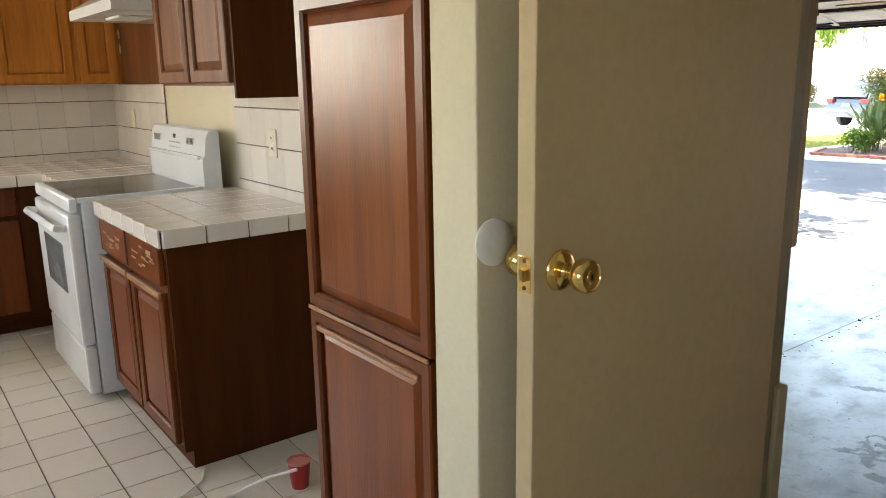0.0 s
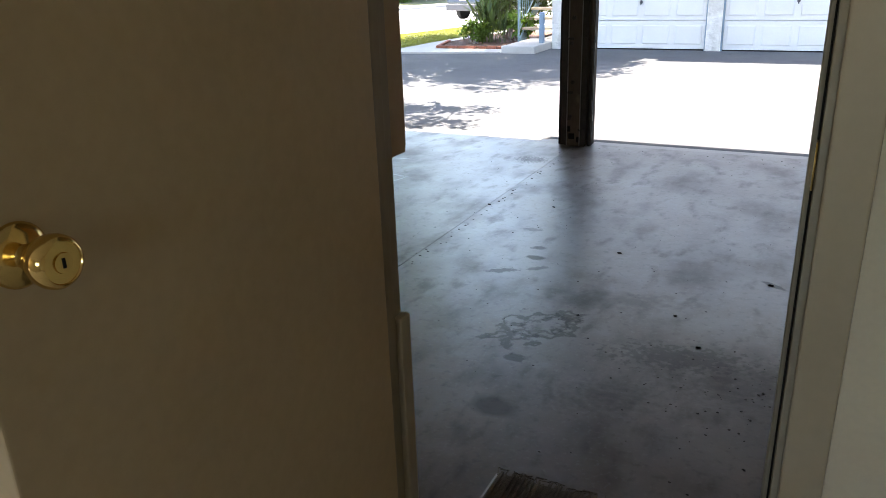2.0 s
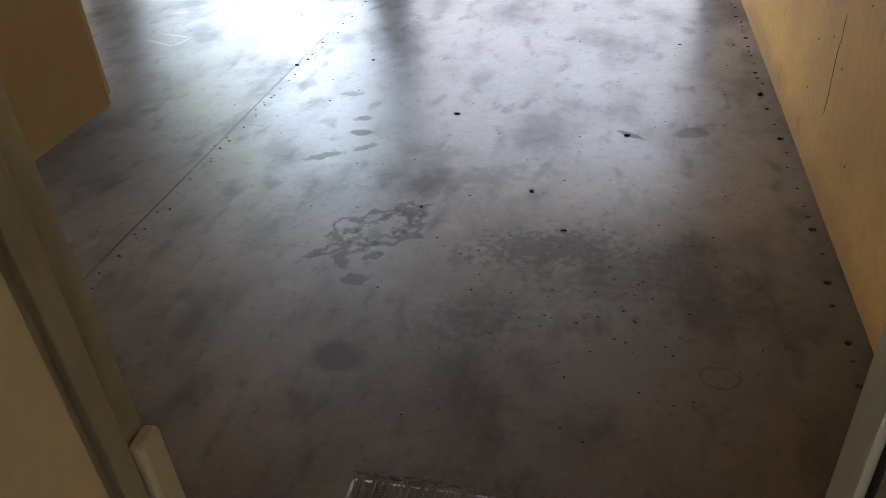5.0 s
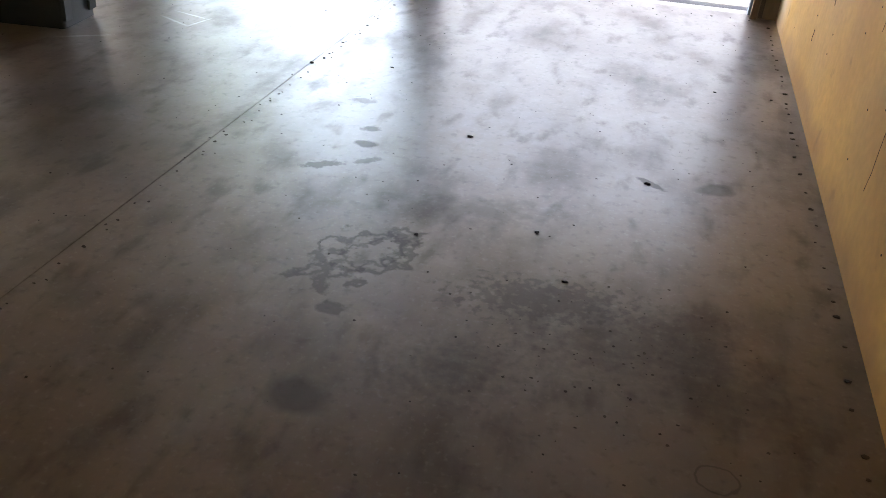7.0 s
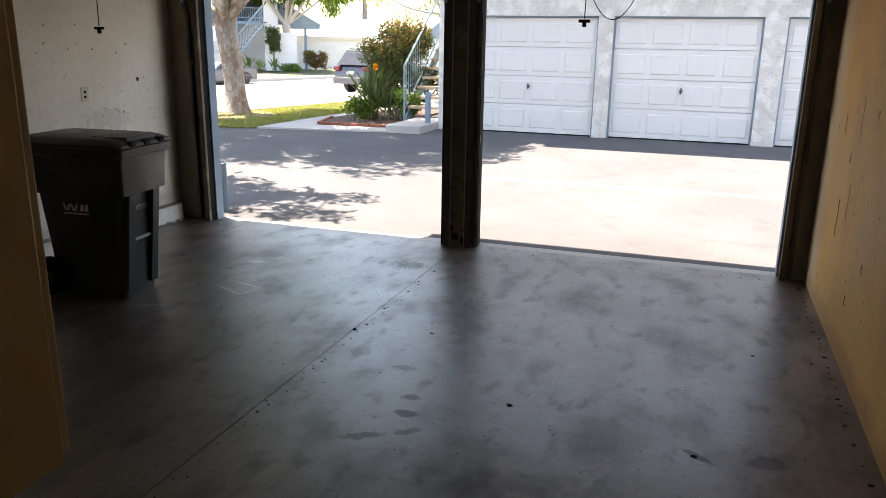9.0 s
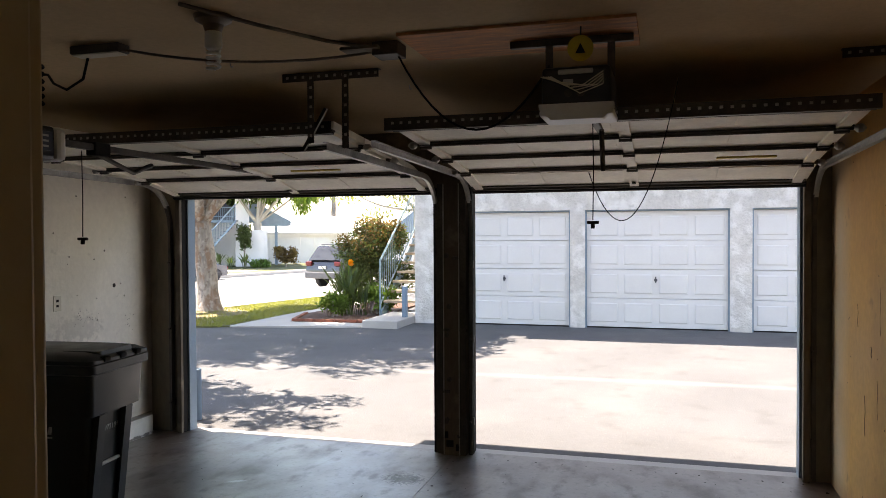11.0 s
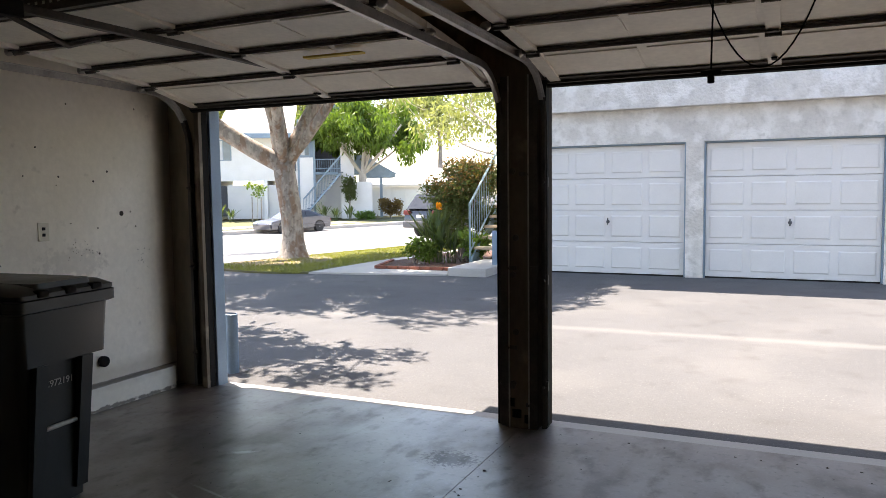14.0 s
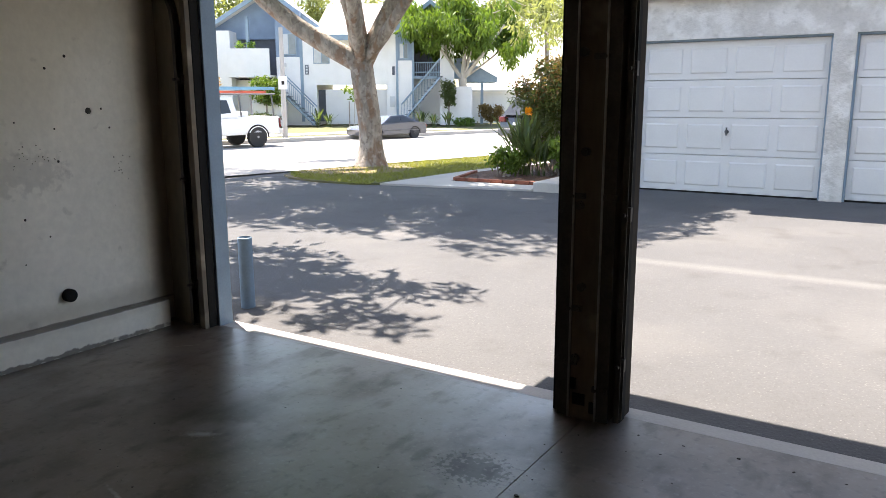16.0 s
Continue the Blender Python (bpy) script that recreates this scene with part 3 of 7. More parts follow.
# ---- open overhead doors ----


def door_line(v):
    """The height of an open door at v metres along it, from the header inwards, as (y, z)."""
    pts = [(-0.10, 2.155), (-0.30, 2.20), (-0.55, 2.262), (-1.06, 2.32), (-1.55, 2.36), (-2.02, 2.40)]
    run = 0.0
    for (y0, z0), (y1, z1) in zip(pts, pts[1:]):
        d = math.hypot(y1 - y0, z1 - z0)
        if v <= run + d or (y1, z1) == pts[-1]:
            f = (v - run) / d
            return y0 + (y1 - y0) * f, z0 + (z1 - z0) * f
        run += d


def slat_between(bm, x0, x1, v0, v1, low, high, bevel=0.0):
    """A board along the door's slope from v0 to v1, low to high above its under face."""
    (ya, za), (yb, zb) = door_line(v0), door_line(v1)
    vs = [bm.verts.new((x, y, z)) for x in (x0, x1) for y, z in ((ya, za + low), (ya, za + high), (yb, zb + low), (yb, zb + high))]
    for q in ((0, 1, 3, 2), (4, 6, 7, 5), (0, 4, 5, 1), (2, 3, 7, 6), (0, 2, 6, 4), (1, 5, 7, 3)):
        bm.faces.new([vs[i] for i in q])
    return bm


def overhead_door(x0, x1, mid):
    t = thing("overhead_door", "open cream sectional garage door with dark steel struts, raised under the ceiling", "garage door")
    w = x1 - x0
    cuts = [0.0, 0.48, 0.97, 1.46, 1.93]
    for a, b in zip(cuts, cuts[1:]):
        sec = part("section", slat_between(B(), x0, x1, a + 0.004, b - 0.004, 0.0, 0.04), OVERHEAD, t)
        lip = B()
        for k in range(4):
            xa = x0 + 0.06 + k * (w - 0.08) / 4
            slat_between(lip, xa, xa + (w - 0.08) / 4 - 0.05, a + 0.10, b - 0.10, -0.006, 0.0)
        part("embossing", lip, OVERHEAD, sec)
    for v, wd in ((0.04, 0.08), (0.50, 0.035), (0.97, 0.035), (1.46, 0.035), (1.90, 0.04)):
        s = B()
        slat_between(s, x0 + 0.01, x1 - 0.01, max(0, v - wd / 2), v + wd / 2, -0.014, -0.004)
        slat_between(s, x0 + 0.01, x1 - 0.01, v - 0.004, v + 0.004, -0.030, -0.010)
        part("strut", s, DARK_METAL, t, "dark grimy steel reinforcing strut")
    part("bottom_seal", tube(B(), [(x0, -0.095, 2.140), (x1, -0.095, 2.140)], 0.026, 8), BLACK_RUBBER, t, "black rubber bottom seal")
    # perforated angle across the inner end
    ang = B()
    y, z = door_line(1.93)
    box(ang, x0 - 0.02, y - 0.035, z - 0.03, x1 + 0.0, y - 0.030, z + 0.035)
    box(ang, x0 - 0.02, y - 0.035, z - 0.034, x1 + 0.0, y + 0.0, z - 0.029)
    a = part("angle_iron", ang, DARK_METAL, t, "dark perforated steel angle across the door's end")
    hole = box(B(), -0.008, -0.0015, -0.007, 0.008, 0.0, 0.007)
    hm = mesh_of("hole", hole, GALV)
    for k in range(int(w / 0.05)):
        h = new("hole", hm)
        h.location = (x0 + 0.03 + k * 0.05, y - 0.0355, z + 0.006)
        h.parent = a
    for x in (x0 + 0.03, mid, x1 - 0.10):
        for a0, b0 in zip(cuts, cuts[1:]):
            part("stile", slat_between(B(), x, x + 0.065, a0 + 0.02, b0 - 0.02, -0.022, -0.001), OVERHEAD, t, "white steel stile")
        for v in cuts[1:4]:
            h = B()
            y, z = door_line(v)
            box(h, x + 0.005, y - 0.05, z - 0.032, x + 0.06, y + 0.05, z - 0.024, 0.003)
            tube(h, [(x - 0.005, y, z - 0.036), (x + 0.07, y, z - 0.036)], 0.011, 8)
            part("hinge", h, DARK_METAL, t)
    y, z = door_line(0.16)
    lock = box(B(), mid + 0.018, y - 0.03, z - 0.034, mid + 0.047, y + 0.03, z - 0.024, 0.004)
    part("lock_slot", lock, BLACK_RUBBER, t)
    for x in (x0 - 0.02, x1 + 0.02):
        for v in cuts[1:4]:
            y, z = door_line(v)
            r = lathe(B(), [(0.006, -0.03), (0.023, -0.012), (0.023, 0.012), (0.006, 0.03)], (x, y, z - 0.02), "x", 14)
            part("roller", r, GALV, t)
    return t


overhead_door(-2.60, -0.17, -1.40)
overhead_door(0.17, 2.60, 1.39)
for x0, xx in ((-1.0, -0.62), (1.95, 2.30)):
    y, z = door_line(0.83)
    t = thing("yellow_strap", "yellow plastic strip caught on the door strut", "strap", (x0, y, z - 0.03))
    part("strap", box(B(), 0, -0.030, -0.016, xx - x0, 0.026, -0.004, 0.005), mat("yellow_plastic", (0.62, 0.44, 0.06), 0.6), t)


def door_track(x, sag):
    """A steel track: up beside the opening, round the bend and back under the ceiling."""
    t = thing("door_track", "bent galvanised steel door track along the opening and ceiling", "door track", (x, 0, 0))
    path = [(-0.075, 0.02), (-0.075, 1.0), (-0.075, 1.86)]
    path += [(-0.075 - 0.38 * (1 - math.cos(a)), 1.86 + 0.38 * math.sin(a)) for a in (math.radians(d) for d in range(15, 91, 15))]
    path += [(-1.2, 2.255), (-2.2, 2.275)]
    prof = ((-0.013, -0.022), (0.013, -0.022), (0.013, -0.019), (-0.010, -0.019), (-0.010, 0.019), (0.013, 0.019), (0.013, 0.022), (-0.013, 0.022))
    n = len(prof)
    for name, first, last, steel in (("upright", 0, 4, DARK_METAL), ("rail", 4, len(path) - 1, GALV)):
        bm, rings = B(), []
        for i in range(first, last + 1):
            y, z = path[i]
            ya, za = path[max(0, i - 1)]
            yb, zb = path[min(len(path) - 1, i + 1)]
            d = Vector((0, yb - ya, zb - za)).normalized()
            nrm = Vector((0, -d.z, d.y))
            rings.append([bm.verts.new(Vector((u * sag, y, z)) + nrm * v) for u, v in prof])
        for a, b in zip(rings, rings[1:]):
            for k in range(n):
                bm.faces.new((a[k], a[(k + 1) % n], b[(k + 1) % n], b[k]))
        bm.faces.new(rings[0])
        bm.faces.new(rings[-1][::-1])
        part(name, bm, steel, t, smooth=30)
    for z in (0.28, 0.95, 1.55):
        br = box(B(), -0.02, -0.075, z - 0.03, 0.02, -0.05, z + 0.03, 0.003)
        lathe(br, [(0.009, -0.115), (0.009, -0.07)], (0, 0, z), "y", 8)
        part("track_bracket", br, DARK_METAL, t)
    return t


for x, s in ((-2.66, 1), (-0.135, -1), (0.145, 1), (2.66, -1)):
    door_track(x, s)


def hanger(xa, xb, y, drops, name="track_hanger"):
    """Perforated angle screwed to the ceiling with legs down to the tracks."""
    t = thing(name, "rusty perforated angle-iron hanger screwed to the ceiling", "hanger", (xa, y, ZC))
    bar = B()
    box(bar, 0, -0.003, -0.045, xb - xa, 0.002, 0)
    box(bar, 0, -0.003, -0.004, xb - xa, 0.035, 0)
    b = part("angle", bar, DARK_METAL, t)
    hm = mesh_of("hole", box(B(), -0.007, -0.001, -0.007, 0.007, 0.0, 0.007), GALV)
    for k in range(int((xb - xa) / 0.045)):
        h = new("hole", hm)
        h.location, h.parent = (0.03 + k * 0.045, -0.0032, -0.022), b
    for x, z in drops:
        leg = box(B(), x - xa - 0.018, -0.010, z - ZC, x - xa + 0.018, -0.006, -0.01)
        box(leg, x - xa - 0.018, -0.010, z - ZC, x - xa - 0.014, 0.02, -0.01)
        lg = part("leg", leg, DARK_METAL, t)
        for k in range(int((ZC - z) / 0.05)):
            h = new("hole", hm)
            h.location, h.parent = (x - xa + 0.002, -0.0102, -0.03 - k * 0.05), lg
    return t


hanger(-0.30, 0.24, -2.36, ((-0.135, 2.27), (0.06, 2.24)))
t = thing("diagonal_brace", "short dark perforated brace beside the track hanger", "brace", (-0.12, -2.3, 2.27))
part("strap", tube(B(), [(-0.10, 0.02, -0.02), (0.04, 0.0, 0.19)], 0.012, 4), DARK_METAL, t)
hanger(-2.84, -2.45, -2.2, ((-2.66, 2.27),))
hanger(2.42, 2.76, -2.1, ((2.66, 2.27),))


# ---- openers ----
def opener(x, y, z, body, dark):
    t = thing("door_opener", body, "garage door opener", (x, y, z))
    part("housing", box(B(), -0.14, -0.17, 0, 0.14, 0.20 if dark else 0.10, 0.17, 0.02), mat("opener_case", (0.018, 0.018, 0.02) if dark else (0.03, 0.031, 0.036), 0.4, var=0.2), t)
    return t


op = opener(-1.42, -2.98, 2.17, "dark grey opener with a white light lens, hung from the ceiling", False)
lens = B()
box(lens, -0.135, 0.095, 0.0, 0.152, 0.165, 0.165, 0.025)
part("light_lens", lens, PLASTIC_WHITE, op, "milky white lens")
part("label_plate", box(B(), 0.1395, -0.14, 0.045, 0.143, 0.075, 0.14, 0.001), mat("label_grey", (0.05, 0.06, 0.085), 0.35), op)
for k in range(3):
    part("label_bar", box(B(), 0.1432, -0.09 + 0.02 * k, 0.062 + 0.026 * k, 0.1445, 0.05, 0.072 + 0.026 * k), GREY_PRINT, op)
part("rail", box(B(), -0.02, 0.166, 0.10, 0.02, 2.97, 0.135, 0.004), DARK_METAL, op, "dark steel opener rail")
part("trolley", box(B(), -0.035, 0.50, 0.07, 0.035, 0.62, 0.145, 0.008), BLACK_RUBBER, op)
part("door_arm", tube(B(), [(0, 0.56, 0.08), (0.0, 0.85, 0.0), (0.0, 1.02, 0.06)], 0.014, 6), DARK_METAL, op)
op2 = opener(1.29, -2.72, 2.30, "black garage door opener with a white light cover, under the ceiling", True)
cov = B()
prism(cov, [(-0.15, 0.0), (-0.10, -0.045), (0.11, -0.045), (0.15, 0.0), (0.15, 0.02), (-0.15, 0.02)], -0.17, -0.12)
box(cov, -0.15, -0.16, -0.03, 0.15, 0.10, 0.004, 0.012)
part("light_lens", cov, PLASTIC_WHITE, op2, "milky white light cover")
part("label_bar", box(B(), -0.05, -0.176, 0.09, -0.01, -0.171, 0.115), GREY_PRINT, op2)
for x in (-0.03, 0.02):
    part("dial", lathe(B(), [(0.016, -0.176), (0.016, -0.171)], (x, 0, 0.06), "y", 16), DARK_METAL, op2)
part("top_vent", box(B(), -0.07, -0.178, 0.135, 0.07, -0.168, 0.155, 0.004), GREY_PRINT, op2)
part("warning_sticker", lathe(B(), [(0.052, -0.180), (0.052, -0.176)], (0.02, 0, 0.235), "y", 24), mat("yellow_sticker", (0.62, 0.50, 0.04), 0.5), op2, "round yellow warning tag")
part("sticker_sign", prism(B(), [(0.0, 0.215), (0.04, 0.215), (0.02, 0.255)], -0.1815, -0.1805), BLACK_RUBBER, op2)
part("tag_wire", tube(B(), [(0.02, -0.17, 0.28), (0.02, -0.16, 0.34)], 0.003, 5), DARK_METAL, op2)
part("rail", box(B(), -0.02, 0.20, 0.06, 0.02, 2.65, 0.095, 0.004), DARK_METAL, op2, "dark steel opener rail")
part("door_arm", tube(B(), [(0.02, 0.9, 0.05), (0.02, 1.0, -0.16)], 0.014, 6), DARK_METAL, op2)
wires = B()
for k in range(5):
    tube(wires, [(-0.14 + 0.01 * k, -0.175, 0.13), (-0.06 + 0.02 * k, -0.20, 0.10 - 0.012 * k), (0.03 + 0.02 * k, -0.195, 0.085), (0.11, -0.176, 0.14 - 0.01 * k)], 0.0025, 5)
part("wires", wires, PLASTIC_IVORY, op2, "loose pale wires")
for x, y, z in ((-1.53, -2.98, 2.34), (1.29, -2.72, 2.47)):
    tt = thing("opener_hanger", "rusty perforated angle-iron frame holding the opener under the ceiling", "hanger", (x, y, z))
    for s in (-0.13, 0.13):
        part("leg", box(B(), s - 0.016, -0.004, -0.02, s + 0.016, 0.0, ZC - z), DARK_METAL, tt)
    part("angle", box(B(), -0.30, -0.006, ZC - z - 0.045, 0.22, 0.02, ZC - z, 0.002), DARK_METAL, tt)


def pull_cord(x, y, top, z):
    t = thing("pull_cord", "thin dark release cord with a black handle, hanging from the rail", "pull cord", (x, y, z))
    part("cord", tube(B(), [(0, 0, 0.02), (0.004, 0, (top - z) * 0.5), (0, 0, top - z)], 0.003, 5), BLACK_RUBBER, t)
    h = box(B(), -0.030, -0.010, 0.0, 0.030, 0.010, 0.016, 0.005)
    box(h, -0.010, -0.008, -0.022, 0.010, 0.008, 0.002, 0.004)
    part("handle", h, BLACK_RUBBER, t)


pull_cord(-1.42, -2.55, 2.26, 1.77)
pull_cord(1.29, -2.12, 2.36, 1.84)


def cable(name, pts, r, material, label):
    t = thing(name, label, "cable", pts[0])
    o = Vector(pts[0])
    part("cord", tube(B(), [Vector(p) - o for p in pts], r, 6), material, t)


def sagging(a, b, drop, n=14):
    a, b = Vector(a), Vector(b)
    return [a.lerp(b, i / (n - 1)) - Vector((0, 0, drop * 4 * (i / (n - 1)) * (1 - i / (n - 1)))) for i in range(n)]


cable("hanging_wire", sagging((1.27, -2.12, 2.10), (1.70, -2.10, 2.55), 0.44, 24), 0.0025, BLACK_RUBBER, "thin loose wire drooping from the opener to the ceiling")
cable("ceiling_cable", sagging((-0.655, -3.14, 2.615), (0.40, -2.80, 2.61), 0.05), 0.006, DIRTY_WOOD, "brown electric cable run loosely along the ceiling")
cable("ceiling_cable", sagging((0.50, -2.80, 2.59), (1.17, -2.78, 2.50), 0.30, 18), 0.005, BLACK_RUBBER, "black cord drooping from the junction box to the opener")
cable("ceiling_cable", [(-0.05, -3.6, 2.63), (0.1, -3.3, 2.62), (0.25, -3.0, 2.62), (0.40, -2.82, 2.62)], 0.009, DIRTY_WOOD, "brown sheathed cable along the ceiling")
cable("ceiling_cable", [(-0.86, -3.13, 2.60), (-0.88, -3.14, 2.50), (-0.98, -3.13, 2.46), (-1.08, -3.10, 2.50), (-1.14, -3.07, 2.55), (-1.20, -3.05, 2.56)], 0.006, BLACK_RUBBER, "black power cord from the ceiling socket to the opener")
coil = [(-1.21 + 0.025 * math.cos(a), -3.06 + 0.025 * math.sin(a), 2.60 - a * 0.0055) for a in (0.6 * k for k in range(62))]
cable("coiled_cord", coil, 0.006, BLACK_RUBBER, "black cord coiled round the opener's hanger")
t = thing("ceiling_socket", "grey socket box fixed under the ceiling", "socket", (-0.78, -3.15, ZC))
part("case", box(B(), -0.13, -0.04, -0.04, 0.13, 0.04, 0, 0.008), mat("socket_grey", (0.07, 0.06, 0.05), 0.6), t)
part("plate", box(B(), -0.12, -0.034, -0.045, 0.12, 0.034, -0.038, 0.003), PLASTIC_IVORY, t)
t = thing("junction_box", "open steel junction box on the ceiling with wires", "junction box", (0.46, -2.80, ZC))
part("case", box(B(), -0.06, -0.06, -0.06, 0.06, 0.06, 0, 0.005), DARK_METAL, t)
part("cover", box(B(), -0.20, -0.09, -0.035, -0.02, 0.02, -0.022, 0.003), DIRTY_WOOD, t, "loose brown cover board")
t = thing("ceiling_bulb", "unlit spiral fluorescent bulb in a porcelain holder on the ceiling", "light bulb", (-0.04, -3.40, ZC))
part("holder", lathe(B(), [(0.075, 0), (0.07, -0.02), (0.04, -0.035), (0.032, -0.06), (0.03, -0.062)], (0, 0, 0), "z", 20), mat("brown_holder", (0.16, 0.12, 0.08), 0.5), t)
part("base", lathe(B(), [(0.03, -0.06), (0.033, -0.075), (0.033, -0.12), (0.024, -0.13)], (0, 0, 0), "z", 18), PLASTIC_WHITE, t)
part("spiral", tube(B(), [(0.024 * math.cos(a), 0.024 * math.sin(a), -0.13 - a * 0.0032) for a in (0.5 * k for k in range(50))], 0.006, 7), PLASTIC_WHITE, t)
t = thing("plywood_patch", "bare orange plywood patch nailed to the ceiling", "plywood", (1.05, -2.72, ZC))
OSB = mat("bare_plywood", (0.52, 0.22, 0.07), 0.7, var=0.4, scale=5, fine=35, bump=0.2, stretch=(1, 6, 1))
part("board", box(B(), -0.50, -0.24, -0.014, 0.48, 0.23, -0.001, 0.002), OSB, t)
for x, y in ((0.25, -1.9), (-0.4, -2.7)):
    t = thing("ceiling_hook", "small screw hook in the ceiling", "hook", (x, y, ZC))
    part("hook", tube(B(), [(0, 0, 0), (0, 0, -0.02), (0.008, 0, -0.028), (0.015, 0, -0.02)], 0.003, 5), GALV, t)

# ---- garage walls' small fittings ----
t = thing("wall_outlet", "cream double outlet on the off-white garage wall", "outlet", (XL, -1.17, 1.27))
part("plate", box(B(), 0, -0.04, -0.06, 0.006, 0.04, 0.06, 0.003), PLASTIC_IVORY, t)
for z in (-0.02, 0.02):
    part("socket", box(B(), 0.005, -0.012, z - 0.010, 0.008, 0.012, z + 0.010, 0.002), BLACK_RUBBER, t)
t = thing("wall_pipe", "short black capped pipe stub in the garage wall", "pipe", (XL, -0.76, 0.33))
part("pipe", lathe(B(), [(0.038, -0.01), (0.038, 0.035), (0.030, 0.04)], (0, 0, 0), "x", 16), BLACK_RUBBER, t)
random.seed(5)
pits = B()
for y, z, r in [(-0.53, 1.37, 0.022)] + [(random.gauss(-0.90, 0.07), random.gauss(1.12, 0.03), random.uniform(0.002, 0.005)) for _ in range(22)] + [(random.gauss(-0.37, 0.03), random.gauss(1.03, 0.07), random.uniform(0.002, 0.005)) for _ in range(12)] + [(random.uniform(-2.6, -0.35), random.uniform(0.5, 2.2), random.uniform(0.004, 0.010)) for _ in range(34)]:
    lathe(pits, [(r, -0.001), (r * 0.7, 0.002)], (XL, y, z), "x", 7)
tagged(part("wall_pits", pits, mat("pit_dark", (0.05, 0.042, 0.034), 0.9), None), "small dark pits and nail holes in the garage wall", "holes", kind="stuff")
cracks = B()
for y, z, ln, r in [(-0.98, 0.70, 0.24, 0.006), (-0.80, 1.28, 0.14, 0.004), (-1.30, 1.35, 0.26, 0.003), (-1.25, 0.85, 0.22, 0.003), (-1.55, 2.0, 0.30, 0.003),
                    (-1.12, 1.10, 0.06, 0.007), (-1.72, 1.40, 0.05, 0.006), (-2.4, 1.2, 0.05, 0.006), (-1.9, 0.62, 0.05, 0.006), (-1.6, 0.35, 0.06, 0.006), (-2.9, 0.9, 0.3, 0.003), (-3.4, 0.5, 0.4, 0.003)]:
    tube(cracks, [(XR - 0.0005, y + 0.008 * math.sin(9 * q + y), z - ln / 2 + ln * q) for q in (0, 0.2, 0.4, 0.6, 0.8, 1)], r * 0.4, 5)
for _ in range(45):
    y, z = random.uniform(-4.6, -0.5), random.uniform(0.2, 2.3)
    lathe(cracks, [(0.005, 0.001), (0.004, -0.002)], (XR, y, z), "x", 6)
tagged(part("wall_cracks", cracks, mat("crack_dark", (0.06, 0.035, 0.018), 0.9), None), "dark cracks and nail holes in the tan garage wall", "cracks", kind="stuff")

# debris on the slab: flecks along the joint and the wall, crumbs, leaf bits
flecks = B()
random.seed(11)


def fleck(bm, x, y, r):
    n, ph, st = random.randint(5, 7), random.uniform(0, 6), random.uniform(0.45, 1.0)
    top = [bm.verts.new((x + r * random.uniform(0.6, 1.1) * math.cos(ph + 6.283 * k / n), y + r * st * random.uniform(0.6, 1.1) * math.sin(ph + 6.283 * k / n), r * random.uniform(0.2, 0.5))) for k in range(n)]
    low = [bm.verts.new((v.co.x * 1.0, v.co.y, 0.0005)) for v in top]
    bm.faces.new(top)
    for k in range(n):
        bm.faces.new((low[k], low[(k + 1) % n], top[(k + 1) % n], top[k]))


y = -5.0
while y < -0.25:
    fleck(flecks, 0.035 + random.uniform(-0.012, 0.015), y, random.uniform(0.005, 0.011))
    if random.random() < 0.4:
        fleck(flecks, 0.02 + random.uniform(-0.05, 0.05), y + 0.03, 0.007)
    y += random.uniform(0.07, 0.19)
y = -4.9
while y < -0.2:
    fleck(flecks, 2.72 + random.uniform(-0.02, 0.012), y, random.uniform(0.007, 0.016))
    y += random.uniform(0.07, 0.2)
x = 0.26
while x < 2.6:
    fleck(flecks, x, -0.12 + random.uniform(-0.01, 0.01), random.uniform(0.006, 0.010))
    x += random.uniform(0.13, 0.22)
for _ in range(420):
    fleck(flecks, random.uniform(-2.2, 2.6), random.uniform(-5.2, -0.2), random.choice((0.002, 0.003, 0.004, 0.006)))
for _ in range(120):
    fleck(flecks, random.gauss(1.95, 0.28), random.gauss(-4.35, 0.25), random.choice((0.003, 0.004, 0.006)))
tagged(part("floor_debris", flecks, mat("debris", (0.05, 0.042, 0.035), 0.9, island=0.5), None, smooth=0), "small dark flecks and crumbs scattered on the slab", "debris", kind="stuff")
for x, y, r in ((1.15, -2.85, 0.022), (1.63, -3.62, 0.016), (1.79, -3.92, 0.017), (1.18, -3.80, 0.013), (2.03, -3.04, 0.022), (0.0, -2.2, 0.024), (0.47, -2.09, 0.017), (2.64, -1.75, 0.014), (2.33, -1.75, 0.016)):
    bm = B()
    fleck(bm, 0, 0, r * 0.75)
    t = thing("dried_leaf", "small dark curled leaf bit on the concrete slab", "leaf bit", (x, y, 0), group="leaf bits on the slab")
    part("leaf", bm, BLACK_RUBBER, t, smooth=0)

# ---- wheeled bin ----


def loft(bm, sections):
    """Join rounded rectangles of (cx, cy, half x, half y, z, corner)."""
    rings = []
    for cx, cy, hx, hy, z, c in sections:
        ring = []
        for sx, sy, a0 in ((1, 1, 0), (-1, 1, 90), (-1, -1, 180), (1, -1, 270)):
            for k in range(4):
                a = radians(a0 + 30 * k)
                ring.append(bm.verts.new((cx + sx * (hx - c) + c * math.cos(a), cy + sy * (hy - c) + c * math.sin(a), z)))
        rings.append(ring)
    n = len(rings[0])
    for a, b in zip(rings, rings[1:]):
        for k in range(n):
            bm.faces.new((a[k], a[(k + 1) % n], b[(k + 1) % n], b[k]))
    bm.faces.new(rings[0][::-1])
    bm.faces.new(rings[-1])
    return bm


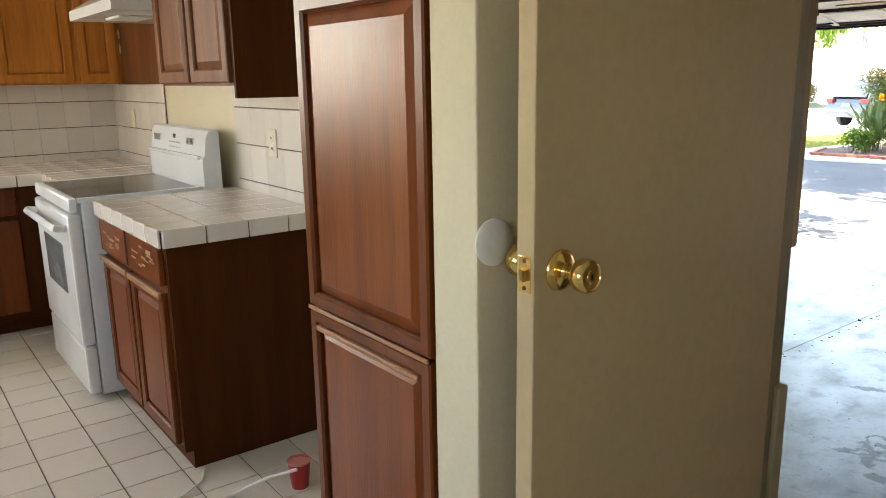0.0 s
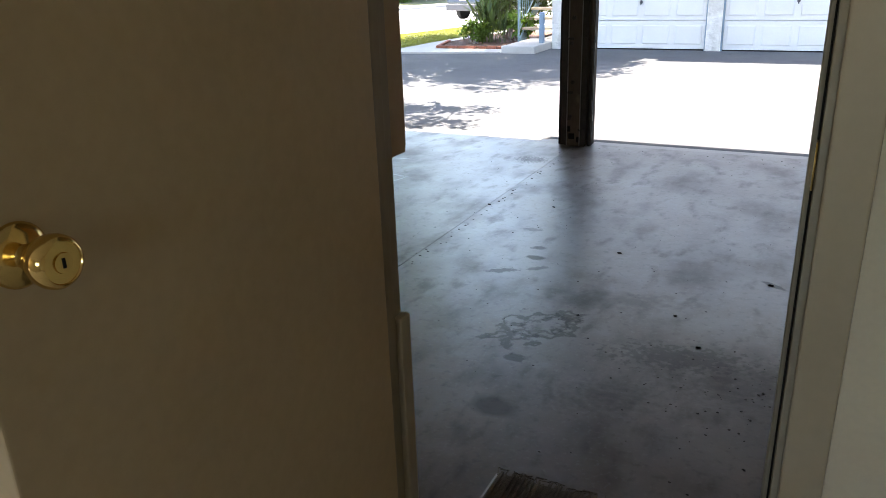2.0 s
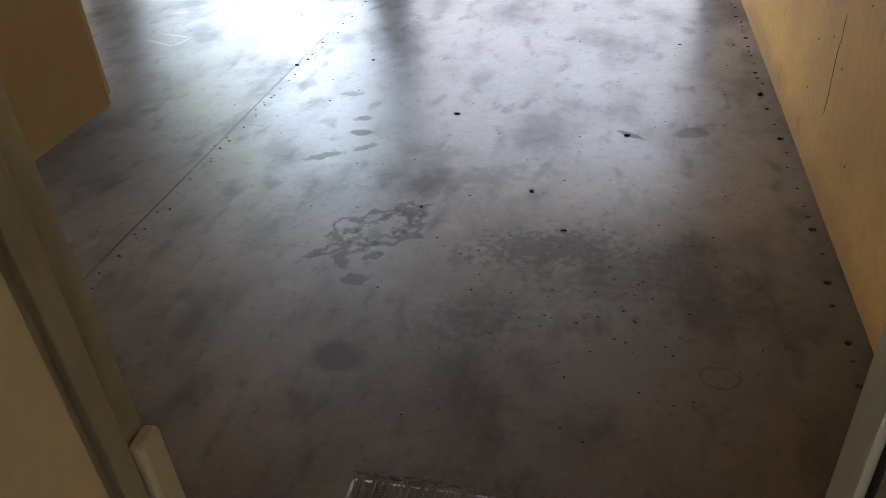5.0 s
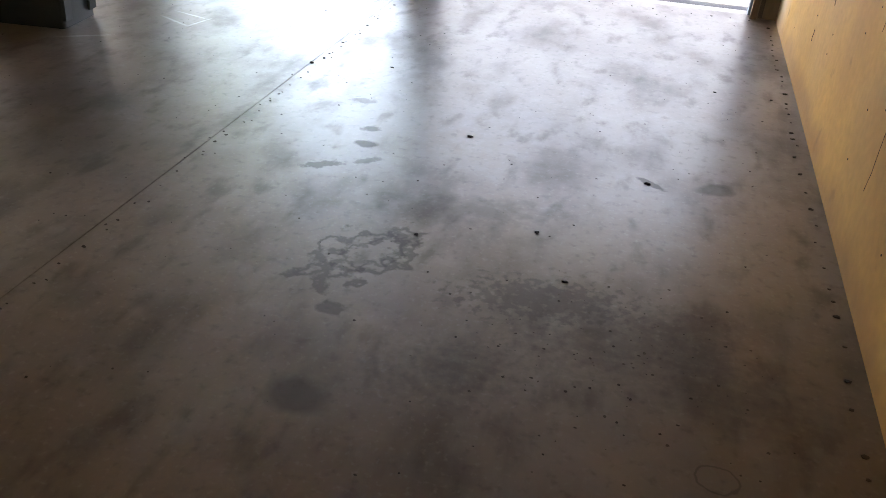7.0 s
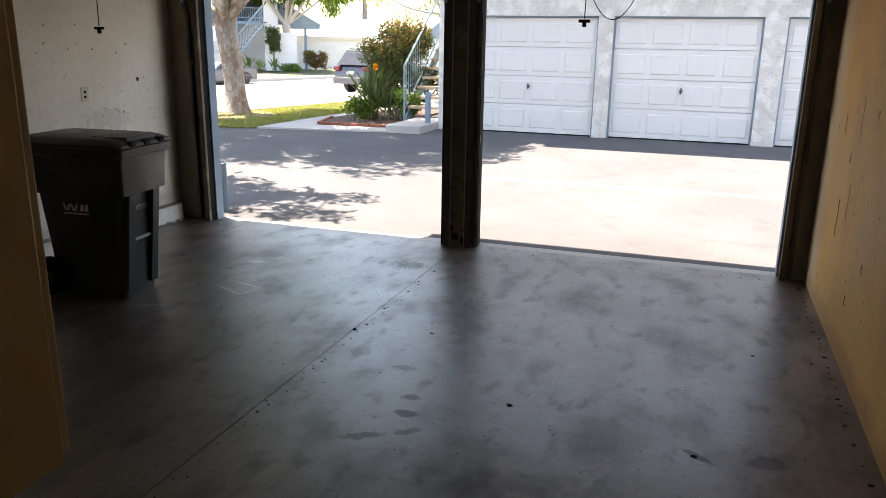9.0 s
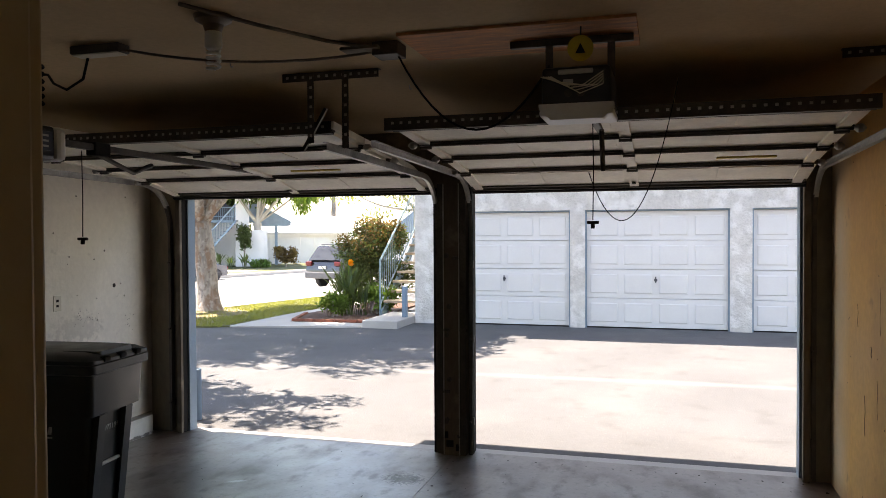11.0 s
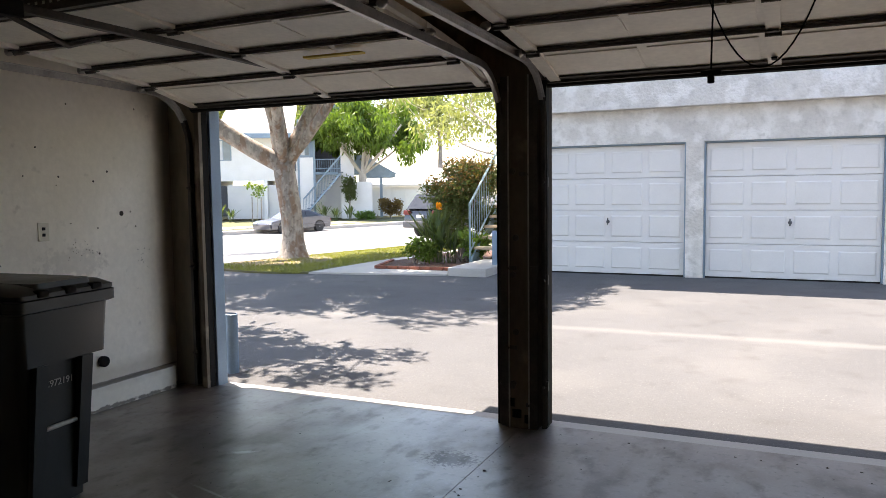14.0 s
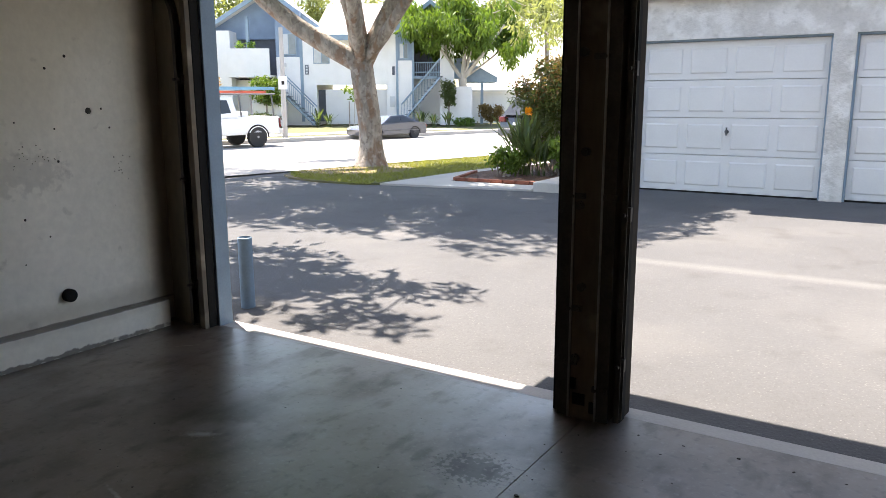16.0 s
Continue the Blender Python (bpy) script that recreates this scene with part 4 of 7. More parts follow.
bin_ = thing("wheeled_bin", "dark green-black plastic wheeled bin with closed lid and grey print", "bin", (-1.96, -2.10, 0), 6.0)
part("body", loft(B(), [(-0.01, 0, 0.26, 0.175, 0.0, 0.03), (-0.01, 0, 0.265, 0.18, 0.10, 0.03), (-0.01, 0, 0.31, 0.225, 0.72, 0.04), (-0.01, 0, 0.36, 0.26, 0.725, 0.04), (-0.01, 0, 0.375, 0.275, 0.985, 0.04)]), BIN_PLASTIC, bin_)
part("rim", loft(B(), [(-0.01, 0, 0.38, 0.28, 0.975, 0.04), (-0.01, 0, 0.405, 0.30, 0.985, 0.04), (-0.01, 0, 0.405, 0.30, 1.035, 0.04), (-0.01, 0, 0.39, 0.29, 1.04, 0.04)]), BIN_PLASTIC, bin_)
lid = part("lid", loft(B(), [(-0.01, 0, 0.40, 0.295, 1.042, 0.04), (-0.01, 0, 0.40, 0.295, 1.062, 0.04), (-0.03, 0, 0.37, 0.265, 1.088, 0.06), (-0.05, 0, 0.30, 0.21, 1.102, 0.07)]), BIN_PLASTIC, bin_)
part("lid_panel", loft(B(), [(0.22, 0, 0.14, 0.18, 1.062, 0.03), (0.22, 0, 0.13, 0.17, 1.105, 0.03)]), BIN_PLASTIC, lid)
for y in (-0.16, 0.0, 0.16):
    part("lid_notch", box(B(), 0.345, y - 0.03, 1.045, 0.402, y + 0.03, 1.078, 0.008), BLACK_RUBBER, lid)
h = B()
tube(h, [(-0.46, -0.21, 1.06), (-0.46, 0.21, 1.06)], 0.016, 10)
for y in (-0.21, 0, 0.21):
    tube(h, [(-0.36, y, 1.05), (-0.42, y, 1.075), (-0.46, y, 1.06)], 0.016, 8)
part("push_handle", h, BIN_PLASTIC, bin_)
# recessed front with ribs and grab bar
for y0, y1 in ((-0.17, -0.10), (0.10, 0.17)):
    prism_b = B()
    prism(prism_b, [(0.22, 0.05), (0.27, 0.05), (0.345, 0.72), (0.28, 0.72)], y0, y1, "y")
    part("front_rib", prism_b, BIN_PLASTIC, bin_)
part("grab_bar", tube(B(), [(0.285, -0.11, 0.40), (0.285, 0.11, 0.40)], 0.012, 8), GREY_PRINT, bin_, "pale steel grab bar")
text_part("number_print", "C972191", 0.048, Matrix.Translation((0.298, -0.095, 0.60)) @ Matrix.Rotation(radians(90), 4, "Z") @ Matrix.Rotation(radians(94.6), 4, "X") , GREY_PRINT, bin_)
logo = B()
for k in range(4):
    xa = -0.13 + 0.028 * k
    za, zb = (0.655, 0.61) if k % 2 == 0 else (0.61, 0.655)
    prism(logo, [(xa, za), (xa + 0.014, za), (xa + 0.031, zb), (xa + 0.018, zb)], -0.2235, -0.205, "y")
for k in range(2):
    prism(logo, [(0.0 + 0.035 * k, 0.61), (0.022 + 0.035 * k, 0.61), (0.028 + 0.035 * k, 0.655), (0.01 + 0.035 * k, 0.655)], -0.2235, -0.205, "y")
box(logo, -0.13, -0.2215, 0.585, 0.06, -0.20, 0.594)
part("logo_print", logo, GREY_PRINT, bin_, "worn pale printed mark")
for y in (-0.21, 0.21):
    w = lathe(B(), [(0.05, -0.03), (0.125, -0.028), (0.135, -0.015), (0.135, 0.015), (0.125, 0.028), (0.05, 0.03)], (-0.30, y, 0.135), "y", 24)
    wh = part("wheel", w, BLACK_RUBBER, bin_)
    part("hub", lathe(B(), [(0.05, -0.033), (0.03, -0.036)], (-0.30, y, 0.135), "y", 16), BIN_PLASTIC, wh)
part("axle", tube(B(), [(-0.30, -0.20, 0.135), (-0.30, 0.20, 0.135)], 0.012, 8), DARK_METAL, bin_)

# paper on the wall behind the bin
t = thing("leaning_panel", "pale board leaning on the garage wall behind the bin", "board", (-2.82, -2.55, 0.18))
part("board", box(B(), -0.02, -0.18, 0.0, 0.0, 0.18, 0.45, 0.004), STUCCO, t)

# ---- step, mat, wall cabinet by the doorway ----
t = thing("step", "low concrete step below the garage doorway", "step", (1.80, -5.64, 0))
part("block", box(B(), -0.425, -0.29, 0, 0.50, 0.31, 0.155, 0.012), CONCRETE, t)
MATM = mat("brown_carpet", (0.15, 0.125, 0.095), 0.95, var=0.3, scale=20, fine=220, bump=0.8, dist=0.006)
t = thing("door_mat", "frayed brown ribbed carpet mat on the step", "mat", (1.82, -5.59, 0.155))
part("backing", box(B(), -0.43, -0.28, 0.0, 0.43, 0.245, 0.008, 0.003), MATM, t)
rb = B()
for k in range(48):
    x = -0.42 + k * 0.0178
    tube(rb, [(x, -0.275, 0.010), (x + 0.003, 0.0, 0.011), (x + random.uniform(-0.004, 0.004), 0.24 + random.uniform(-0.004, 0.014), 0.009)], 0.0062, 5)
part("ribs", rb, MATM, t)
fr = B()
for k in range(70):
    x = -0.43 + 0.86 * random.random()
    tube(fr, [(x, 0.235, 0.008), (x + random.uniform(-0.02, 0.02), 0.25 + random.uniform(0, 0.02), 0.010), (x + random.uniform(-0.03, 0.03), 0.262 + random.uniform(0, 0.02), 0.002)], 0.0018, 4)
tagged(part("frayed_edge", fr, MATM, t), "loose frayed fibres", kind="stuff")
t = thing("wall_cabinet", "cream painted wall cabinet hung on the garage wall", "cabinet", (0.790, YB, 1.245))
part("body", box(B(), -0.44, 0.0, 0, 0.456, 0.345, 0.95, 0.004), DOOR_TAN, t)
for x0, x1 in ((-0.43, 0.0), (0.008, 0.448)):
    d = part("door", box(B(), x0, 0.345, 0.01, x1, 0.362, 0.94, 0.004), DOOR_TAN, t)

# ---- doorway to the kitchen ----
jl = tagged(new("door_frame"), "pale chipped painted door frame between kitchen and garage", "door frame", kind="structure")
part("jamb_post", box(B(), DL - 0.02, YB - 0.12, K, DL, YB + 0.004, K + 2.05, 0.003), PALE_JAMB, jl)
part("jamb_post", box(B(), DR, YB - 0.12, K, DR + 0.02, YB + 0.004, K + 2.05, 0.003), PALE_JAMB, jl)
part("head", box(B(), DL - 0.02, YB - 0.12, K + 2.05, DR + 0.02, YB + 0.004, K + 2.07, 0.003), PALE_JAMB, jl)
part("stop", box(B(), DL, YB - 0.075, K, DL + 0.012, YB - 0.04, K + 2.05, 0.003), PALE_JAMB, jl)
part("stop", box(B(), DR - 0.012, YB - 0.075, K, DR, YB - 0.04, K + 2.05, 0.003), PALE_JAMB, jl)
part("repair_strip", box(B(), DL, YB - 0.036, K - 0.1, DL + 0.022, YB + 0.006, 0.985, 0.006), CREAM, jl, "cream patch strip with a chipped top")
part("chipped_strip", box(B(), DR - 0.014, YB - 0.036, K - 0.1, DR, YB + 0.006, 0.90, 0.006), PALE_JAMB, jl)
part("weather_strip", box(B(), DR - 0.004, YB - 0.085, K, DR - 0.001, YB - 0.077, K + 2.05), BLACK_RUBBER, jl)
part("strike_plate", box(B(), DR - 0.004, YB - 0.115, 1.36, DR - 0.001, YB - 0.085, 1.43, 0.001), BRASS, jl)
for x0, x1 in ((DL - 0.075, DL - 0.012), (DR + 0.012, DR + 0.075)):
    part("casing", box(B(), x0, YB, 0.155, x1, YB + 0.014, K + 2.11, 0.004), PALE_JAMB, jl)
    part("casing", box(B(), x0, YB - 0.136, K, x1, YB - 0.12, K + 2.11, 0.004), CREAM, jl)
part("casing", box(B(), DL - 0.012, YB - 0.136, K + 2.055, DR + 0.012, YB - 0.12, K + 2.11, 0.004), CREAM, jl)

door = tagged(new("door_1"), "cream painted flush door standing open, with a brass knob", "door", kind="structure")
door.matrix_world = pose(1.413, -6.045, K, 0, 0, 180 + 2.5)
# local: y runs from the hinge to the latch, x is thickness
part("leaf", box(B(), -0.037, 0.003, 0.012, 0.0, 0.79, 2.04, 0.003), DOOR_TAN, door)
kz = 1.102
for s, x in ((-1, -0.037), (1, 0.0)):
    pr = [(0.034, 0.0), (0.034, 0.003), (0.031, 0.007), (0.023, 0.010), (0.013, 0.013), (0.0105, 0.019), (0.011, 0.026), (0.016, 0.031), (0.0225, 0.036), (0.0262, 0.043), (0.0275, 0.051), (0.0268, 0.058), (0.0243, 0.0625), (0.0215, 0.064), (0.0205, 0.0622), (0.0105, 0.0622), (0.0098, 0.064), (0.004, 0.0642)]
    kn = lathe(B(), [(r, x + s * h) for r, h in pr], (0, 0.73, kz), "x", 32)
    kb = part("knob", kn, BRASS, door, "polished brass knob", 50)
    part("keyhole", box(B(), *sorted((x + s * 0.0640, x + s * 0.0650))[:1], 0.7285, kz - 0.005, sorted((x + s * 0.0640, x + s * 0.0650))[1], 0.7315, kz + 0.005), BLACK_RUBBER, kb)
part("latch_plate", box(B(), -0.031, 0.789, kz - 0.029, -0.006, 0.792, kz + 0.029, 0.001), BRASS, door, "brass latch plate")
part("latch_bolt", prism(B(), [(-0.026, 0.791), (-0.011, 0.791), (-0.011, 0.795), (-0.026, 0.804)], kz - 0.009, kz + 0.009, "z"), BRASS, door)
for z in (-0.022, 0.022):
    part("screw", lathe(B(), [(0.004, 0.7915), (0.003, 0.7935)], (-0.0185, 0, kz + z), "y", 10), DARK_METAL, door)
for z in (0.2, 1.02, 1.83):
    part("hinge", tube(B(), [(0.004, 0.0, z - 0.045), (0.004, 0.0, z + 0.045)], 0.006, 8), BRASS, door)
t = thing("door_bumper", "round white plastic door bumper on the kitchen wall", "door bumper", (1.37, -6.815, 1.455))
part("disc", lathe(B(), [(0.040, 0.0), (0.040, 0.004), (0.036, 0.007), (0.02, 0.0085)], (0, 0, 0), "x", 32), PLASTIC_WHITE, t)

# ---- kitchen shell ----
KY, KX = -6.22, -3.20        # stove wall, left wall
structure("kitchen_floor", box(B(), KX, -10.5, K - 0.12, 4.6, YB - 0.12, K - 0.006), GROUT, "dark grout bed of the kitchen floor", "floor")
structure("kitchen_wall_1", box(B(), KX - 0.1, KY, K - 0.1, 1.25, YB - 0.12, 2.76), CREAM_WALL, "cream painted kitchen wall behind the stove", "wall")
# opening made up to hold the left fill lamp
bm = B()
for y0, y1, z0, z1 in ((-8.3, KY, K - 0.1, 2.76), (-10.5, -10.1, K - 0.1, 2.76), (-10.1, -8.3, K - 0.1, 1.48), (-10.1, -8.3, 2.52, 2.76)):
    box(bm, KX - 0.1, y0, z0, KX, y1, z1)
structure("kitchen_wall_2", bm, CREAM_WALL, "cream painted kitchen wall with an added, unseen window over the worktop", "wall")
structure("kitchen_wall_3", box(B(), 1.25, -6.85, K - 0.1, 1.37, YB - 0.12, 2.76, 0.004), CREAM_WALL, "textured cream wall end beside the pantry", "wall")
# unseen wall, set far out to cut light bounced onto the door
structure("kitchen_wall_4", box(B(), 4.6, -10.5, K - 0.1, 4.7, YB - 0.12, 2.76), CREAM_WALL, "cream painted kitchen wall", "wall")
structure("kitchen_wall_5", box(B(), DR + 0.02, YB - 0.125, K - 0.1, 4.6, YB - 0.12, 2.76), CREAM_WALL, "cream painted wall beside the doorway", "wall")
# opening out of view, for the back lamp
bm = B()
for x0, x1, z0, z1 in ((KX, 1.15, K, 2.76), (3.45, 4.6, K, 2.76), (1.15, 3.45, K, 1.6), (1.15, 3.45, 2.3, 2.76)):
    box(bm, x0, -10.6, z0, x1, -10.5, z1)
structure("kitchen_wall_6", bm, CREAM_WALL, "cream painted kitchen wall with an unseen window opening", "wall")
structure("kitchen_ceiling", box(B(), KX - 0.1, -10.6, 2.76, 4.7, YB - 0.12, 2.86), mat("white_ceiling", (0.75, 0.73, 0.68), 0.9, var=0.05), "white kitchen ceiling", "ceiling")


# ---- cabinets ----
def ring_frame(bm, a0, a1, b0, b1, w, at, depth=0.02, c=0.004):
    """A rectangular frame of width w with chamfered front edges; at(a, b, depth from the front) gives a point."""
    loops = []
    for i, h in ((0.0, depth), (0.0, c), (c, 0.0), (w - c * 1.5, 0.0), (w, c * 1.5), (w, depth)):
        loops.append([bm.verts.new(at(a, b, h)) for a, b in ((a0 + i, b0 + i), (a1 - i, b0 + i), (a1 - i, b1 - i), (a0 + i, b1 - i))])
    for p, q in zip(loops, loops[1:] + loops[:1]):
        for k in range(4):
            bm.faces.new((p[k], p[(k + 1) % 4], q[(k + 1) % 4], q[k]))
    return bm


def panel_door(name, parent, x0, x1, z0, z1, y, w, frame_mat, panel_mat):
    """A frame door with a raised panel, its face towards -y at y."""
    w = w or 0.05
    fr = ring_frame(B(), x0, x1, z0, z1, w, lambda a, b, h: (a, y + h, b))
    d = part(name, fr, frame_mat, parent, smooth=0)
    pn = B()
    xa, xb, za, zb = x0 + w, x1 - w, z0 + w, z1 - w
    vs = [pn.verts.new(p) for p in ((xa, y + 0.016, za), (xb, y + 0.016, za), (xb, y + 0.016, zb), (xa, y + 0.016, zb))]
    i = 0.028
    vi = [pn.verts.new(p) for p in ((xa + i, y + 0.004, za + i), (xb - i, y + 0.004, za + i), (xb - i, y + 0.004, zb - i), (xa + i, y + 0.004, zb - i))]
    for k in range(4):
        pn.faces.new((vs[k], vs[(k + 1) % 4], vi[(k + 1) % 4], vi[k]))
    pn.faces.new(vi)
    part("panel", pn, panel_mat, d, smooth=0)
    return d


# base cabinet beside the stove
SCRATCH = mat("bare_scratch", (0.55, 0.36, 0.17), 0.7)
cab = thing("base_cabinet", "dark red-brown base cabinet with two worn drawers and two doors", "cabinet", (0, -0.022, K))
part("body", box(B(), -1.165, -6.82, 0.09, -0.335, KY - 0.002, 0.868, 0.002), WOOD_FRAME, cab)
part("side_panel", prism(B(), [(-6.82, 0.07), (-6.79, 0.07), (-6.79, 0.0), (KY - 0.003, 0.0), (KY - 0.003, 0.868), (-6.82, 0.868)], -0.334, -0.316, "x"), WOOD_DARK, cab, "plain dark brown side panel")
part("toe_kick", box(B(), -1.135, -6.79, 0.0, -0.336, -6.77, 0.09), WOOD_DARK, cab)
for x0, x1 in ((-1.15, -0.76), (-0.74, -0.345)):
    dr = part("drawer", box(B(), x0, -6.842, 0.70, x1, -6.821, 0.845, 0.005), WOOD_RED, cab, "worn red-brown drawer front with pale scratches")
    sc = B()
    for k in range(16):
        xs = x0 + 0.05 + random.random() * (x1 - x0 - 0.12)
        zs = 0.72 + random.random() * 0.09
        box(sc, xs, -6.8435, zs, xs + random.uniform(0.02, 0.06), -6.8425, zs + random.uniform(0.003, 0.008))
    tagged(part("scuffs", sc, SCRATCH, dr), kind="stuff")
    d = panel_door("door", cab, x0, x1, 0.10, 0.675, -6.842, 0, WOOD_FRAME, WOOD_RED)
    part("finger_lip", box(B(), x0 + 0.002, -6.854, 0.655, x1 - 0.002, -6.841, 0.680, 0.004), mat("pale_lip", (0.42, 0.24, 0.12), 0.35, var=0.3), d)

# left run of base cabinets, facing the room
lc = thing("base_cabinet", "dark brown corner base cabinet under the tiled worktop", "cabinet", (0, 0, K))
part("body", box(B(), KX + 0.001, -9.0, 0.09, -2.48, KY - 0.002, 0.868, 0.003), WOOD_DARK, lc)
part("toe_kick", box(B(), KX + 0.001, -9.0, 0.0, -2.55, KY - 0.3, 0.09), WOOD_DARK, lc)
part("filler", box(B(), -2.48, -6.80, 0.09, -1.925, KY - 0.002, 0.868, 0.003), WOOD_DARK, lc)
for y0 in (-7.45, -7.95, -8.45):
    part("door", box(B(), -2.482, y0, 0.13, -2.462, y0 + 0.46, 0.66, 0.004), WOOD_FRAME, lc)
    part("drawer", box(B(), -2.482, y0, 0.69, -2.462, y0 + 0.46, 0.84, 0.004), WOOD_FRAME, lc)


# ---- tiled worktops: a bed, a front edge, tiles laid on it ----
def worktop(name, x0, x1, y0, y1, label, edges):
    t = thing(name, label, "worktop", (0, 0, K + 0.868))
    part("bed", box(B(), x0 + 0.006, y0 + 0.006, 0.0, x1 - 0.006, y1, 0.036), GROUT, t)
    pitch = 0.152
    nx, ny = max(1, round((x1 - x0) / pitch)), max(1, round((y1 - y0) / pitch))
    sx, sy = (x1 - x0) / nx, (y1 - y0) / ny
    tile = mesh_of("tile", box(B(), 0.002, 0.002, 0.034, sx - 0.002, sy - 0.002, 0.041, 0.0015), TILE_WHITE)
    for i in range(nx):
        for j in range(ny):
            o = new("tile", tile)
            o.location, o.parent = (x0 + i * sx, y0 + j * sy, 0), t
    if "front" in edges:
        e = mesh_of("edge_tile", box(B(), 0.002, -0.010, -0.022, sx - 0.002, 0.001, 0.044, 0.005), TILE_WHITE)
        for i in range(nx):
            o = new("edge_tile", e)
            o.location, o.parent = (x0 + i * sx, y0, 0), t
    if "right" in edges:
        e = mesh_of("edge_tile", box(B(), -0.001, 0.002, -0.022, 0.010, sy - 0.002, 0.044, 0.005), TILE_WHITE)
        for j in range(ny):
            o = new("edge_tile", e)
            o.location, o.parent = (x1, y0 + j * sy, 0), t
    return t


worktop("worktop", -1.175, -0.29, -6.864, KY - 0.014, "white tiled worktop with dark joints beside the stove", "front right")
worktop("corner_worktop", -2.46, -1.925, -6.84, KY - 0.014, "white tiled worktop in the kitchen corner", "front")
worktop("side_worktop", KX + 0.014, -2.46, -8.9, KY - 0.014, "white tiled worktop along the kitchen wall", "right")


# ---- wall tiles behind the worktops ----
def splash(name, along, fixed, a0, a1, z0, z1, label):
    t = tagged(new(name), label, "wall tiles", kind="structure")
    h, w = 0.165, 0.155
    nz, na = round((z1 - z0) / h), round((a1 - a0) / w)
    sz, sa = (z1 - z0) / nz, (a1 - a0) / na
    if along == "x":
        part("grout_bed", box(B(), a0, fixed - 0.006, z0, a1, fixed - 0.001, z1), GROUT, t)
        me = mesh_of("tile", box(B(), 0.0003, -0.012, 0.002, sa - 0.0003, -0.005, sz - 0.003, 0.0015), TILE_WHITE)
    else:
        part("grout_bed", box(B(), fixed + 0.001, a0, z0, fixed + 0.006, a1, z1), GROUT, t)
        me = mesh_of("tile", box(B(), 0.005, 0.0003, 0.002, 0.012, sa - 0.0003, sz - 0.003, 0.0015), TILE_WHITE)
    for i in range(na):
        for j in range(nz):
            o = new("tile", me)
            o.location = (a0 + i * sa, fixed, z0 + j * sz) if along == "x" else (fixed, a0 + i * sa, z0 + j * sz)
            o.parent = t


TZ = 1.11
splash("wall_tiles_1", "x", KY, -1.13, -0.30, TZ, TZ + 0.66, "white glazed wall tiles with dark joints above the worktop")
splash("wall_tiles_2", "x", KY, KX + 0.012, -2.13, TZ, TZ + 0.66, "white glazed wall tiles in the kitchen corner")
splash("wall_tiles_3", "y", KX, -8.28, KY - 0.012, TZ, TZ + 0.66, "white glazed wall tiles along the kitchen wall")
t = thing("kitchen_outlet", "ivory double outlet on the tiled wall", "outlet", (-0.72, KY - 0.012, 1.46))
part("plate", box(B(), -0.037, -0.006, -0.06, 0.037, 0, 0.06, 0.003), PLASTIC_IVORY, t)
for z in (-0.022, 0.022):
    part("socket", box(B(), -0.013, -0.008, z - 0.014, 0.013, -0.005, z + 0.014, 0.003), PLASTIC_WHITE, t)
    for x in (-0.005, 0.005):
        part("slot", box(B(), x - 0.001, -0.009, z - 0.004, x + 0.001, -0.0075, z + 0.006), BLACK_RUBBER, t)
t = thing("kitchen_switch", "ivory switch plate on the tiled wall", "switch", (-2.75, KY - 0.012, 1.50))
part("plate", box(B(), -0.035, -0.006, -0.055, 0.035, 0, 0.055, 0.003), PLASTIC_IVORY, t)

# ---- stove ----
st = thing("stove", "white electric stove with a black glass cooktop and raised control panel", "stove", (-1.58, -6.275, K))
part("body", box(B(), -0.378, -0.64, 0.02, 0.378, 0.0, 0.905, 0.008), ENAMEL, st)
part("cooktop", box(B(), -0.36, -0.66, 0.906, 0.36, -0.115, 0.918, 0.004), BLACK_GLASS, st, "black ceramic glass cooktop")
rim = B()
for q in ((-0.382, -0.69, 0.378, -0.655), ):
    box(rim, q[0], q[1], 0.86, 0.382, q[3], 0.925, 0.012)
box(rim, -0.382, -0.655, 0.90, -0.358, -0.10, 0.922, 0.004)
box(rim, 0.358, -0.655, 0.90, 0.382, -0.10, 0.922, 0.004)
part("cooktop_rim", rim, ENAMEL, st)
od = part("oven_door", box(B(), -0.375, -0.70, 0.26, 0.375, -0.642, 0.85, 0.012), ENAMEL, st)
part("oven_window", box(B(), -0.20, -0.704, 0.47, 0.20, -0.699, 0.70, 0.004), mat("grey_oven_glass", (0.16, 0.18, 0.20), 0.15), od, "grey oven window")
hd = B()
tube(hd, [(-0.33, -0.702, 0.79), (-0.33, -0.745, 0.795), (-0.29, -0.752, 0.795), (0.29, -0.752, 0.795), (0.33, -0.745, 0.795), (0.33, -0.702, 0.79)], 0.016, 10)
part("handle", hd, ENAMEL, od, "white bar handle")
part("drawer", box(B(), -0.375, -0.695, 0.03, 0.375, -0.642, 0.25, 0.012), ENAMEL, st)
bg = B()
prism(bg, [(-0.105, 0.906), (-0.105, 1.05), (-0.095, 1.06), (-0.082, 1.150), (-0.068, 1.176), (-0.045, 1.185), (-0.028, 1.180), (-0.020, 1.165), (-0.020, 0.906)], -0.395, 0.405, "x")
part("control_panel", bg, ENAMEL, st)
part("panel_ledge", box(B(), -0.376, -0.120, 1.045, 0.376, -0.100, 1.062, 0.005), ENAMEL, st)


def on_panel(name, x, h, w, hh, material):
    u = Vector((0, 0.02, 0.105)).normalized()
    y, z = -0.095 + 0.02 * (h / 0.105), 1.06 + h
    part(name, box(B(), x - w / 2, y - 0.006, z - hh / 2, x + w / 2, y + 0.006, z + hh / 2, 0.003), material, st)


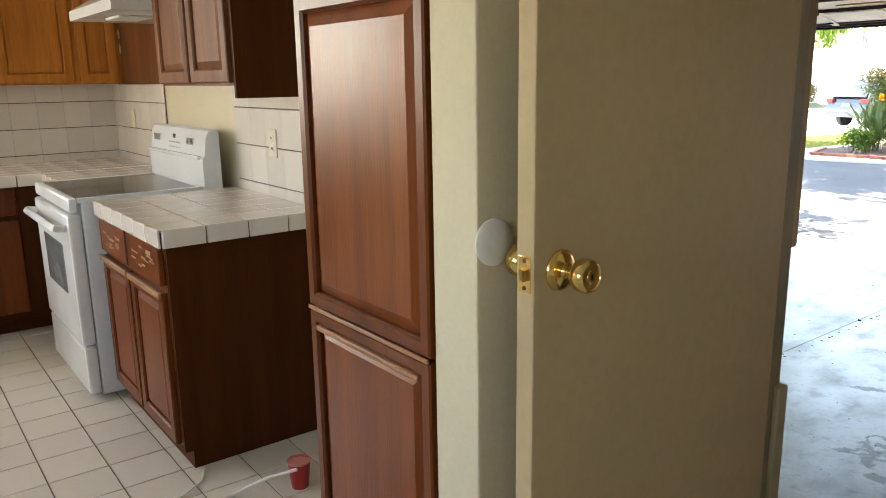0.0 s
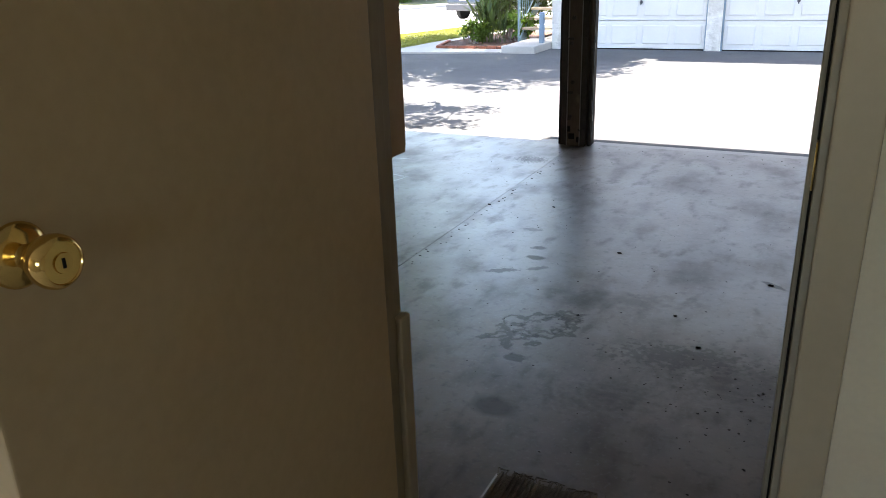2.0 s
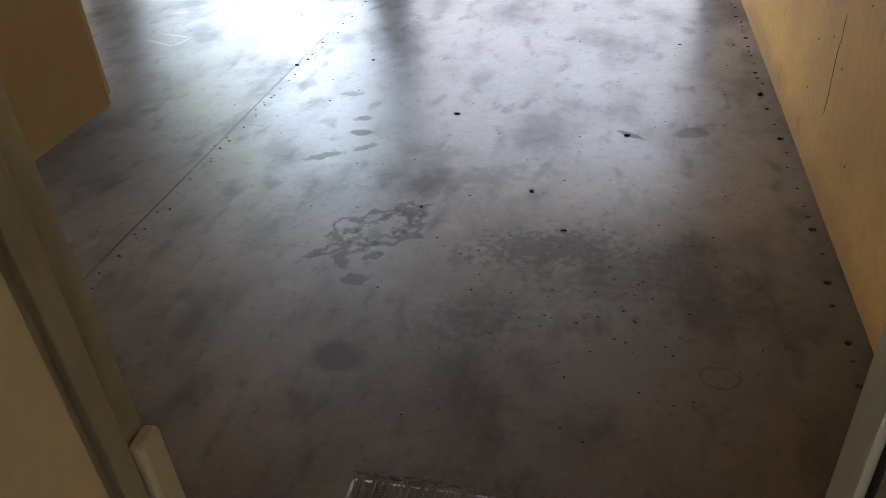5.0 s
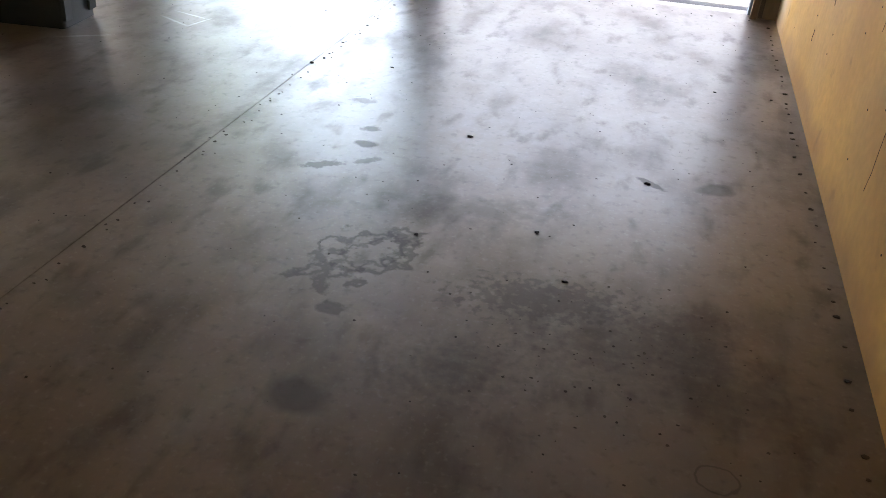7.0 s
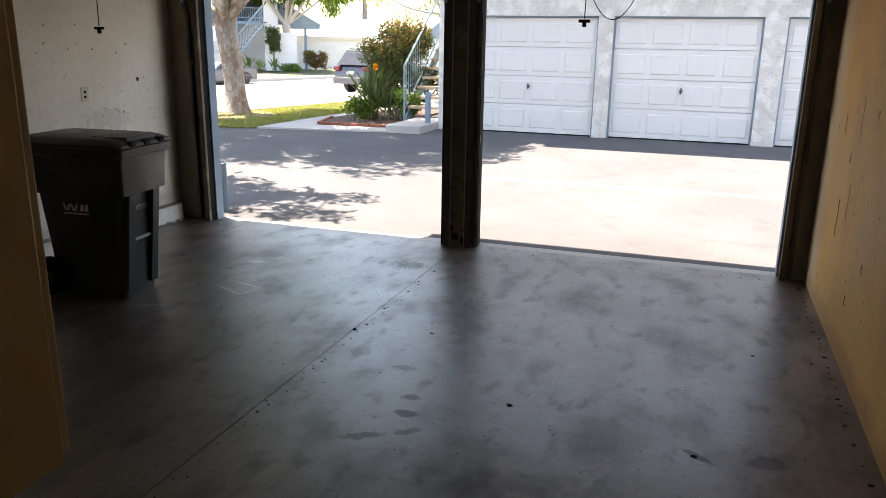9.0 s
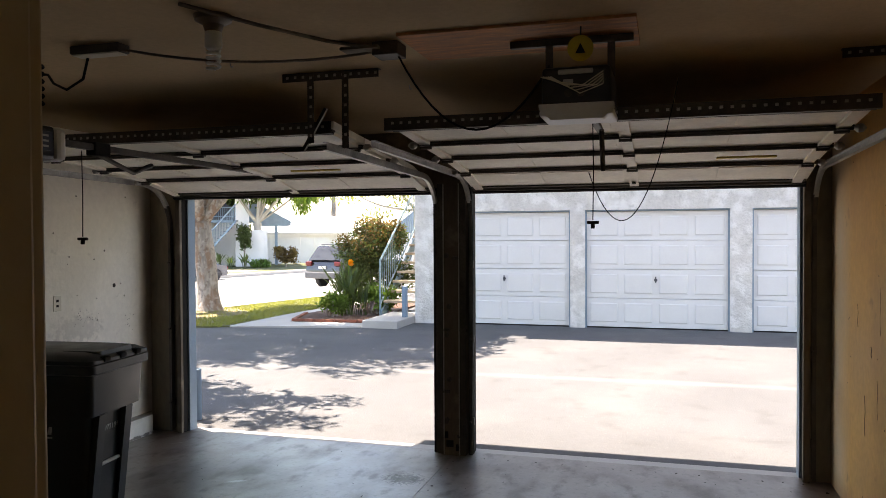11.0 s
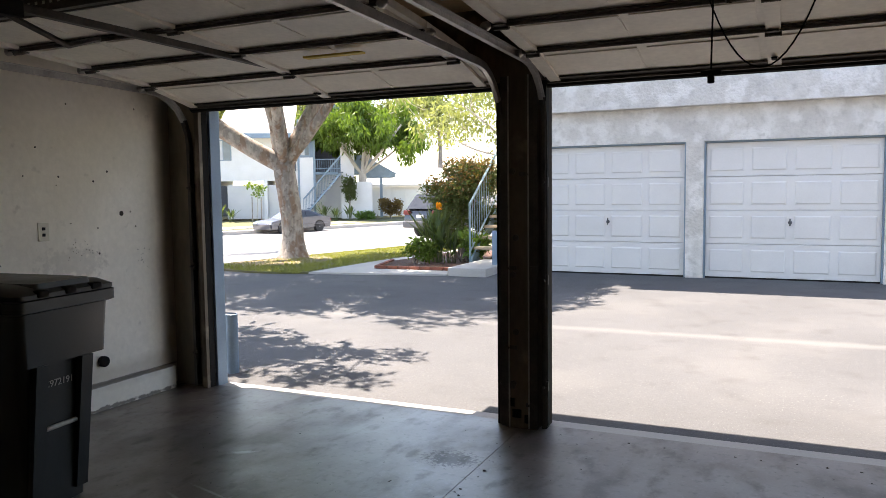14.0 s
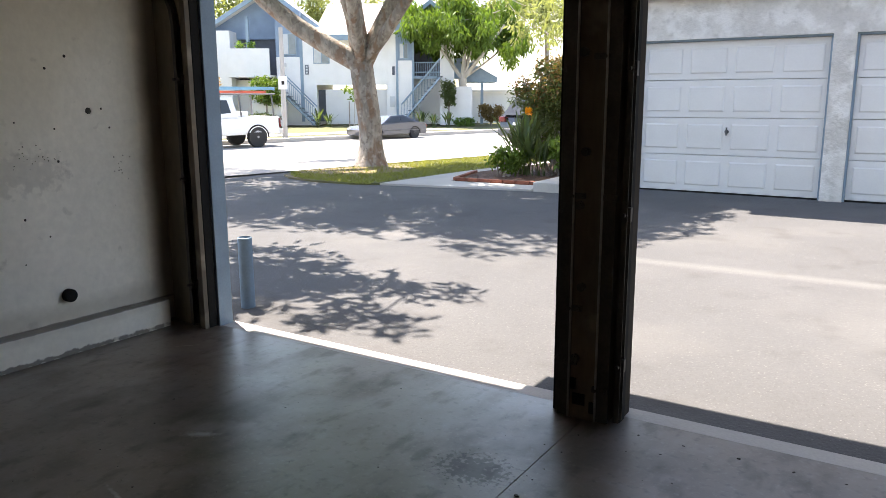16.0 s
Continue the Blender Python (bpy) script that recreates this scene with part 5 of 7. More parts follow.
GREYP = mat("grey_button", (0.38, 0.40, 0.41), 0.5)
for x in (-0.30, 0.20):
    on_panel("button_pad", x, 0.06, 0.10, 0.036, GREYP)
    for d in (-0.022, 0.022):
        on_panel("knob_ring", x + d, 0.06, 0.030, 0.028, PLASTIC_WHITE)
on_panel("display", -0.03, 0.075, 0.035, 0.022, BLACK_GLASS)
for k in range(5):
    on_panel("button", -0.09 + 0.035 * k, 0.045, 0.018, 0.008, GREYP)
    on_panel("button", -0.09 + 0.035 * k, 0.022, 0.018, 0.006, GREYP)

# ---- upper cabinets and hood ----
uc = thing("upper_cabinet", "red-brown upper cabinet with two raised-panel doors", "cabinet", (0, 0, K + 1.385))
part("body", box(B(), -1.13, -6.54, 0.0, -0.335, KY - 0.002, 0.80, 0.002), WOOD_FRAME, uc)
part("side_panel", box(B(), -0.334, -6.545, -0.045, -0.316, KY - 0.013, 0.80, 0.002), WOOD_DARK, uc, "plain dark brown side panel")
# varnish sheen on the upper doors, put in as a paler wood colour
WOOD_SHEEN = wood("brown_wood_painted_sheen", (0.20, 0.085, 0.04), (0.13, 0.05, 0.022), 0.3)
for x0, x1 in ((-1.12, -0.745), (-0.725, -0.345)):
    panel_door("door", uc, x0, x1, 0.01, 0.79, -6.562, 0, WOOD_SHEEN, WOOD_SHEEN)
hc = thing("hood_cabinet", "red-brown upper cabinet over the range hood", "cabinet", (0, 0, K + 1.80))
part("body", box(B(), -1.925, -6.54, 0.0, -1.135, KY - 0.002, 0.385, 0.002), WOOD_FRAME, hc)
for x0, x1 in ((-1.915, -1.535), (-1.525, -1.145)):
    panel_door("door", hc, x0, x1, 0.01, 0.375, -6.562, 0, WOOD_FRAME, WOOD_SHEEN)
hood = thing("range_hood", "white painted range hood below the upper cabinet", "range hood", (-1.53, KY, K + 1.70))
part("canopy", prism(B(), [(-0.50, 0.0), (-0.50, 0.045), (-0.34, 0.138), (-0.003, 0.138), (-0.003, 0.0)], -0.385, 0.385, "x"), ENAMEL, hood)
part("light_lens", box(B(), -0.12, -0.40, -0.012, 0.12, -0.25, 0.002, 0.006), PLASTIC_WHITE, hood)
t = thing("wall_panel", "brown wood panel on the wall beside the range hood", "panel", (0, KY, K + 1.39))
part("board", box(B(), -3.0, -0.02, 0.0, -1.14, -0.001, 0.40, 0.002), wood("brown_panel", (0.20, 0.075, 0.025), (0.13, 0.045, 0.015), 0.5), t)
for x, z in ((-2.90, 0.31), (-2.90, 0.22), (-1.95, 0.25)):
    o = thing("panel_socket", "round white socket on the brown panel", "socket", (x, KY - 0.02, K + 1.39 + z))
    part("plate", lathe(B(), [(0.042, 0), (0.040, -0.006), (0.03, -0.008)], (0, 0, 0), "y", 20), PLASTIC_IVORY, o)
lu = thing("upper_cabinet", "golden oak upper cabinet with raised-panel doors", "cabinet", (0, 0, K + 1.395))
part("body", box(B(), KX + 0.001, -8.0, 0.0, -2.87, KY - 0.021, 0.80, 0.002), WOOD_GOLD, lu)


def side_door(parent, y0, y1, z0, z1, x):
    w = 0.055
    fr = ring_frame(B(), y0, y1, z0, z1, w, lambda a, b, h: (x - h, a, b))
    d = part("door", fr, WOOD_GOLD, parent, smooth=0)
    part("panel", box(B(), x - 0.02, y0 + w + 0.004, z0 + w + 0.004, x - 0.006, y1 - w - 0.004, z1 - w - 0.004, 0.006), WOOD_GOLD, d)


side_door(lu, -6.50, -6.27, 0.012, 0.79, -2.847)
side_door(lu, -6.94, -6.53, 0.012, 0.79, -2.847)
side_door(lu, -7.40, -6.98, 0.012, 0.79, -2.847)
side_door(lu, -7.86, -7.44, 0.012, 0.79, -2.847)

# ---- pantry ----
pn = thing("pantry_cabinet", "tall red-brown pantry cabinet with raised-panel doors", "cabinet", (0, 0, K))
part("body", box(B(), 0.755, -6.835, 0.0, 1.248, KY - 0.002, 2.10, 0.003), WOOD_FRAME, pn)
WOOD_PANTRY = wood("pantry_veneer", (0.215, 0.055, 0.008), (0.145, 0.032, 0.004), 0.30)
panel_door("door", pn, 0.775, 1.240, 0.900, 1.567, -6.856, 0.032, WOOD_FRAME, WOOD_PANTRY)
panel_door("door", pn, 0.775, 1.240, 0.10, 0.890, -6.856, 0.032, WOOD_FRAME, WOOD_PANTRY)
panel_door("door", pn, 0.775, 1.240, 1.587, 2.08, -6.856, 0.032, WOOD_FRAME, WOOD_PANTRY)
# finger lips in paler colours that paint their highlight
part("finger_lip", box(B(), 0.808, -6.860, 0.844, 1.205, -6.8445, 0.858, 0.004), mat("highlit_lip_pantry", (0.36, 0.17, 0.08), 0.3, var=0.3), pn)
part("finger_lip", box(B(), 0.776, -6.860, 0.890, 1.238, -6.8555, 0.900, 0.002), mat("highlit_lip_edge", (0.36, 0.17, 0.08), 0.3, var=0.3), pn)

# ---- cup and string on the floor ----
t = thing("red_cup", "open red plastic cup with a pale rim on the tiled floor", "cup", (0.045, -6.565, K))
part("cup", lathe(B(), [(0.028, 0.0), (0.030, 0.004), (0.040, 0.098), (0.0375, 0.098), (0.028, 0.008)], (0, 0, 0), "z", 22), mat("red_plastic", (0.42, 0.02, 0.025), 0.35), t)
part("rim", lathe(B(), [(0.0405, 0.096), (0.0425, 0.099), (0.0425, 0.102), (0.0405, 0.104), (0.0375, 0.102), (0.0378, 0.096), (0.0404, 0.0955)], (0, 0, 0), "z", 22), mat("pink_rim", (0.62, 0.25, 0.22), 0.35), t)
cable("floor_cord", [(0.10, -6.60, K + 0.10), (0.02, -6.68, K + 0.06), (-0.04, -6.78, K + 0.006), (-0.02, -6.92, K + 0.006), (0.03, -7.05, K + 0.006)], 0.006, PLASTIC_WHITE, "white cord trailing from the fridge space over the floor")
cable("floor_cord", [(-0.28, -6.79, K + 0.006), (-0.20, -6.83, K + 0.006), (-0.14, -6.92, K + 0.006), (-0.16, -7.05, K + 0.006)], 0.004, PLASTIC_WHITE, "thin white cord curled on the tiled floor")

# ---- kitchen floor tiles ----
TP = 0.2075
tile_me = mesh_of("floor_tile", box(B(), 0.003, 0.003, -0.007, TP - 0.003, TP - 0.003, 0.0, 0.0015), TILE_FLOOR)
kf = bpy.data.objects["kitchen_floor"]
rest = B()
for i in range(-14, 24):
    for j in range(-18, 1):
        x, y = -0.335 + i * TP, -7.06 + j * TP + TP * 4
        if x < KX or x + TP > 4.6 or y + TP > YB - 0.12 or y < -10.5:
            continue
        if -2.6 < x < 1.0 and -7.9 < y:
            o = new("floor_tile", tile_me)
            o.location, o.parent = (x, y, K), kf
        else:
            box(rest, x + 0.003, y + 0.003, K - 0.007, x + TP - 0.003, y + TP - 0.003, K)
tagged(part("floor_tiles_rest", rest, TILE_FLOOR, kf, smooth=0), "white ceramic floor tiles", kind="stuff")

# ---- outside: ground and the building across the alley ----
def smooth(a, b, v):
    f = min(1.0, max(0.0, (v - a) / (b - a)))
    return f * f * (3 - 2 * f)


def ground_z(y, x=0.0):
    """The alley rises a little from the slab; the street beyond the near kerb dips."""
    over = (-8.9 - x) * 0.965 + (y - 5.85) * 0.26
    return -0.03 + 0.14 * smooth(0.3, 7.3, y) - 0.5 * smooth(0.3, 10.0, over)


bm = B()
ys = [-400, -40, -12, 0.10, 0.16, 0.6, 1.2, 2, 3, 4, 5, 6, 7, 7.4, 9, 12, 15, 20, 25, 30, 40, 80, 400]
xs = [-400, -60, -40, -30, -25, -22, -19, -17, -15, -13, -11, -9, -7, -5, -3, 0, 3, 6, 12, 25, 60, 400]
grid = [[bm.verts.new((x, y, -0.15 if y < 0.12 else ground_z(y, x))) for x in xs] for y in ys]
for a, b in zip(grid, grid[1:]):
    for k in range(len(xs) - 1):
        bm.faces.new((a[k], a[k + 1], b[k + 1], b[k]))
structure("ground", bm, ASPHALT, "pale worn asphalt alley reaching the street", "ground", 60)
road = B()
rows_ = []
for a_ in range(-60, 121, 4):
    line = []
    for o_ in (0.1, 1, 2, 3, 4, 5, 6, 7, 8, 9, 10, 12, 15, 20):
        x, y = -8.9 - 0.965 * o_ + 0.26 * a_, 5.85 + 0.26 * o_ + 0.965 * a_
        line.append(road.verts.new((x, y, ground_z(y, x) + 0.03)))
    rows_.append(line)
for p_, q_ in zip(rows_, rows_[1:]):
    for k in range(len(p_) - 1):
        road.faces.new((p_[k], p_[k + 1], q_[k + 1], q_[k]))
structure("road", road, mat("pale_street_surface", (0.27, 0.262, 0.25), 0.9, var=0.12, scale=0.6, fine=40, bump=0.4, dist=0.01), "pale sunlit street along the verge", "road", 60)
OY, OZ = 7.67, 0.11
DOORS = ((-2.41, 0.03), (0.29, 2.72), (3.07, 5.50), (5.78, 8.2))
ob_ = thing("opposite_building", "white stucco garage building with an overhanging upper storey", "building")
edges = [-2.90] + [e for d in DOORS for e in d] + [9.0]
for k in range(0, len(edges), 2):
    part("pier", box(B(), edges[k], OY, OZ - 0.2, edges[k + 1], OY + 0.25, 2.21), STUCCO, ob_)
part("lintel", box(B(), -2.90, OY, 2.21, 9.0, OY + 0.25, 2.745), STUCCO, ob_)
part("upper_wall", box(B(), -2.90, OY - 0.16, 2.74, 9.0, OY + 8.0, 5.9, 0.01), STUCCO, ob_)
part("side_wall", box(B(), -2.90, OY + 0.25, OZ - 0.2, -2.7, OY + 8.0, 2.74), STUCCO, ob_)
part("back_wall", box(B(), -2.7, OY + 0.9, OZ - 0.2, 9.0, OY + 1.0, 2.74), STUCCO, ob_)
part("roof", box(B(), -2.75, OY - 0.5, 5.9, 9.2, OY + 8.2, 6.1, 0.02), BLUE_TRIM, ob_)


def panel_garage_door(x0, x1):
    t = thing("garage_door", "white embossed sectional garage door, closed, with a small handle", "garage door", (x0, OY + 0.10, OZ), group="closed doors across the alley")
    w, h = x1 - x0, 2.21 - OZ
    rows, cols = 4, 4
    sh = (h - 0.05) / rows
    for r in range(rows):
        z0 = 0.02 + r * sh
        bm = B()
        box(bm, 0.03, 0.0, z0 + 0.003, w - 0.03, 0.04, z0 + sh - 0.003, 0.004)
        cw = (w - 0.06) / cols
        for c in range(cols):
            xa, xb, za, zb = 0.03 + c * cw + 0.055, 0.03 + (c + 1) * cw - 0.055, z0 + 0.085, z0 + sh - 0.085
            i = 0.018
            vo = [bm.verts.new(p) for p in ((xa, -0.001, za), (xb, -0.001, za), (xb, -0.001, zb), (xa, -0.001, zb))]
            vi = [bm.verts.new(p) for p in ((xa + i, 0.0105 * -1, za + i), (xb - i, -0.0105, za + i), (xb - i, -0.0105, zb - i), (xa + i, -0.0105, zb - i))]
            for k in range(4):
                bm.faces.new((vo[k], vo[(k + 1) % 4], vi[(k + 1) % 4], vi[k]))
            bm.faces.new(vi)
        part("section", bm, WHITE_DOOR, t, smooth=0)
    hd = lathe(B(), [(0.028, 0.0), (0.028, -0.012), (0.014, -0.018)], (w / 2, 0, 0.86), "y", 18)
    tube(hd, [(w / 2, -0.03, 0.92), (w / 2, -0.035, 0.81)], 0.011, 8)
    part("handle", hd, mat("grey_handle", (0.07, 0.07, 0.075), 0.45, 0.3), t)
    fr = B()
    box(fr, 0.0, -0.04, 0.0, 0.028, 0.0, h, 0.003)
    box(fr, w - 0.028, -0.04, 0.0, w, 0.0, h, 0.003)
    box(fr, 0.028, -0.04, h - 0.028, w - 0.028, 0.0, h, 0.003)
    part("frame", fr, BLUE_TRIM, t, "thin blue-grey frame")
    part("bottom_seal", box(B(), 0.03, -0.004, 0.0, w - 0.03, 0.03, 0.02), BLACK_RUBBER, t)


for d in DOORS:
    panel_garage_door(*d)

# ---- outside: plants ----
BARK = mat("pale_mottled_bark", (0.32, 0.28, 0.24), 0.9, var=0.4, scale=2.5, fine=20, bump=0.9, dist=0.03, stretch=(1, 1, 0.3))
overlay(BARK, (0.20, 0.115, 0.07), cloud(5.0, 0.48, 0.62, 2.2, 6, (1, 1, 0.35)), 0.75)
overlay(BARK, (0.12, 0.09, 0.07), speckle(14.0, 0.56, 0.64, 8.2), 0.6)
overlay(BARK, (0.42, 0.38, 0.34), speckle(9.0, 0.56, 0.64, 5.2), 0.5)
BARK_PALE = mat("pale_bark", (0.48, 0.43, 0.36), 0.9, var=0.2, scale=3, fine=30, bump=0.5, dist=0.02, stretch=(1, 1, 0.4))


def leaf_mat(name, col, a=0.35):
    m = mat(name, col, 0.55, var=0.2, scale=0.8, fine=12, bump=0, island=a, spec=0.35)
    b = m.node_tree.nodes["Principled BSDF"]
    tr = m.node_tree.nodes.new("ShaderNodeBsdfTranslucent")
    mx = m.node_tree.nodes.new("ShaderNodeMixShader")
    out = m.node_tree.nodes["Material Output"]
    tr.inputs[0].default_value = (min(1, col[0] * 2.2), min(1, col[1] * 2.2), col[2] * 1.2, 1)
    mx.inputs[0].default_value = 0.35
    m.node_tree.links.new(b.outputs[0], mx.inputs[1])
    m.node_tree.links.new(tr.outputs[0], mx.inputs[2])
    m.node_tree.links.new(mx.outputs[0], out.inputs[0])
    return m


LEAF_DARK = leaf_mat("dark_green_leaf", (0.070, 0.095, 0.032))
LEAF_MID = leaf_mat("green_leaf", (0.10, 0.17, 0.035))
LEAF_BLADE = leaf_mat("blue_green_blade", (0.085, 0.125, 0.06))
LEAF_BRIGHT = leaf_mat("bright_green_leaf", (0.085, 0.14, 0.022))
LEAF_OLIVE = leaf_mat("olive_leaf", (0.17, 0.19, 0.075))
LEAF_RED = leaf_mat("reddish_leaf", (0.15, 0.10, 0.04))
LEAF_ORANGE = leaf_mat("orange_petal", (0.75, 0.24, 0.015))
GRASS = leaf_mat("grass_blade", (0.16, 0.17, 0.04), 0.5)
LAWN = mat("lawn_soil", (0.125, 0.125, 0.05), 0.95, var=0.35, scale=1.5, fine=40, bump=0.6, dist=0.02)
overlay(LAWN, (0.16, 0.105, 0.055), blot(-7.9, 7.6, 1.1, 1.5, 0, 0.8, 1.6, 0.5), 0.8)
MULCH = mat("brown_mulch", (0.11, 0.055, 0.035), 0.95, var=0.4, scale=8, fine=60, bump=0.9, dist=0.03)
BRICK = mat("red_edging", (0.26, 0.085, 0.05), 0.9, var=0.25, scale=9, objvar=0.2)


def leaves(name, clumps, n, length, width, material, parent, rng, hang=0.0, label=""):
    """Many small pointed leaves scattered through clumps of (x, y, z, radius, flatness)."""
    c = np.array(clumps, float)
    wgt = c[:, 3] ** 2
    pick = rng.choice(len(c), n, p=wgt / wgt.sum())
    d = rng.normal(size=(n, 3))
    d /= np.linalg.norm(d, axis=1)[:, None]
    rad = c[pick, 3] * rng.random(n) ** 0.45
    pos = c[pick, :3] + d * rad[:, None] * np.stack([np.ones(n), np.ones(n), c[pick, 4]], 1)
    ax = rng.normal(size=(n, 3))
    ax[:, 2] -= hang * 2.5
    ax /= np.linalg.norm(ax, axis=1)[:, None]
    sd = np.cross(ax, rng.normal(size=(n, 3)))
    sd /= np.linalg.norm(sd, axis=1)[:, None]
    s = rng.uniform(0.65, 1.35, n)[:, None]
    L, W = ax * length * s, sd * width * s * 0.5
    v = np.stack([pos, pos + L * 0.45 + W, pos + L, pos + L * 0.45 - W], 1).reshape(-1, 3)
    f = np.arange(4 * n).reshape(-1, 4)
    me = bpy.data.meshes.new(name)
    me.from_pydata(v.tolist(), [], f.tolist())
    me.materials.append(material)
    ob = new(name, me)
    ob.parent = parent
    return tagged(ob, label)


def limb(bm, a, b, r0, r1, rng, bend=0.15, n=6, seg=10):
    a, b = Vector(a), Vector(b)
    off = Vector(rng.normal(size=3)) * bend * (b - a).length * 0.4
    pts = [a.lerp(b, i / (n - 1)) + off * math.sin(math.pi * i / (n - 1)) for i in range(n)]
    tube(bm, pts, r0, seg, r1)
    return pts


def flare_trunk(bm, at, top, r_base, r_mid, rng, n=9, seg=18):
    """A trunk with a ribbed flare at the root."""
    a, b = Vector(at), Vector(top)
    rings = []
    ph = rng.random(4) * 6
    for i in range(n):
        f = i / (n - 1)
        c = a.lerp(b, f) + Vector((0.05 * math.sin(3 * f), 0.04 * math.sin(5 * f), 0))
        r = r_mid + (r_base - r_mid) * max(0, 1 - f * 3.2) ** 2
        ring = []
        for k in range(seg):
            t = 2 * math.pi * k / seg
            rr = r * (1 + 0.07 * math.sin(3 * t + ph[0] + f) + 0.05 * math.sin(5 * t + ph[1] - 2 * f))
            ring.append(bm.verts.new(c + Vector((rr * math.cos(t), rr * math.sin(t), 0))))
        rings.append(ring)
    for p, q in zip(rings, rings[1:]):
        for k in range(seg):
            bm.faces.new((p[k], p[(k + 1) % seg], q[(k + 1) % seg], q[k]))
    bm.faces.new(rings[0][::-1])
    bm.faces.new(rings[-1])


def tree(at, label, fork, r_base, r_mid, limbs, bark, crown_mat, n_leaf, length, width, hang, seed, spread=0.9, extra=()):
    """Trunk to the fork, limbs from it, twigs, and leaves in clumps about the twigs' ends. All in the tree's own coordinates."""
    rng = np.random.default_rng(seed)
    t = thing("tree", label, "tree", at)
    bm = B()
    flare_trunk(bm, (0, 0, -0.1), fork, r_base, r_mid, rng)
    part("trunk", bm, bark, t, smooth=60)
    clumps = list(extra)
    for tip, r in limbs:
        lb = B()
        pts = limb(lb, fork, tip, r, r * 0.45, rng, 0.12, 8, 12)
        for _ in range(5):
            s = pts[int(rng.integers(4, 8))]
            e = Vector(s) + Vector((rng.normal() * 1.0, rng.normal() * 1.0, abs(rng.normal()) * 0.6 + 0.1)) * spread
            limb(lb, s, e, r * 0.3, 0.012, rng, 0.25, 5, 6)
            clumps.append((*e, 0.75 * spread, 0.75))
            for _ in range(2):
                g = e + Vector(rng.normal(size=3)) * 0.55 * spread
                limb(lb, e, g, 0.02, 0.006, rng, 0.3, 4, 5)
                clumps.append((*g, 0.55 * spread, 0.8))
        part("limb", lb, bark, t, smooth=60)
    leaves("crown", clumps, n_leaf, length, width, crown_mat, t, rng, hang)
    return t


# the street tree at the alley's mouth
R_ = Vector((0.74, 0.67, 0))
FORK = Vector((-0.1, -0.05, 1.95))
tree((-8.15, 8.74, 0.12), "large mottled-bark street tree with forking limbs, on the verge", FORK, 0.40, 0.215,
     [(R_ * -4.0 + Vector((0, 0, 5.9)), 0.20), (R_ * 2.1 + Vector((0, 0, 6.2)), 0.19), (R_ * -0.5 + Vector((0.1, 0.2, 6.6)), 0.20),
      (Vector((1.5, -2.2, 6.3)), 0.12), (Vector((-0.9, -2.6, 6.5)), 0.12), (Vector((3.3, -1.4, 7.0)), 0.12)],
     BARK, LEAF_MID, 44000, 0.22, 0.09, 0.5, 3, 1.1,
     [(dx + 0.25 * math.sin(7 * dx), -3.72 + 0.30 * (dx + 2.05) + row * 0.95 + 0.35 * math.sin(5.1 * dx + row), 7.1 + 0.5 * math.sin(3.3 * dx), 0.60, 1.1)
      for row in (-1, 0, 1) for dx in (-4.6 + 0.26 * k for k in range(35))])
# the drooping tree across the street
tree((-23.05, 36.85, -0.12), "green drooping street tree with a pale forked trunk", Vector((0, 0, 2.7)), 0.42, 0.25,
     [(Vector((-1.0, -0.6, 5.7)), 0.13), (Vector((2.1, 1.3, 5.8)), 0.13), (Vector((0.6, 0.3, 6.6)), 0.15), (Vector((-1.7, -1.2, 5.6)), 0.08), (Vector((3.0, 1.9, 5.5)), 0.08), (Vector((1.2, -0.8, 5.4)), 0.08), (Vector((0.2, 0.6, 5.6)), 0.09)],
     BARK_PALE, LEAF_BRIGHT, 26000, 0.34, 0.09, 1.0, 8, 1.15)
# airy tree behind the parked car
tree((-8.0, 23.0, 0.15), "thin airy street tree with pale sparse leaves", Vector((0.1, 0, 2.6)), 0.2, 0.12,
     [(Vector((-1.9, -0.9, 4.6)), 0.07), (Vector((1.3, 0.8, 5.0)), 0.07), (Vector((-0.4, 0.2, 5.6)), 0.08), (Vector((-2.3, -1.2, 3.4)), 0.05), (Vector((1.9, 1.4, 3.6)), 0.05)],
     BARK_PALE, LEAF_OLIVE, 8000, 0.20, 0.07, 0.6, 15, 1.2)
tree((-4.4, 16.0, 0.15), "thin street tree with pale sparse leaves beyond the stairs", Vector((0.0, 0, 2.8)), 0.2, 0.13,
     [(Vector((-1.2, 0.5, 5.2)), 0.08), (Vector((1.0, 0.8, 5.6)), 0.07), (Vector((-0.9, -0.6, 4.2)), 0.06)],
     wood("yellow_bark", (0.34, 0.22, 0.08), (0.25, 0.15, 0.05), 0.9), LEAF_OLIVE, 5000, 0.18, 0.06, 0.6, 19, 1.1)
# the tree beside the garage, whose shade falls in front of the opening
tree((-6.0, 1.9, -0.02), "small street tree beside the garage wall", Vector((0.1, 0, 2.6)), 0.2, 0.13,
     [(Vector((0.65, 0.0, 4.4)), 0.08), (Vector((1.45, 0.2, 4.7)), 0.08), (Vector((2.15, -0.1, 4.6)), 0.07), (Vector((0.95, 0.6, 4.3)), 0.06)],
     BARK_PALE, LEAF_MID, 3600, 0.20, 0.075, 0.5, 23, 0.5)
# woods behind the houses
rng0 = np.random.default_rng(77)
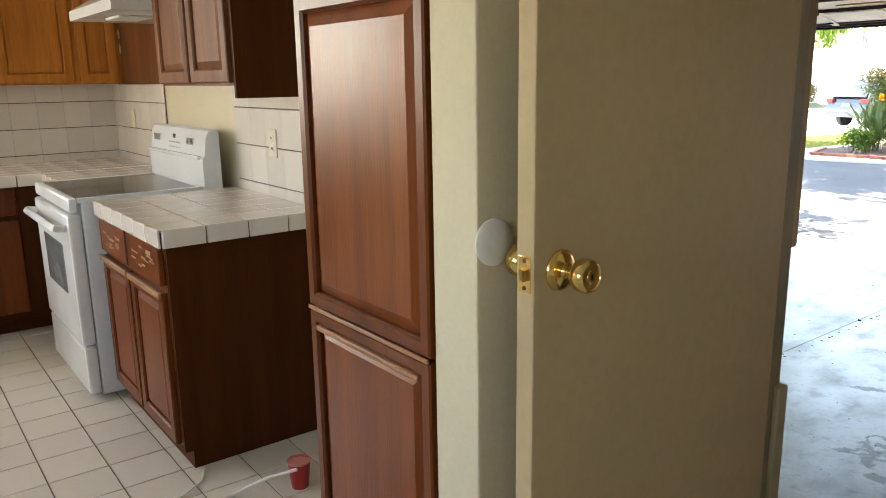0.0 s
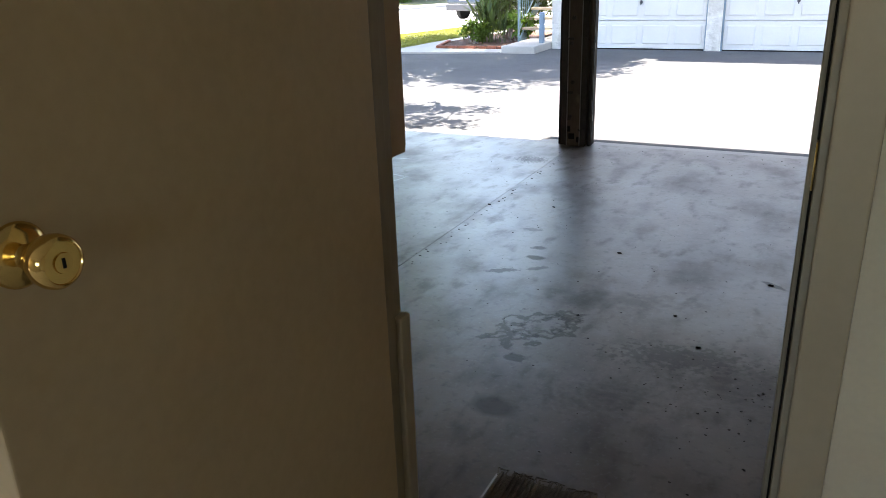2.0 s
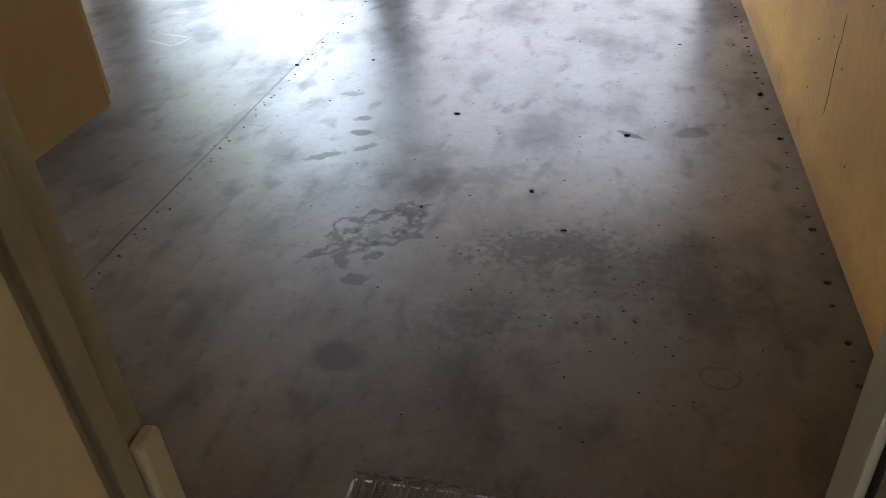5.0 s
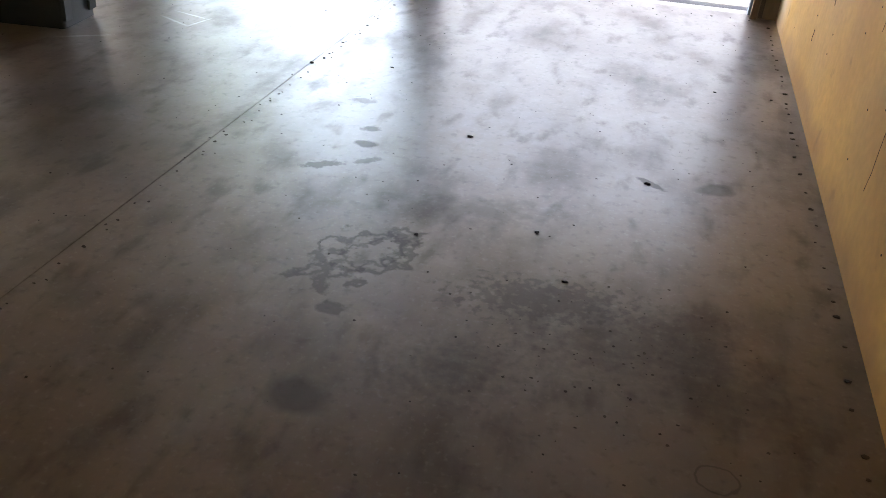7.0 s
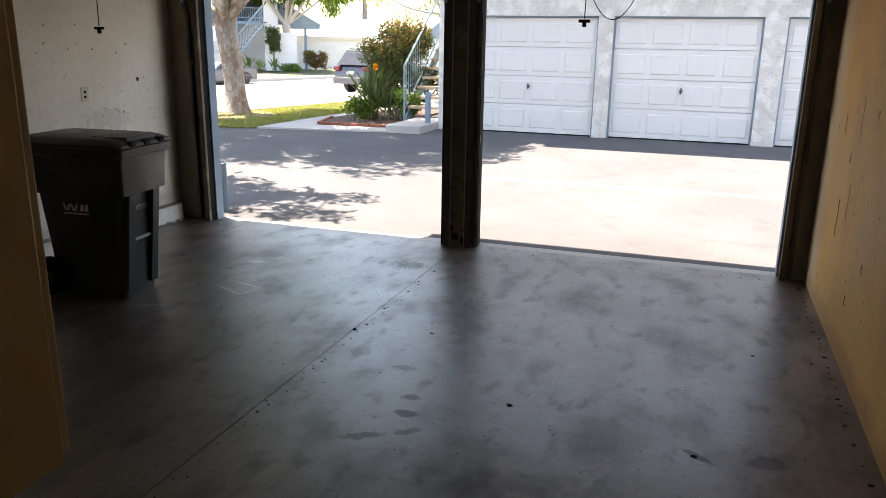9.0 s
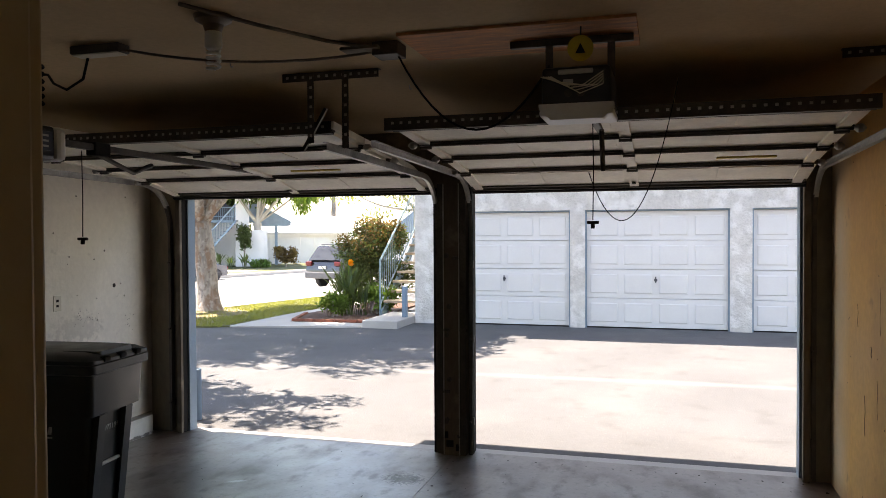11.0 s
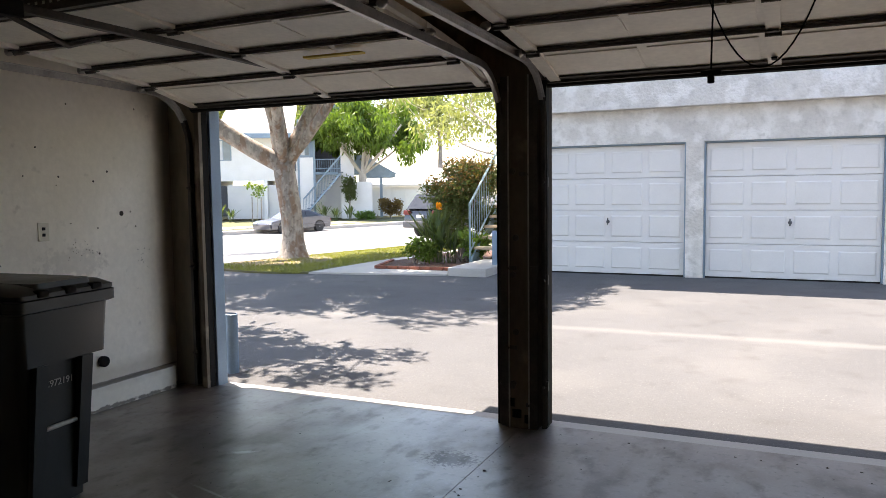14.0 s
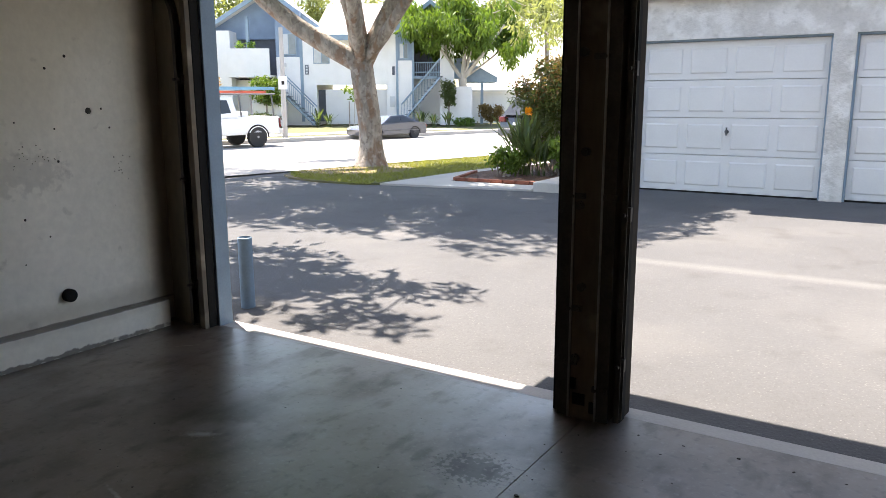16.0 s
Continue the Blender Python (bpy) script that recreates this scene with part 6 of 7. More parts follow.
for x, y, h in ((-42, 46, 10.5), (-38, 50, 11.5), (-32, 53, 11), (-27, 56, 12), (-14, 54, 9), (-48, 42, 10)):
    t = thing("tree", "green tree rising behind the houses", "tree", (x, y, 0), group="trees behind the houses")
    tr = B()
    limb(tr, (0, 0, -0.1), (0.2, 0.1, h * 0.7), 0.3, 0.12, rng0, 0.05)
    part("trunk", tr, BARK, t)
    leaves("crown", [(rng0.normal() * 1.6, rng0.normal() * 1.6, h * 0.75 + rng0.normal() * 1.0, 1.2, 0.9) for _ in range(16)], 4500, 0.40, 0.16, LEAF_OLIVE, t, rng0, 0.3)


# shrubs beside the stairs
def shrub(at, label, clumps, n, size, m, seed, red=0):
    rng = np.random.default_rng(seed)
    t = thing("shrub", label, "shrub", at)
    st_ = B()
    for c in clumps[:9]:
        limb(st_, (rng.normal() * 0.08, rng.normal() * 0.08, -0.05), (c[0] * 0.8, c[1] * 0.8, c[2] * 0.9), 0.025, 0.008, rng, 0.2, 5, 6)
    part("stems", st_, BARK, t)
    leaves("foliage", clumps, n, size, size * 0.45, m, t, rng, 0.0)
    if red:
        leaves("young_foliage", [(c[0], c[1], c[2] + c[3] * 0.45, c[3] * 0.8, c[4]) for c in clumps if c[2] > 1.1], red, size, size * 0.45, LEAF_RED, t, rng, -0.2, "reddish young leaves")
    return t


rng1 = np.random.default_rng(4)
cl = [(rng1.uniform(-0.58, 0.62), rng1.uniform(-0.5, 0.6), rng1.uniform(0.5, 1.7), rng1.uniform(0.25, 0.42), 0.85) for _ in range(26)]
shrub((-4.45, 9.35, 0.15), "dense green shrub with reddish tips beside the stairs", cl, 11000, 0.075, LEAF_DARK, 5, 3200)
cl = [(rng1.uniform(-0.35, 0.35), rng1.uniform(-0.3, 0.3), rng1.uniform(0.1, 0.5), 0.2, 0.9) for _ in range(9)]
shrub((-4.05, 8.75, 0.15), "low green leafy shrub in the planting bed", cl, 1300, 0.10, LEAF_MID, 6)
shrub((-4.75, 8.15, 0.15), "low yellow-green leafy shrub in the planting bed", [(c[0] * 0.6, c[1] * 0.6, c[2] * 0.8, 0.16, 0.9) for c in cl], 900, 0.09, LEAF_BRIGHT, 7)


def blade_leaf(length, width, lean, bm):
    """A stalk with a long pointed blade, bent over."""
    pts = [Vector((0, lean * length * (f ** 1.8) * 0.9, length * (f - 0.28 * lean * f * f))) for f in (0, 0.2, 0.4, 0.55, 0.7, 0.85, 1.0)]
    wd = [0.012, 0.012, 0.014, width * 0.8, width, width * 0.75, 0.004]
    a = [bm.verts.new(p + Vector((w / 2, 0, 0))) for p, w in zip(pts, wd)]
    c = [bm.verts.new(p + Vector((0, 0.01 + w * 0.15, -w * 0.10))) for p, w in zip(pts, wd)]
    b = [bm.verts.new(p - Vector((w / 2, 0, 0))) for p, w in zip(pts, wd)]
    for i in range(6):
        bm.faces.new((a[i], a[i + 1], c[i + 1], c[i]))
        bm.faces.new((c[i], c[i + 1], b[i + 1], b[i]))
    return bm


def strelitzia(at, n, size, seed, flowers=0, label="green long-bladed plant in the planting bed"):
    rng = random.Random(seed)
    t = thing("blade_plant", label, "plant", at)
    kinds = [mesh_of("leaf", blade_leaf(1.0, w, l, B()), LEAF_DARK if k % 2 else LEAF_BLADE, 60) for k, (w, l) in enumerate(((0.085, 0.15), (0.10, 0.4), (0.08, 0.65), (0.09, 0.28)))]
    for k in range(n):
        o = new("leaf", kinds[k % 4])
        o.parent = t
        s = size * rng.uniform(0.65, 1.1)
        o.matrix_local = pose(rng.uniform(-0.12, 0.12) * size, rng.uniform(-0.12, 0.12) * size, 0, 0, 0, rng.uniform(0, 360)) @ Matrix.Scale(s, 4)
    for k in range(flowers):
        f = B()
        h = size * rng.uniform(0.95, 1.15)
        x, y = rng.uniform(-0.25, 0.25), rng.uniform(-0.25, 0.25)
        tube(f, [(0, 0, 0), (x * 0.5, y * 0.5, h * 0.6), (x, y, h)], 0.010, 6)
        s_ = part("flower_stalk", f, LEAF_MID, t)
        p = B()
        for j in range(6):
            a = radians(-40 + 22 * j)
            vs = [p.verts.new(q) for q in ((x, y, h), (x + 0.05 * math.cos(a) + 0.02, y + 0.015, h + 0.05 * math.sin(a) + 0.03), (x + 0.10 * math.cos(a), y, h + 0.10 * math.sin(a) + 0.03), (x + 0.06 * math.cos(a) - 0.015, y - 0.015, h + 0.07 * math.sin(a) + 0.03))]
            p.faces.new(vs)
        part("flower", p, LEAF_ORANGE, s_, "orange crested flower")
    return t


strelitzia((-4.62, 8.45, 0.15), 34, 1.05, 2, 2, "green long-bladed plant with orange flowers in the planting bed")
strelitzia((-4.3, 8.4, 0.15), 14, 0.8, 3)

# ---- verge, walk, planting bed, slab ----
def sheet(name, outline, z0, z1, material, label, category):
    bm = B()
    prism(bm, outline, z0, z1, "z")
    return structure(name, bm, material, label, category, 0)


sheet("lawn", [(-8.6, 7.0), (-8.35, 6.55), (-7.95, 6.25), (-7.2, 6.08), (-6.5, 6.10), (-6.05, 6.28), (-5.95, 8.6), (-5.6, 11.5), (-5.4, 14.0), (-6.6, 14.0), (-7.2, 12.2), (-8.3, 8.2)], -0.05, 0.128, LAWN, "mown green verge with bare earth round the tree", "lawn")
sheet("pavement_1", [(-6.03, 6.28), (-5.2, 6.42), (-3.62, 6.72), (-3.62, 7.25), (-5.25, 7.15), (-5.62, 8.5), (-5.3, 11.5), (-5.1, 14.0), (-5.38, 14.0), (-5.58, 11.5), (-5.93, 8.6)], -0.05, 0.132, PAVE, "pale concrete walk beside the verge", "pavement")
sheet("planting_bed", [(-5.2, 7.22), (-3.62, 7.3), (-3.62, 8.3), (-3.9, 8.35), (-3.9, 11.0), (-5.2, 11.5), (-5.55, 8.5)], -0.05, 0.15, MULCH, "brown mulched planting bed", "planting bed")
edg = mesh_of("edging_brick", box(B(), -0.10, -0.035, 0, 0.10, 0.035, 0.05, 0.006), BRICK)
te = thing("bed_edging", "row of red-brown edging bricks round the planting bed", "edging", (-5.2, 7.2, 0.132))
for k in range(13):
    o = new("edging_brick", edg)
    o.parent = te
    if k < 7:
        o.matrix_local = pose(0.08 + 0.215 * k, 0.03 + 0.01 * k, 0, 0, 0, 3)
    else:
        o.matrix_local = pose(-0.06 - 0.055 * (k - 7), 0.13 + 0.205 * (k - 7), 0, 0, 0, 105)
structure("stair_slab", box(B(), -3.60, 6.72, -0.05, -2.92, 8.35, 0.245, 0.02), PAVE, "concrete slab at the foot of the stairs", "slab")

gr = random.Random(9)
gv, gf = [], []
while len(gf) < 16000:
    x, y = gr.uniform(-9, -5.4), gr.uniform(6.08, 13.9)
    left = -8.95 + (y - 5.85) * 0.255
    right = -6.15 + (y - 5.95) * 0.085
    if not left + 0.05 < x < right - 0.0 or (x < -7.2 and y < 6.12 + (-7.2 - x) ** 2 * 0.45) or ((x + 8.0) ** 2 + (y - 8.0) ** 2 < 1.3 and gr.random() < 0.75):
        continue
    a, h = gr.uniform(0, 6.28), gr.uniform(0.015, 0.05)
    dx, dy = 0.008 * math.cos(a), 0.008 * math.sin(a)
    n = len(gv)
    gv += [(x - dx, y - dy, 0.124), (x + dx, y + dy, 0.124), (x + gr.uniform(-0.04, 0.04), y + gr.uniform(-0.04, 0.04), 0.128 + h)]
    gf.append((n, n + 1, n + 2))
me = bpy.data.meshes.new("grass")
me.from_pydata(gv, [], gf)
me.materials.append(GRASS)
tagged(new("grass", me), "short green grass blades on the verge", "grass", kind="stuff")

# ---- stairs up the side of the building across the alley ----
STEP_WOOD = mat("pale_stair_tread", (0.42, 0.34, 0.24), 0.85, var=0.2, scale=6, stretch=(0.4, 3, 3))
TEAL = mat("teal_grey_paint", (0.20, 0.30, 0.33), 0.55, var=0.15, scale=5)
ss = thing("outdoor_stairs", "outdoor stairs with pale treads and a teal metal railing", "stairs", (-3.9, 8.2, 0.16))
for k in range(13):
    part("tread", box(B(), 0.10, 0.15 + 0.27 * k, 0.12 + 0.185 * (k + 1) - 0.05, 0.98, 0.15 + 0.27 * k + 0.29, 0.12 + 0.185 * (k + 1), 0.006), STEP_WOOD, ss)
for x in (0.08, 0.96):
    part("stringer", prism(B(), [(0.05, 0.0), (0.30, 0.0), (3.75, 2.40), (3.75, 2.62), (0.05, 0.10)], x, x + 0.035, "x"), TEAL, ss)
part("post", tube(B(), [(0.05, 0.10, -0.02), (0.05, 0.10, 1.12)], 0.022, 8), TEAL, ss)
part("post", tube(B(), [(0.05, 3.70, 2.40), (0.05, 3.70, 3.62)], 0.022, 8), TEAL, ss)
part("top_rail", tube(B(), [(0.05, 0.10, 1.10), (0.05, 3.70, 3.60)], 0.022, 8), TEAL, ss)
part("low_rail", tube(B(), [(0.05, 0.10, 0.22), (0.05, 3.70, 2.72)], 0.016, 8), TEAL, ss)
for k in range(1, 30):
    y = 0.10 + 3.6 * k / 30
    z = 0.22 + 2.5 * k / 30
    part("baluster", tube(B(), [(0.05, y, z), (0.05, y, z + 0.88)], 0.008, 5), TEAL, ss)
t = thing("blue_post", "short pale blue post at the building's corner", "post", (-3.02, 7.42, 0.10))
part("post", box(B(), -0.045, -0.045, 0, 0.045, 0.045, 0.72, 0.008), LIGHT_BLUE, t)
t = thing("bollard", "blue-grey painted steel pipe bollard beside the garage opening", "bollard", (-2.81, 0.51, -0.03))
part("pipe", lathe(B(), [(0.05, 0.0), (0.05, 0.505), (0.042, 0.51), (0.04, 0.45)], (0, 0, 0), "z", 24), LIGHT_BLUE, t)

# ---- houses across the street ----
HOUSE_WHITE = mat("house_stucco", (0.78, 0.77, 0.75), 0.9, var=0.05, scale=1.5, fine=20, bump=0.3)
HOUSE_BLUE = mat("blue_siding", (0.20, 0.27, 0.36), 0.75, var=0.12, scale=2)
ROOF_PALE = mat("pale_roof", (0.66, 0.65, 0.62), 0.9, var=0.08, scale=1.2, fine=15)
# dark colour: painted shade of recesses and entry; also plates and stair treads
HOUSE_DARK = mat("dark_paint_and_painted_shade", (0.10, 0.11, 0.13), 0.8, var=0.2)
WINDOW = mat("window_pane", (0.20, 0.23, 0.25), 0.08, var=0.15, bump=0)
CURTAIN = mat("pale_blind", (0.55, 0.56, 0.56), 0.7, var=0.1)
house = thing("house", "white two-storey stucco house with blue gables, balconies and outdoor stairs", "house", (-24.2, 36.3, -0.17), 32.7)
house.scale = (1.146, 1.146, 1.146)


def hb(name, u0, u1, z0, z1, v0, v1, m, parent=None, label="", bev=0.0):
    return part(name, box(B(), u0, v0, z0, u1, v1, z1, bev), m, parent or house, label)


hb("wall", -15.5, -11.8, 0.0, 4.6, 0.3, 6, HOUSE_BLUE)
for k in range(7):
    hb("batten", -13.0 + 0.18 * k, -12.96 + 0.18 * k, 1.4, 4.4, 0.27, 0.3, BLUE_TRIM)
hb("wall", -11.8, -11.1, 0.0, 4.9, 0.0, 6, HOUSE_WHITE)
hb("wall", -11.1, -8.7, 0.0, 2.4, 0.9, 6, HOUSE_WHITE)
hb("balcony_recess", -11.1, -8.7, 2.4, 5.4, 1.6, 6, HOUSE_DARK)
hb("balcony_parapet", -11.1, -8.92, 2.5, 3.95, -0.7, -0.55, HOUSE_WHITE)
hb("balcony_side", -11.1, -10.98, 2.5, 3.95, -0.55, 1.6, HOUSE_WHITE)
hb("balcony_floor", -11.1, -8.92, 2.5, 2.62, -0.55, 1.6, HOUSE_WHITE)
hb("balcony_post", -10.2, -10.05, 3.9, 5.6, -0.2, 0.0, BLUE_TRIM)
hb("wall", -8.7, -7.42, 3.55, 5.9, 0.0, 6, HOUSE_BLUE)
hb("wall", -8.7, -7.42, 0.0, 3.55, 0.0, 6, HOUSE_WHITE)
hb("trim_board", -7.46, -7.30, 0.2, 5.4, -0.03, 0.0, BLUE_TRIM)
hb("wall", -7.42, -6.75, 0.0, 4.6, 0.0, 6, HOUSE_WHITE)
hb("wall", -6.75, -2.85, 2.35, 4.55, 0.0, 6, HOUSE_WHITE)
hb("wall", -6.75, -6.62, 0.0, 2.35, 0.0, 6, HOUSE_WHITE)
hb("wall", -4.25, -4.05, 0.0, 2.35, 0.0, 6, HOUSE_WHITE)
hb("wall", -2.92, -2.40, 0.0, 4.9, 0.0, 6, HOUSE_WHITE)
hb("wall", -2.40, -1.55, 0.0, 3.35, 0.0, 6, HOUSE_WHITE)
hb("wall", -2.40, -1.50, 3.35, 5.4, 0.0, 6, HOUSE_BLUE)
hb("trim_board", -2.42, -2.30, 0.2, 5.0, -0.03, 0.0, BLUE_TRIM)
hb("trim_board", -1.58, -1.46, 0.2, 5.0, -0.03, 0.0, BLUE_TRIM)
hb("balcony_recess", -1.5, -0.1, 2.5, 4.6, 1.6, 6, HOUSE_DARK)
hb("wall", -1.5, -0.1, 0.0, 2.5, 1.2, 6, HOUSE_WHITE)
hb("balcony_floor", -1.5, -0.1, 2.42, 2.55, 0.0, 1.6, BLUE_TRIM)
hb("wall", -0.1, 0.65, 0.0, 4.6, 0.0, 6, HOUSE_WHITE)
hb("wall", -0.1, 1.6, 0.0, 2.0, -0.4, 0.0, HOUSE_WHITE)
hb("lintel", -6.62, -2.92, 2.10, 2.35, 0.02, 0.2, HOUSE_WHITE)
# garage doors, and the entry's shade painted as a dark panel
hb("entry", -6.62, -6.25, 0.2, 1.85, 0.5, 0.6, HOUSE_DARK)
for u0, u1 in ((-6.2, -4.25), (-4.05, -2.92)):
    d = hb("garage_door", u0, u1, 0.05, 1.88, 0.25, 0.32, WHITE_DOOR)
    for k in range(4):
        hb("door_section", u0 + 0.04, u1 - 0.04, 0.08 + 0.45 * k, 0.50 + 0.45 * k, 0.235, 0.25, WHITE_DOOR, d)


def win(u0, u1, z0, z1, v=0.0):
    w = hb("window", u0, u1, z0, z1, v - 0.05, v + 0.02, BLUE_TRIM)
    hb("pane", u0 + 0.05, (u0 + u1) / 2 - 0.02, z0 + 0.05, z1 - 0.05, v - 0.06, v - 0.05, CURTAIN, w)
    hb("pane", (u0 + u1) / 2 + 0.02, u1 - 0.05, z0 + 0.05, z1 - 0.05, v - 0.06, v - 0.05, WINDOW, w)


win(-8.45, -7.6, 3.65, 4.75)
win(-6.75, -5.9, 3.20, 4.30)
win(-2.25, -1.75, 3.42, 4.25)
hb("number_plate", -7.2, -7.02, 2.65, 3.15, -0.04, 0.0, HOUSE_DARK)
for k in range(3):
    hb("number", -7.16, -7.06, 2.70 + 0.15 * k, 2.80 + 0.15 * k, -0.05, -0.04, CURTAIN)
hb("number_plate", -2.62, -2.48, 2.6, 3.05, -0.04, 0.0, HOUSE_DARK)
hb("meter_box", -2.75, -2.50, 0.95, 1.5, -0.10, 0.0, CURTAIN)
hb("lamp", -8.3, -8.18, 3.05, 3.25, -0.10, 0.0, CURTAIN)


def gable(u0, um, u1, z0, zm, m, v0, v1):
    part("gable_wall", prism(B(), [(u0, z0), (u1, z0), (um, zm)], v0, v1, "y"), m, house)
    for ua, za, ub, zb in ((u0, z0, um, zm), (um, zm, u1, z0)):
        q = B()
        prism(q, [(ua, za), (ub, zb), (ub, zb + 0.22), (ua, za + 0.22)], v0 - 0.8, v1 + 4.5, "y")
        rf = part("roof", q, ROOF_PALE, house)
        f = B()
        prism(f, [(ua, za - 0.05), (ub, zb - 0.05), (ub, zb + 0.20), (ua, za + 0.20)], v0 - 0.86, v0 - 0.80, "y")
        part("fascia", f, BLUE_TRIM, rf)


gable(-13.2, -9.2, -5.9, 4.55, 6.95, HOUSE_BLUE, 1.4, 1.6)
gable(-2.95, -0.6, 1.6, 4.55, 6.3, HOUSE_BLUE, 1.4, 1.6)
part("roof", prism(B(), [(-0.7, 4.45), (5.0, 6.6), (5.0, 6.8), (-0.7, 4.65)], -6.6, -2.6, "x"), ROOF_PALE, house)
part("eave_board", box(B(), -6.7, -0.75, 4.35, -2.7, -0.65, 4.6), BLUE_TRIM, house)
# balcony rail and stairs of the house
for z in (2.75, 3.25):
    part("balcony_rail", tube(B(), [(-1.5, 0.1, z), (-0.1, 0.1, z)], 0.03, 6), BLUE_TRIM, house)
for k in range(12):
    part("baluster", tube(B(), [(-1.45 + 0.115 * k, 0.1, 2.55), (-1.45 + 0.115 * k, 0.1, 3.25)], 0.014, 5), BLUE_TRIM, house)


def house_stairs(u0, z0, u1, z1, n, v):
    for k in range(n):
        f = k / (n - 1)
        u, z = u0 + (u1 - u0) * f, z0 + (z1 - z0) * f
        part("stair_tread", box(B(), u - 0.14, v, z - 0.03, u + 0.14, v + 0.9, z + 0.02), HOUSE_DARK, house)
    for vv in (v, v + 0.9):
        part("stair_rail", tube(B(), [(u0, vv, z0 + 0.9), (u1, vv, z1 + 0.9)], 0.035, 6), BLUE_TRIM, house)
        part("stair_stringer", tube(B(), [(u0, vv, z0 - 0.05), (u1, vv, z1 - 0.05)], 0.06, 4), BLUE_TRIM, house)
    for k in range(0, n * 2):
        f = k / (n * 2 - 1)
        u, z = u0 + (u1 - u0) * f, z0 + (z1 - z0) * f
        part("stair_baluster", tube(B(), [(u, v, z), (u, v, z + 0.9)], 0.014, 4), BLUE_TRIM, house)


house_stairs(-2.1, 0.2, -0.1, 2.5, 13, -1.0)
house_stairs(-6.6, 0.1, -8.2, 1.7, 9, -1.2)
hb("stair_landing", -9.6, -8.1, 1.55, 1.7, -1.2, 0.9, HOUSE_WHITE)
hb("stair_base", -9.8, -8.2, 0.0, 1.2, -1.3, 0.0, HOUSE_WHITE)
# low house beside it
low = thing("house", "low white house with a pale roof and blue porch", "house", (-24.2, 36.3, -0.17), 32.7)
low.scale = (1.146, 1.146, 1.146)
hb("wall", 1.6, 7.5, 0.0, 1.75, 6.0, 10.0, HOUSE_WHITE, low)
part("roof", prism(B(), [(5.2, 1.75), (10.5, 2.9), (10.5, 3.05), (5.2, 1.9)], 1.2, 8.2, "x"), ROOF_PALE, low)
hb("porch_beam", 1.0, 3.0, 2.25, 2.45, 1.0, 4.0, BLUE_TRIM, low)
hb("porch_post", 2.1, 2.25, 0.0, 2.3, 1.0, 1.15, BLUE_TRIM, low)
part("porch_roof", prism(B(), [(0.6, 2.45), (3.1, 2.45), (1.2, 3.5), (0.6, 3.5)], 1.0, 3.6, "y"), BLUE_TRIM, low)
for k in range(5):
    hb("fence_panel", 1.2 + 0.85 * k, 2.0 + 0.85 * k, 0.0, 1.55, 3.0, 3.06, HOUSE_WHITE, low)
far = thing("house", "grey-blue house with dark windows far down the street", "house", (-13.5, 50.0, -0.39), 15)
hb("wall", -5.0, 5.0, 0.0, 2.3, 0, 5, HOUSE_WHITE, far)
part("roof", prism(B(), [(-5.4, 2.3), (5.4, 2.3), (3.0, 4.2), (-3.0, 4.2)], -0.5, 5.5, "y"), HOUSE_BLUE, far)
for u in (-3.5, -1.2, 1.2, 3.2):
    w = hb("window", u, u + 1.1, 0.9, 1.9, -0.05, 0.02, BLUE_TRIM, far)
    hb("pane", u + 0.06, u + 1.04, 0.96, 1.84, -0.06, -0.05, WINDOW, w)

# front gardens
sheet("lawn_far", [(-24.4, 13.5), (-18.7, 33.5), (-15.5, 43.0), (-26.0, 50.0), (-48.0, 36.0), (-48.0, 13.5)], -0.6, -0.22, LAWN, "green front lawn across the street", "lawn")
sheet("pavement_2", [(-24.3, 13.0), (-23.7, 12.85), (-18.0, 33.3), (-15.0, 42.6), (-15.4, 42.9), (-18.6, 33.5)], -0.6, -0.20, PAVE, "pale concrete kerb across the street", "pavement")
sheet("pavement_3", [(-27.2, 15.0), (-25.3, 14.5), (-20.3, 32.0), (-22.0, 32.6)], -0.6, -0.195, PAVE, "pale concrete pavement across the street", "pavement")
for (u, v, s, sd) in ((-6.3, -2.0, 1.1, 31), (-5.7, -2.3, 0.9, 32), (-1.0, -2.2, 1.1, 33), (0.3, -2.4, 1.0, 34), (-0.4, -2.8, 0.8, 35)):
    p = Vector((-24.2, 36.3, -0.20)) + Matrix.Rotation(radians(32.7), 3, "Z") @ Vector((u, v, 0)) * 1.146
    strelitzia(p, 22, s, sd, 0, "spiky green plant in a front garden")


def hedge(u, v, hu, hv, z0, z1, label, m, seed):
    rng = np.random.default_rng(seed)
    p = Vector((-24.2, 36.3, -0.25)) + Matrix.Rotation(radians(32.7), 3, "Z") @ Vector((u, v, 0)) * 1.146
    t = thing("hedge", label, "hedge", p, 32.7)
    st_ = B()
    limb(st_, (0, 0, 0.0), (0, 0, z0 + 0.3), 0.06, 0.05, rng, 0.02)
    part("stems", st_, BARK, t)
    leaves("foliage", [(rng.uniform(-hu, hu), rng.uniform(-hv, hv), rng.uniform(z0, z1), 0.22, 0.9) for _ in range(int(60 * hu * (z1 - z0)) + 12)], int(2600 * hu * (z1 - z0)) + 500, 0.14, 0.08, m, t, rng)


hedge(-8.85, -2.0, 0.85, 0.5, 1.45, 2.85, "tall clipped bright green hedge before the house", LEAF_BRIGHT, 41)
hedge(-9.0, -2.6, 1.1, 0.5, 0.25, 0.75, "low dark shrub bed before the house", LEAF_DARK, 42)
hedge(0.35, -0.9, 0.3, 0.3, 1.2, 2.6, "narrow dark green cypress by the house", LEAF_DARK, 43)
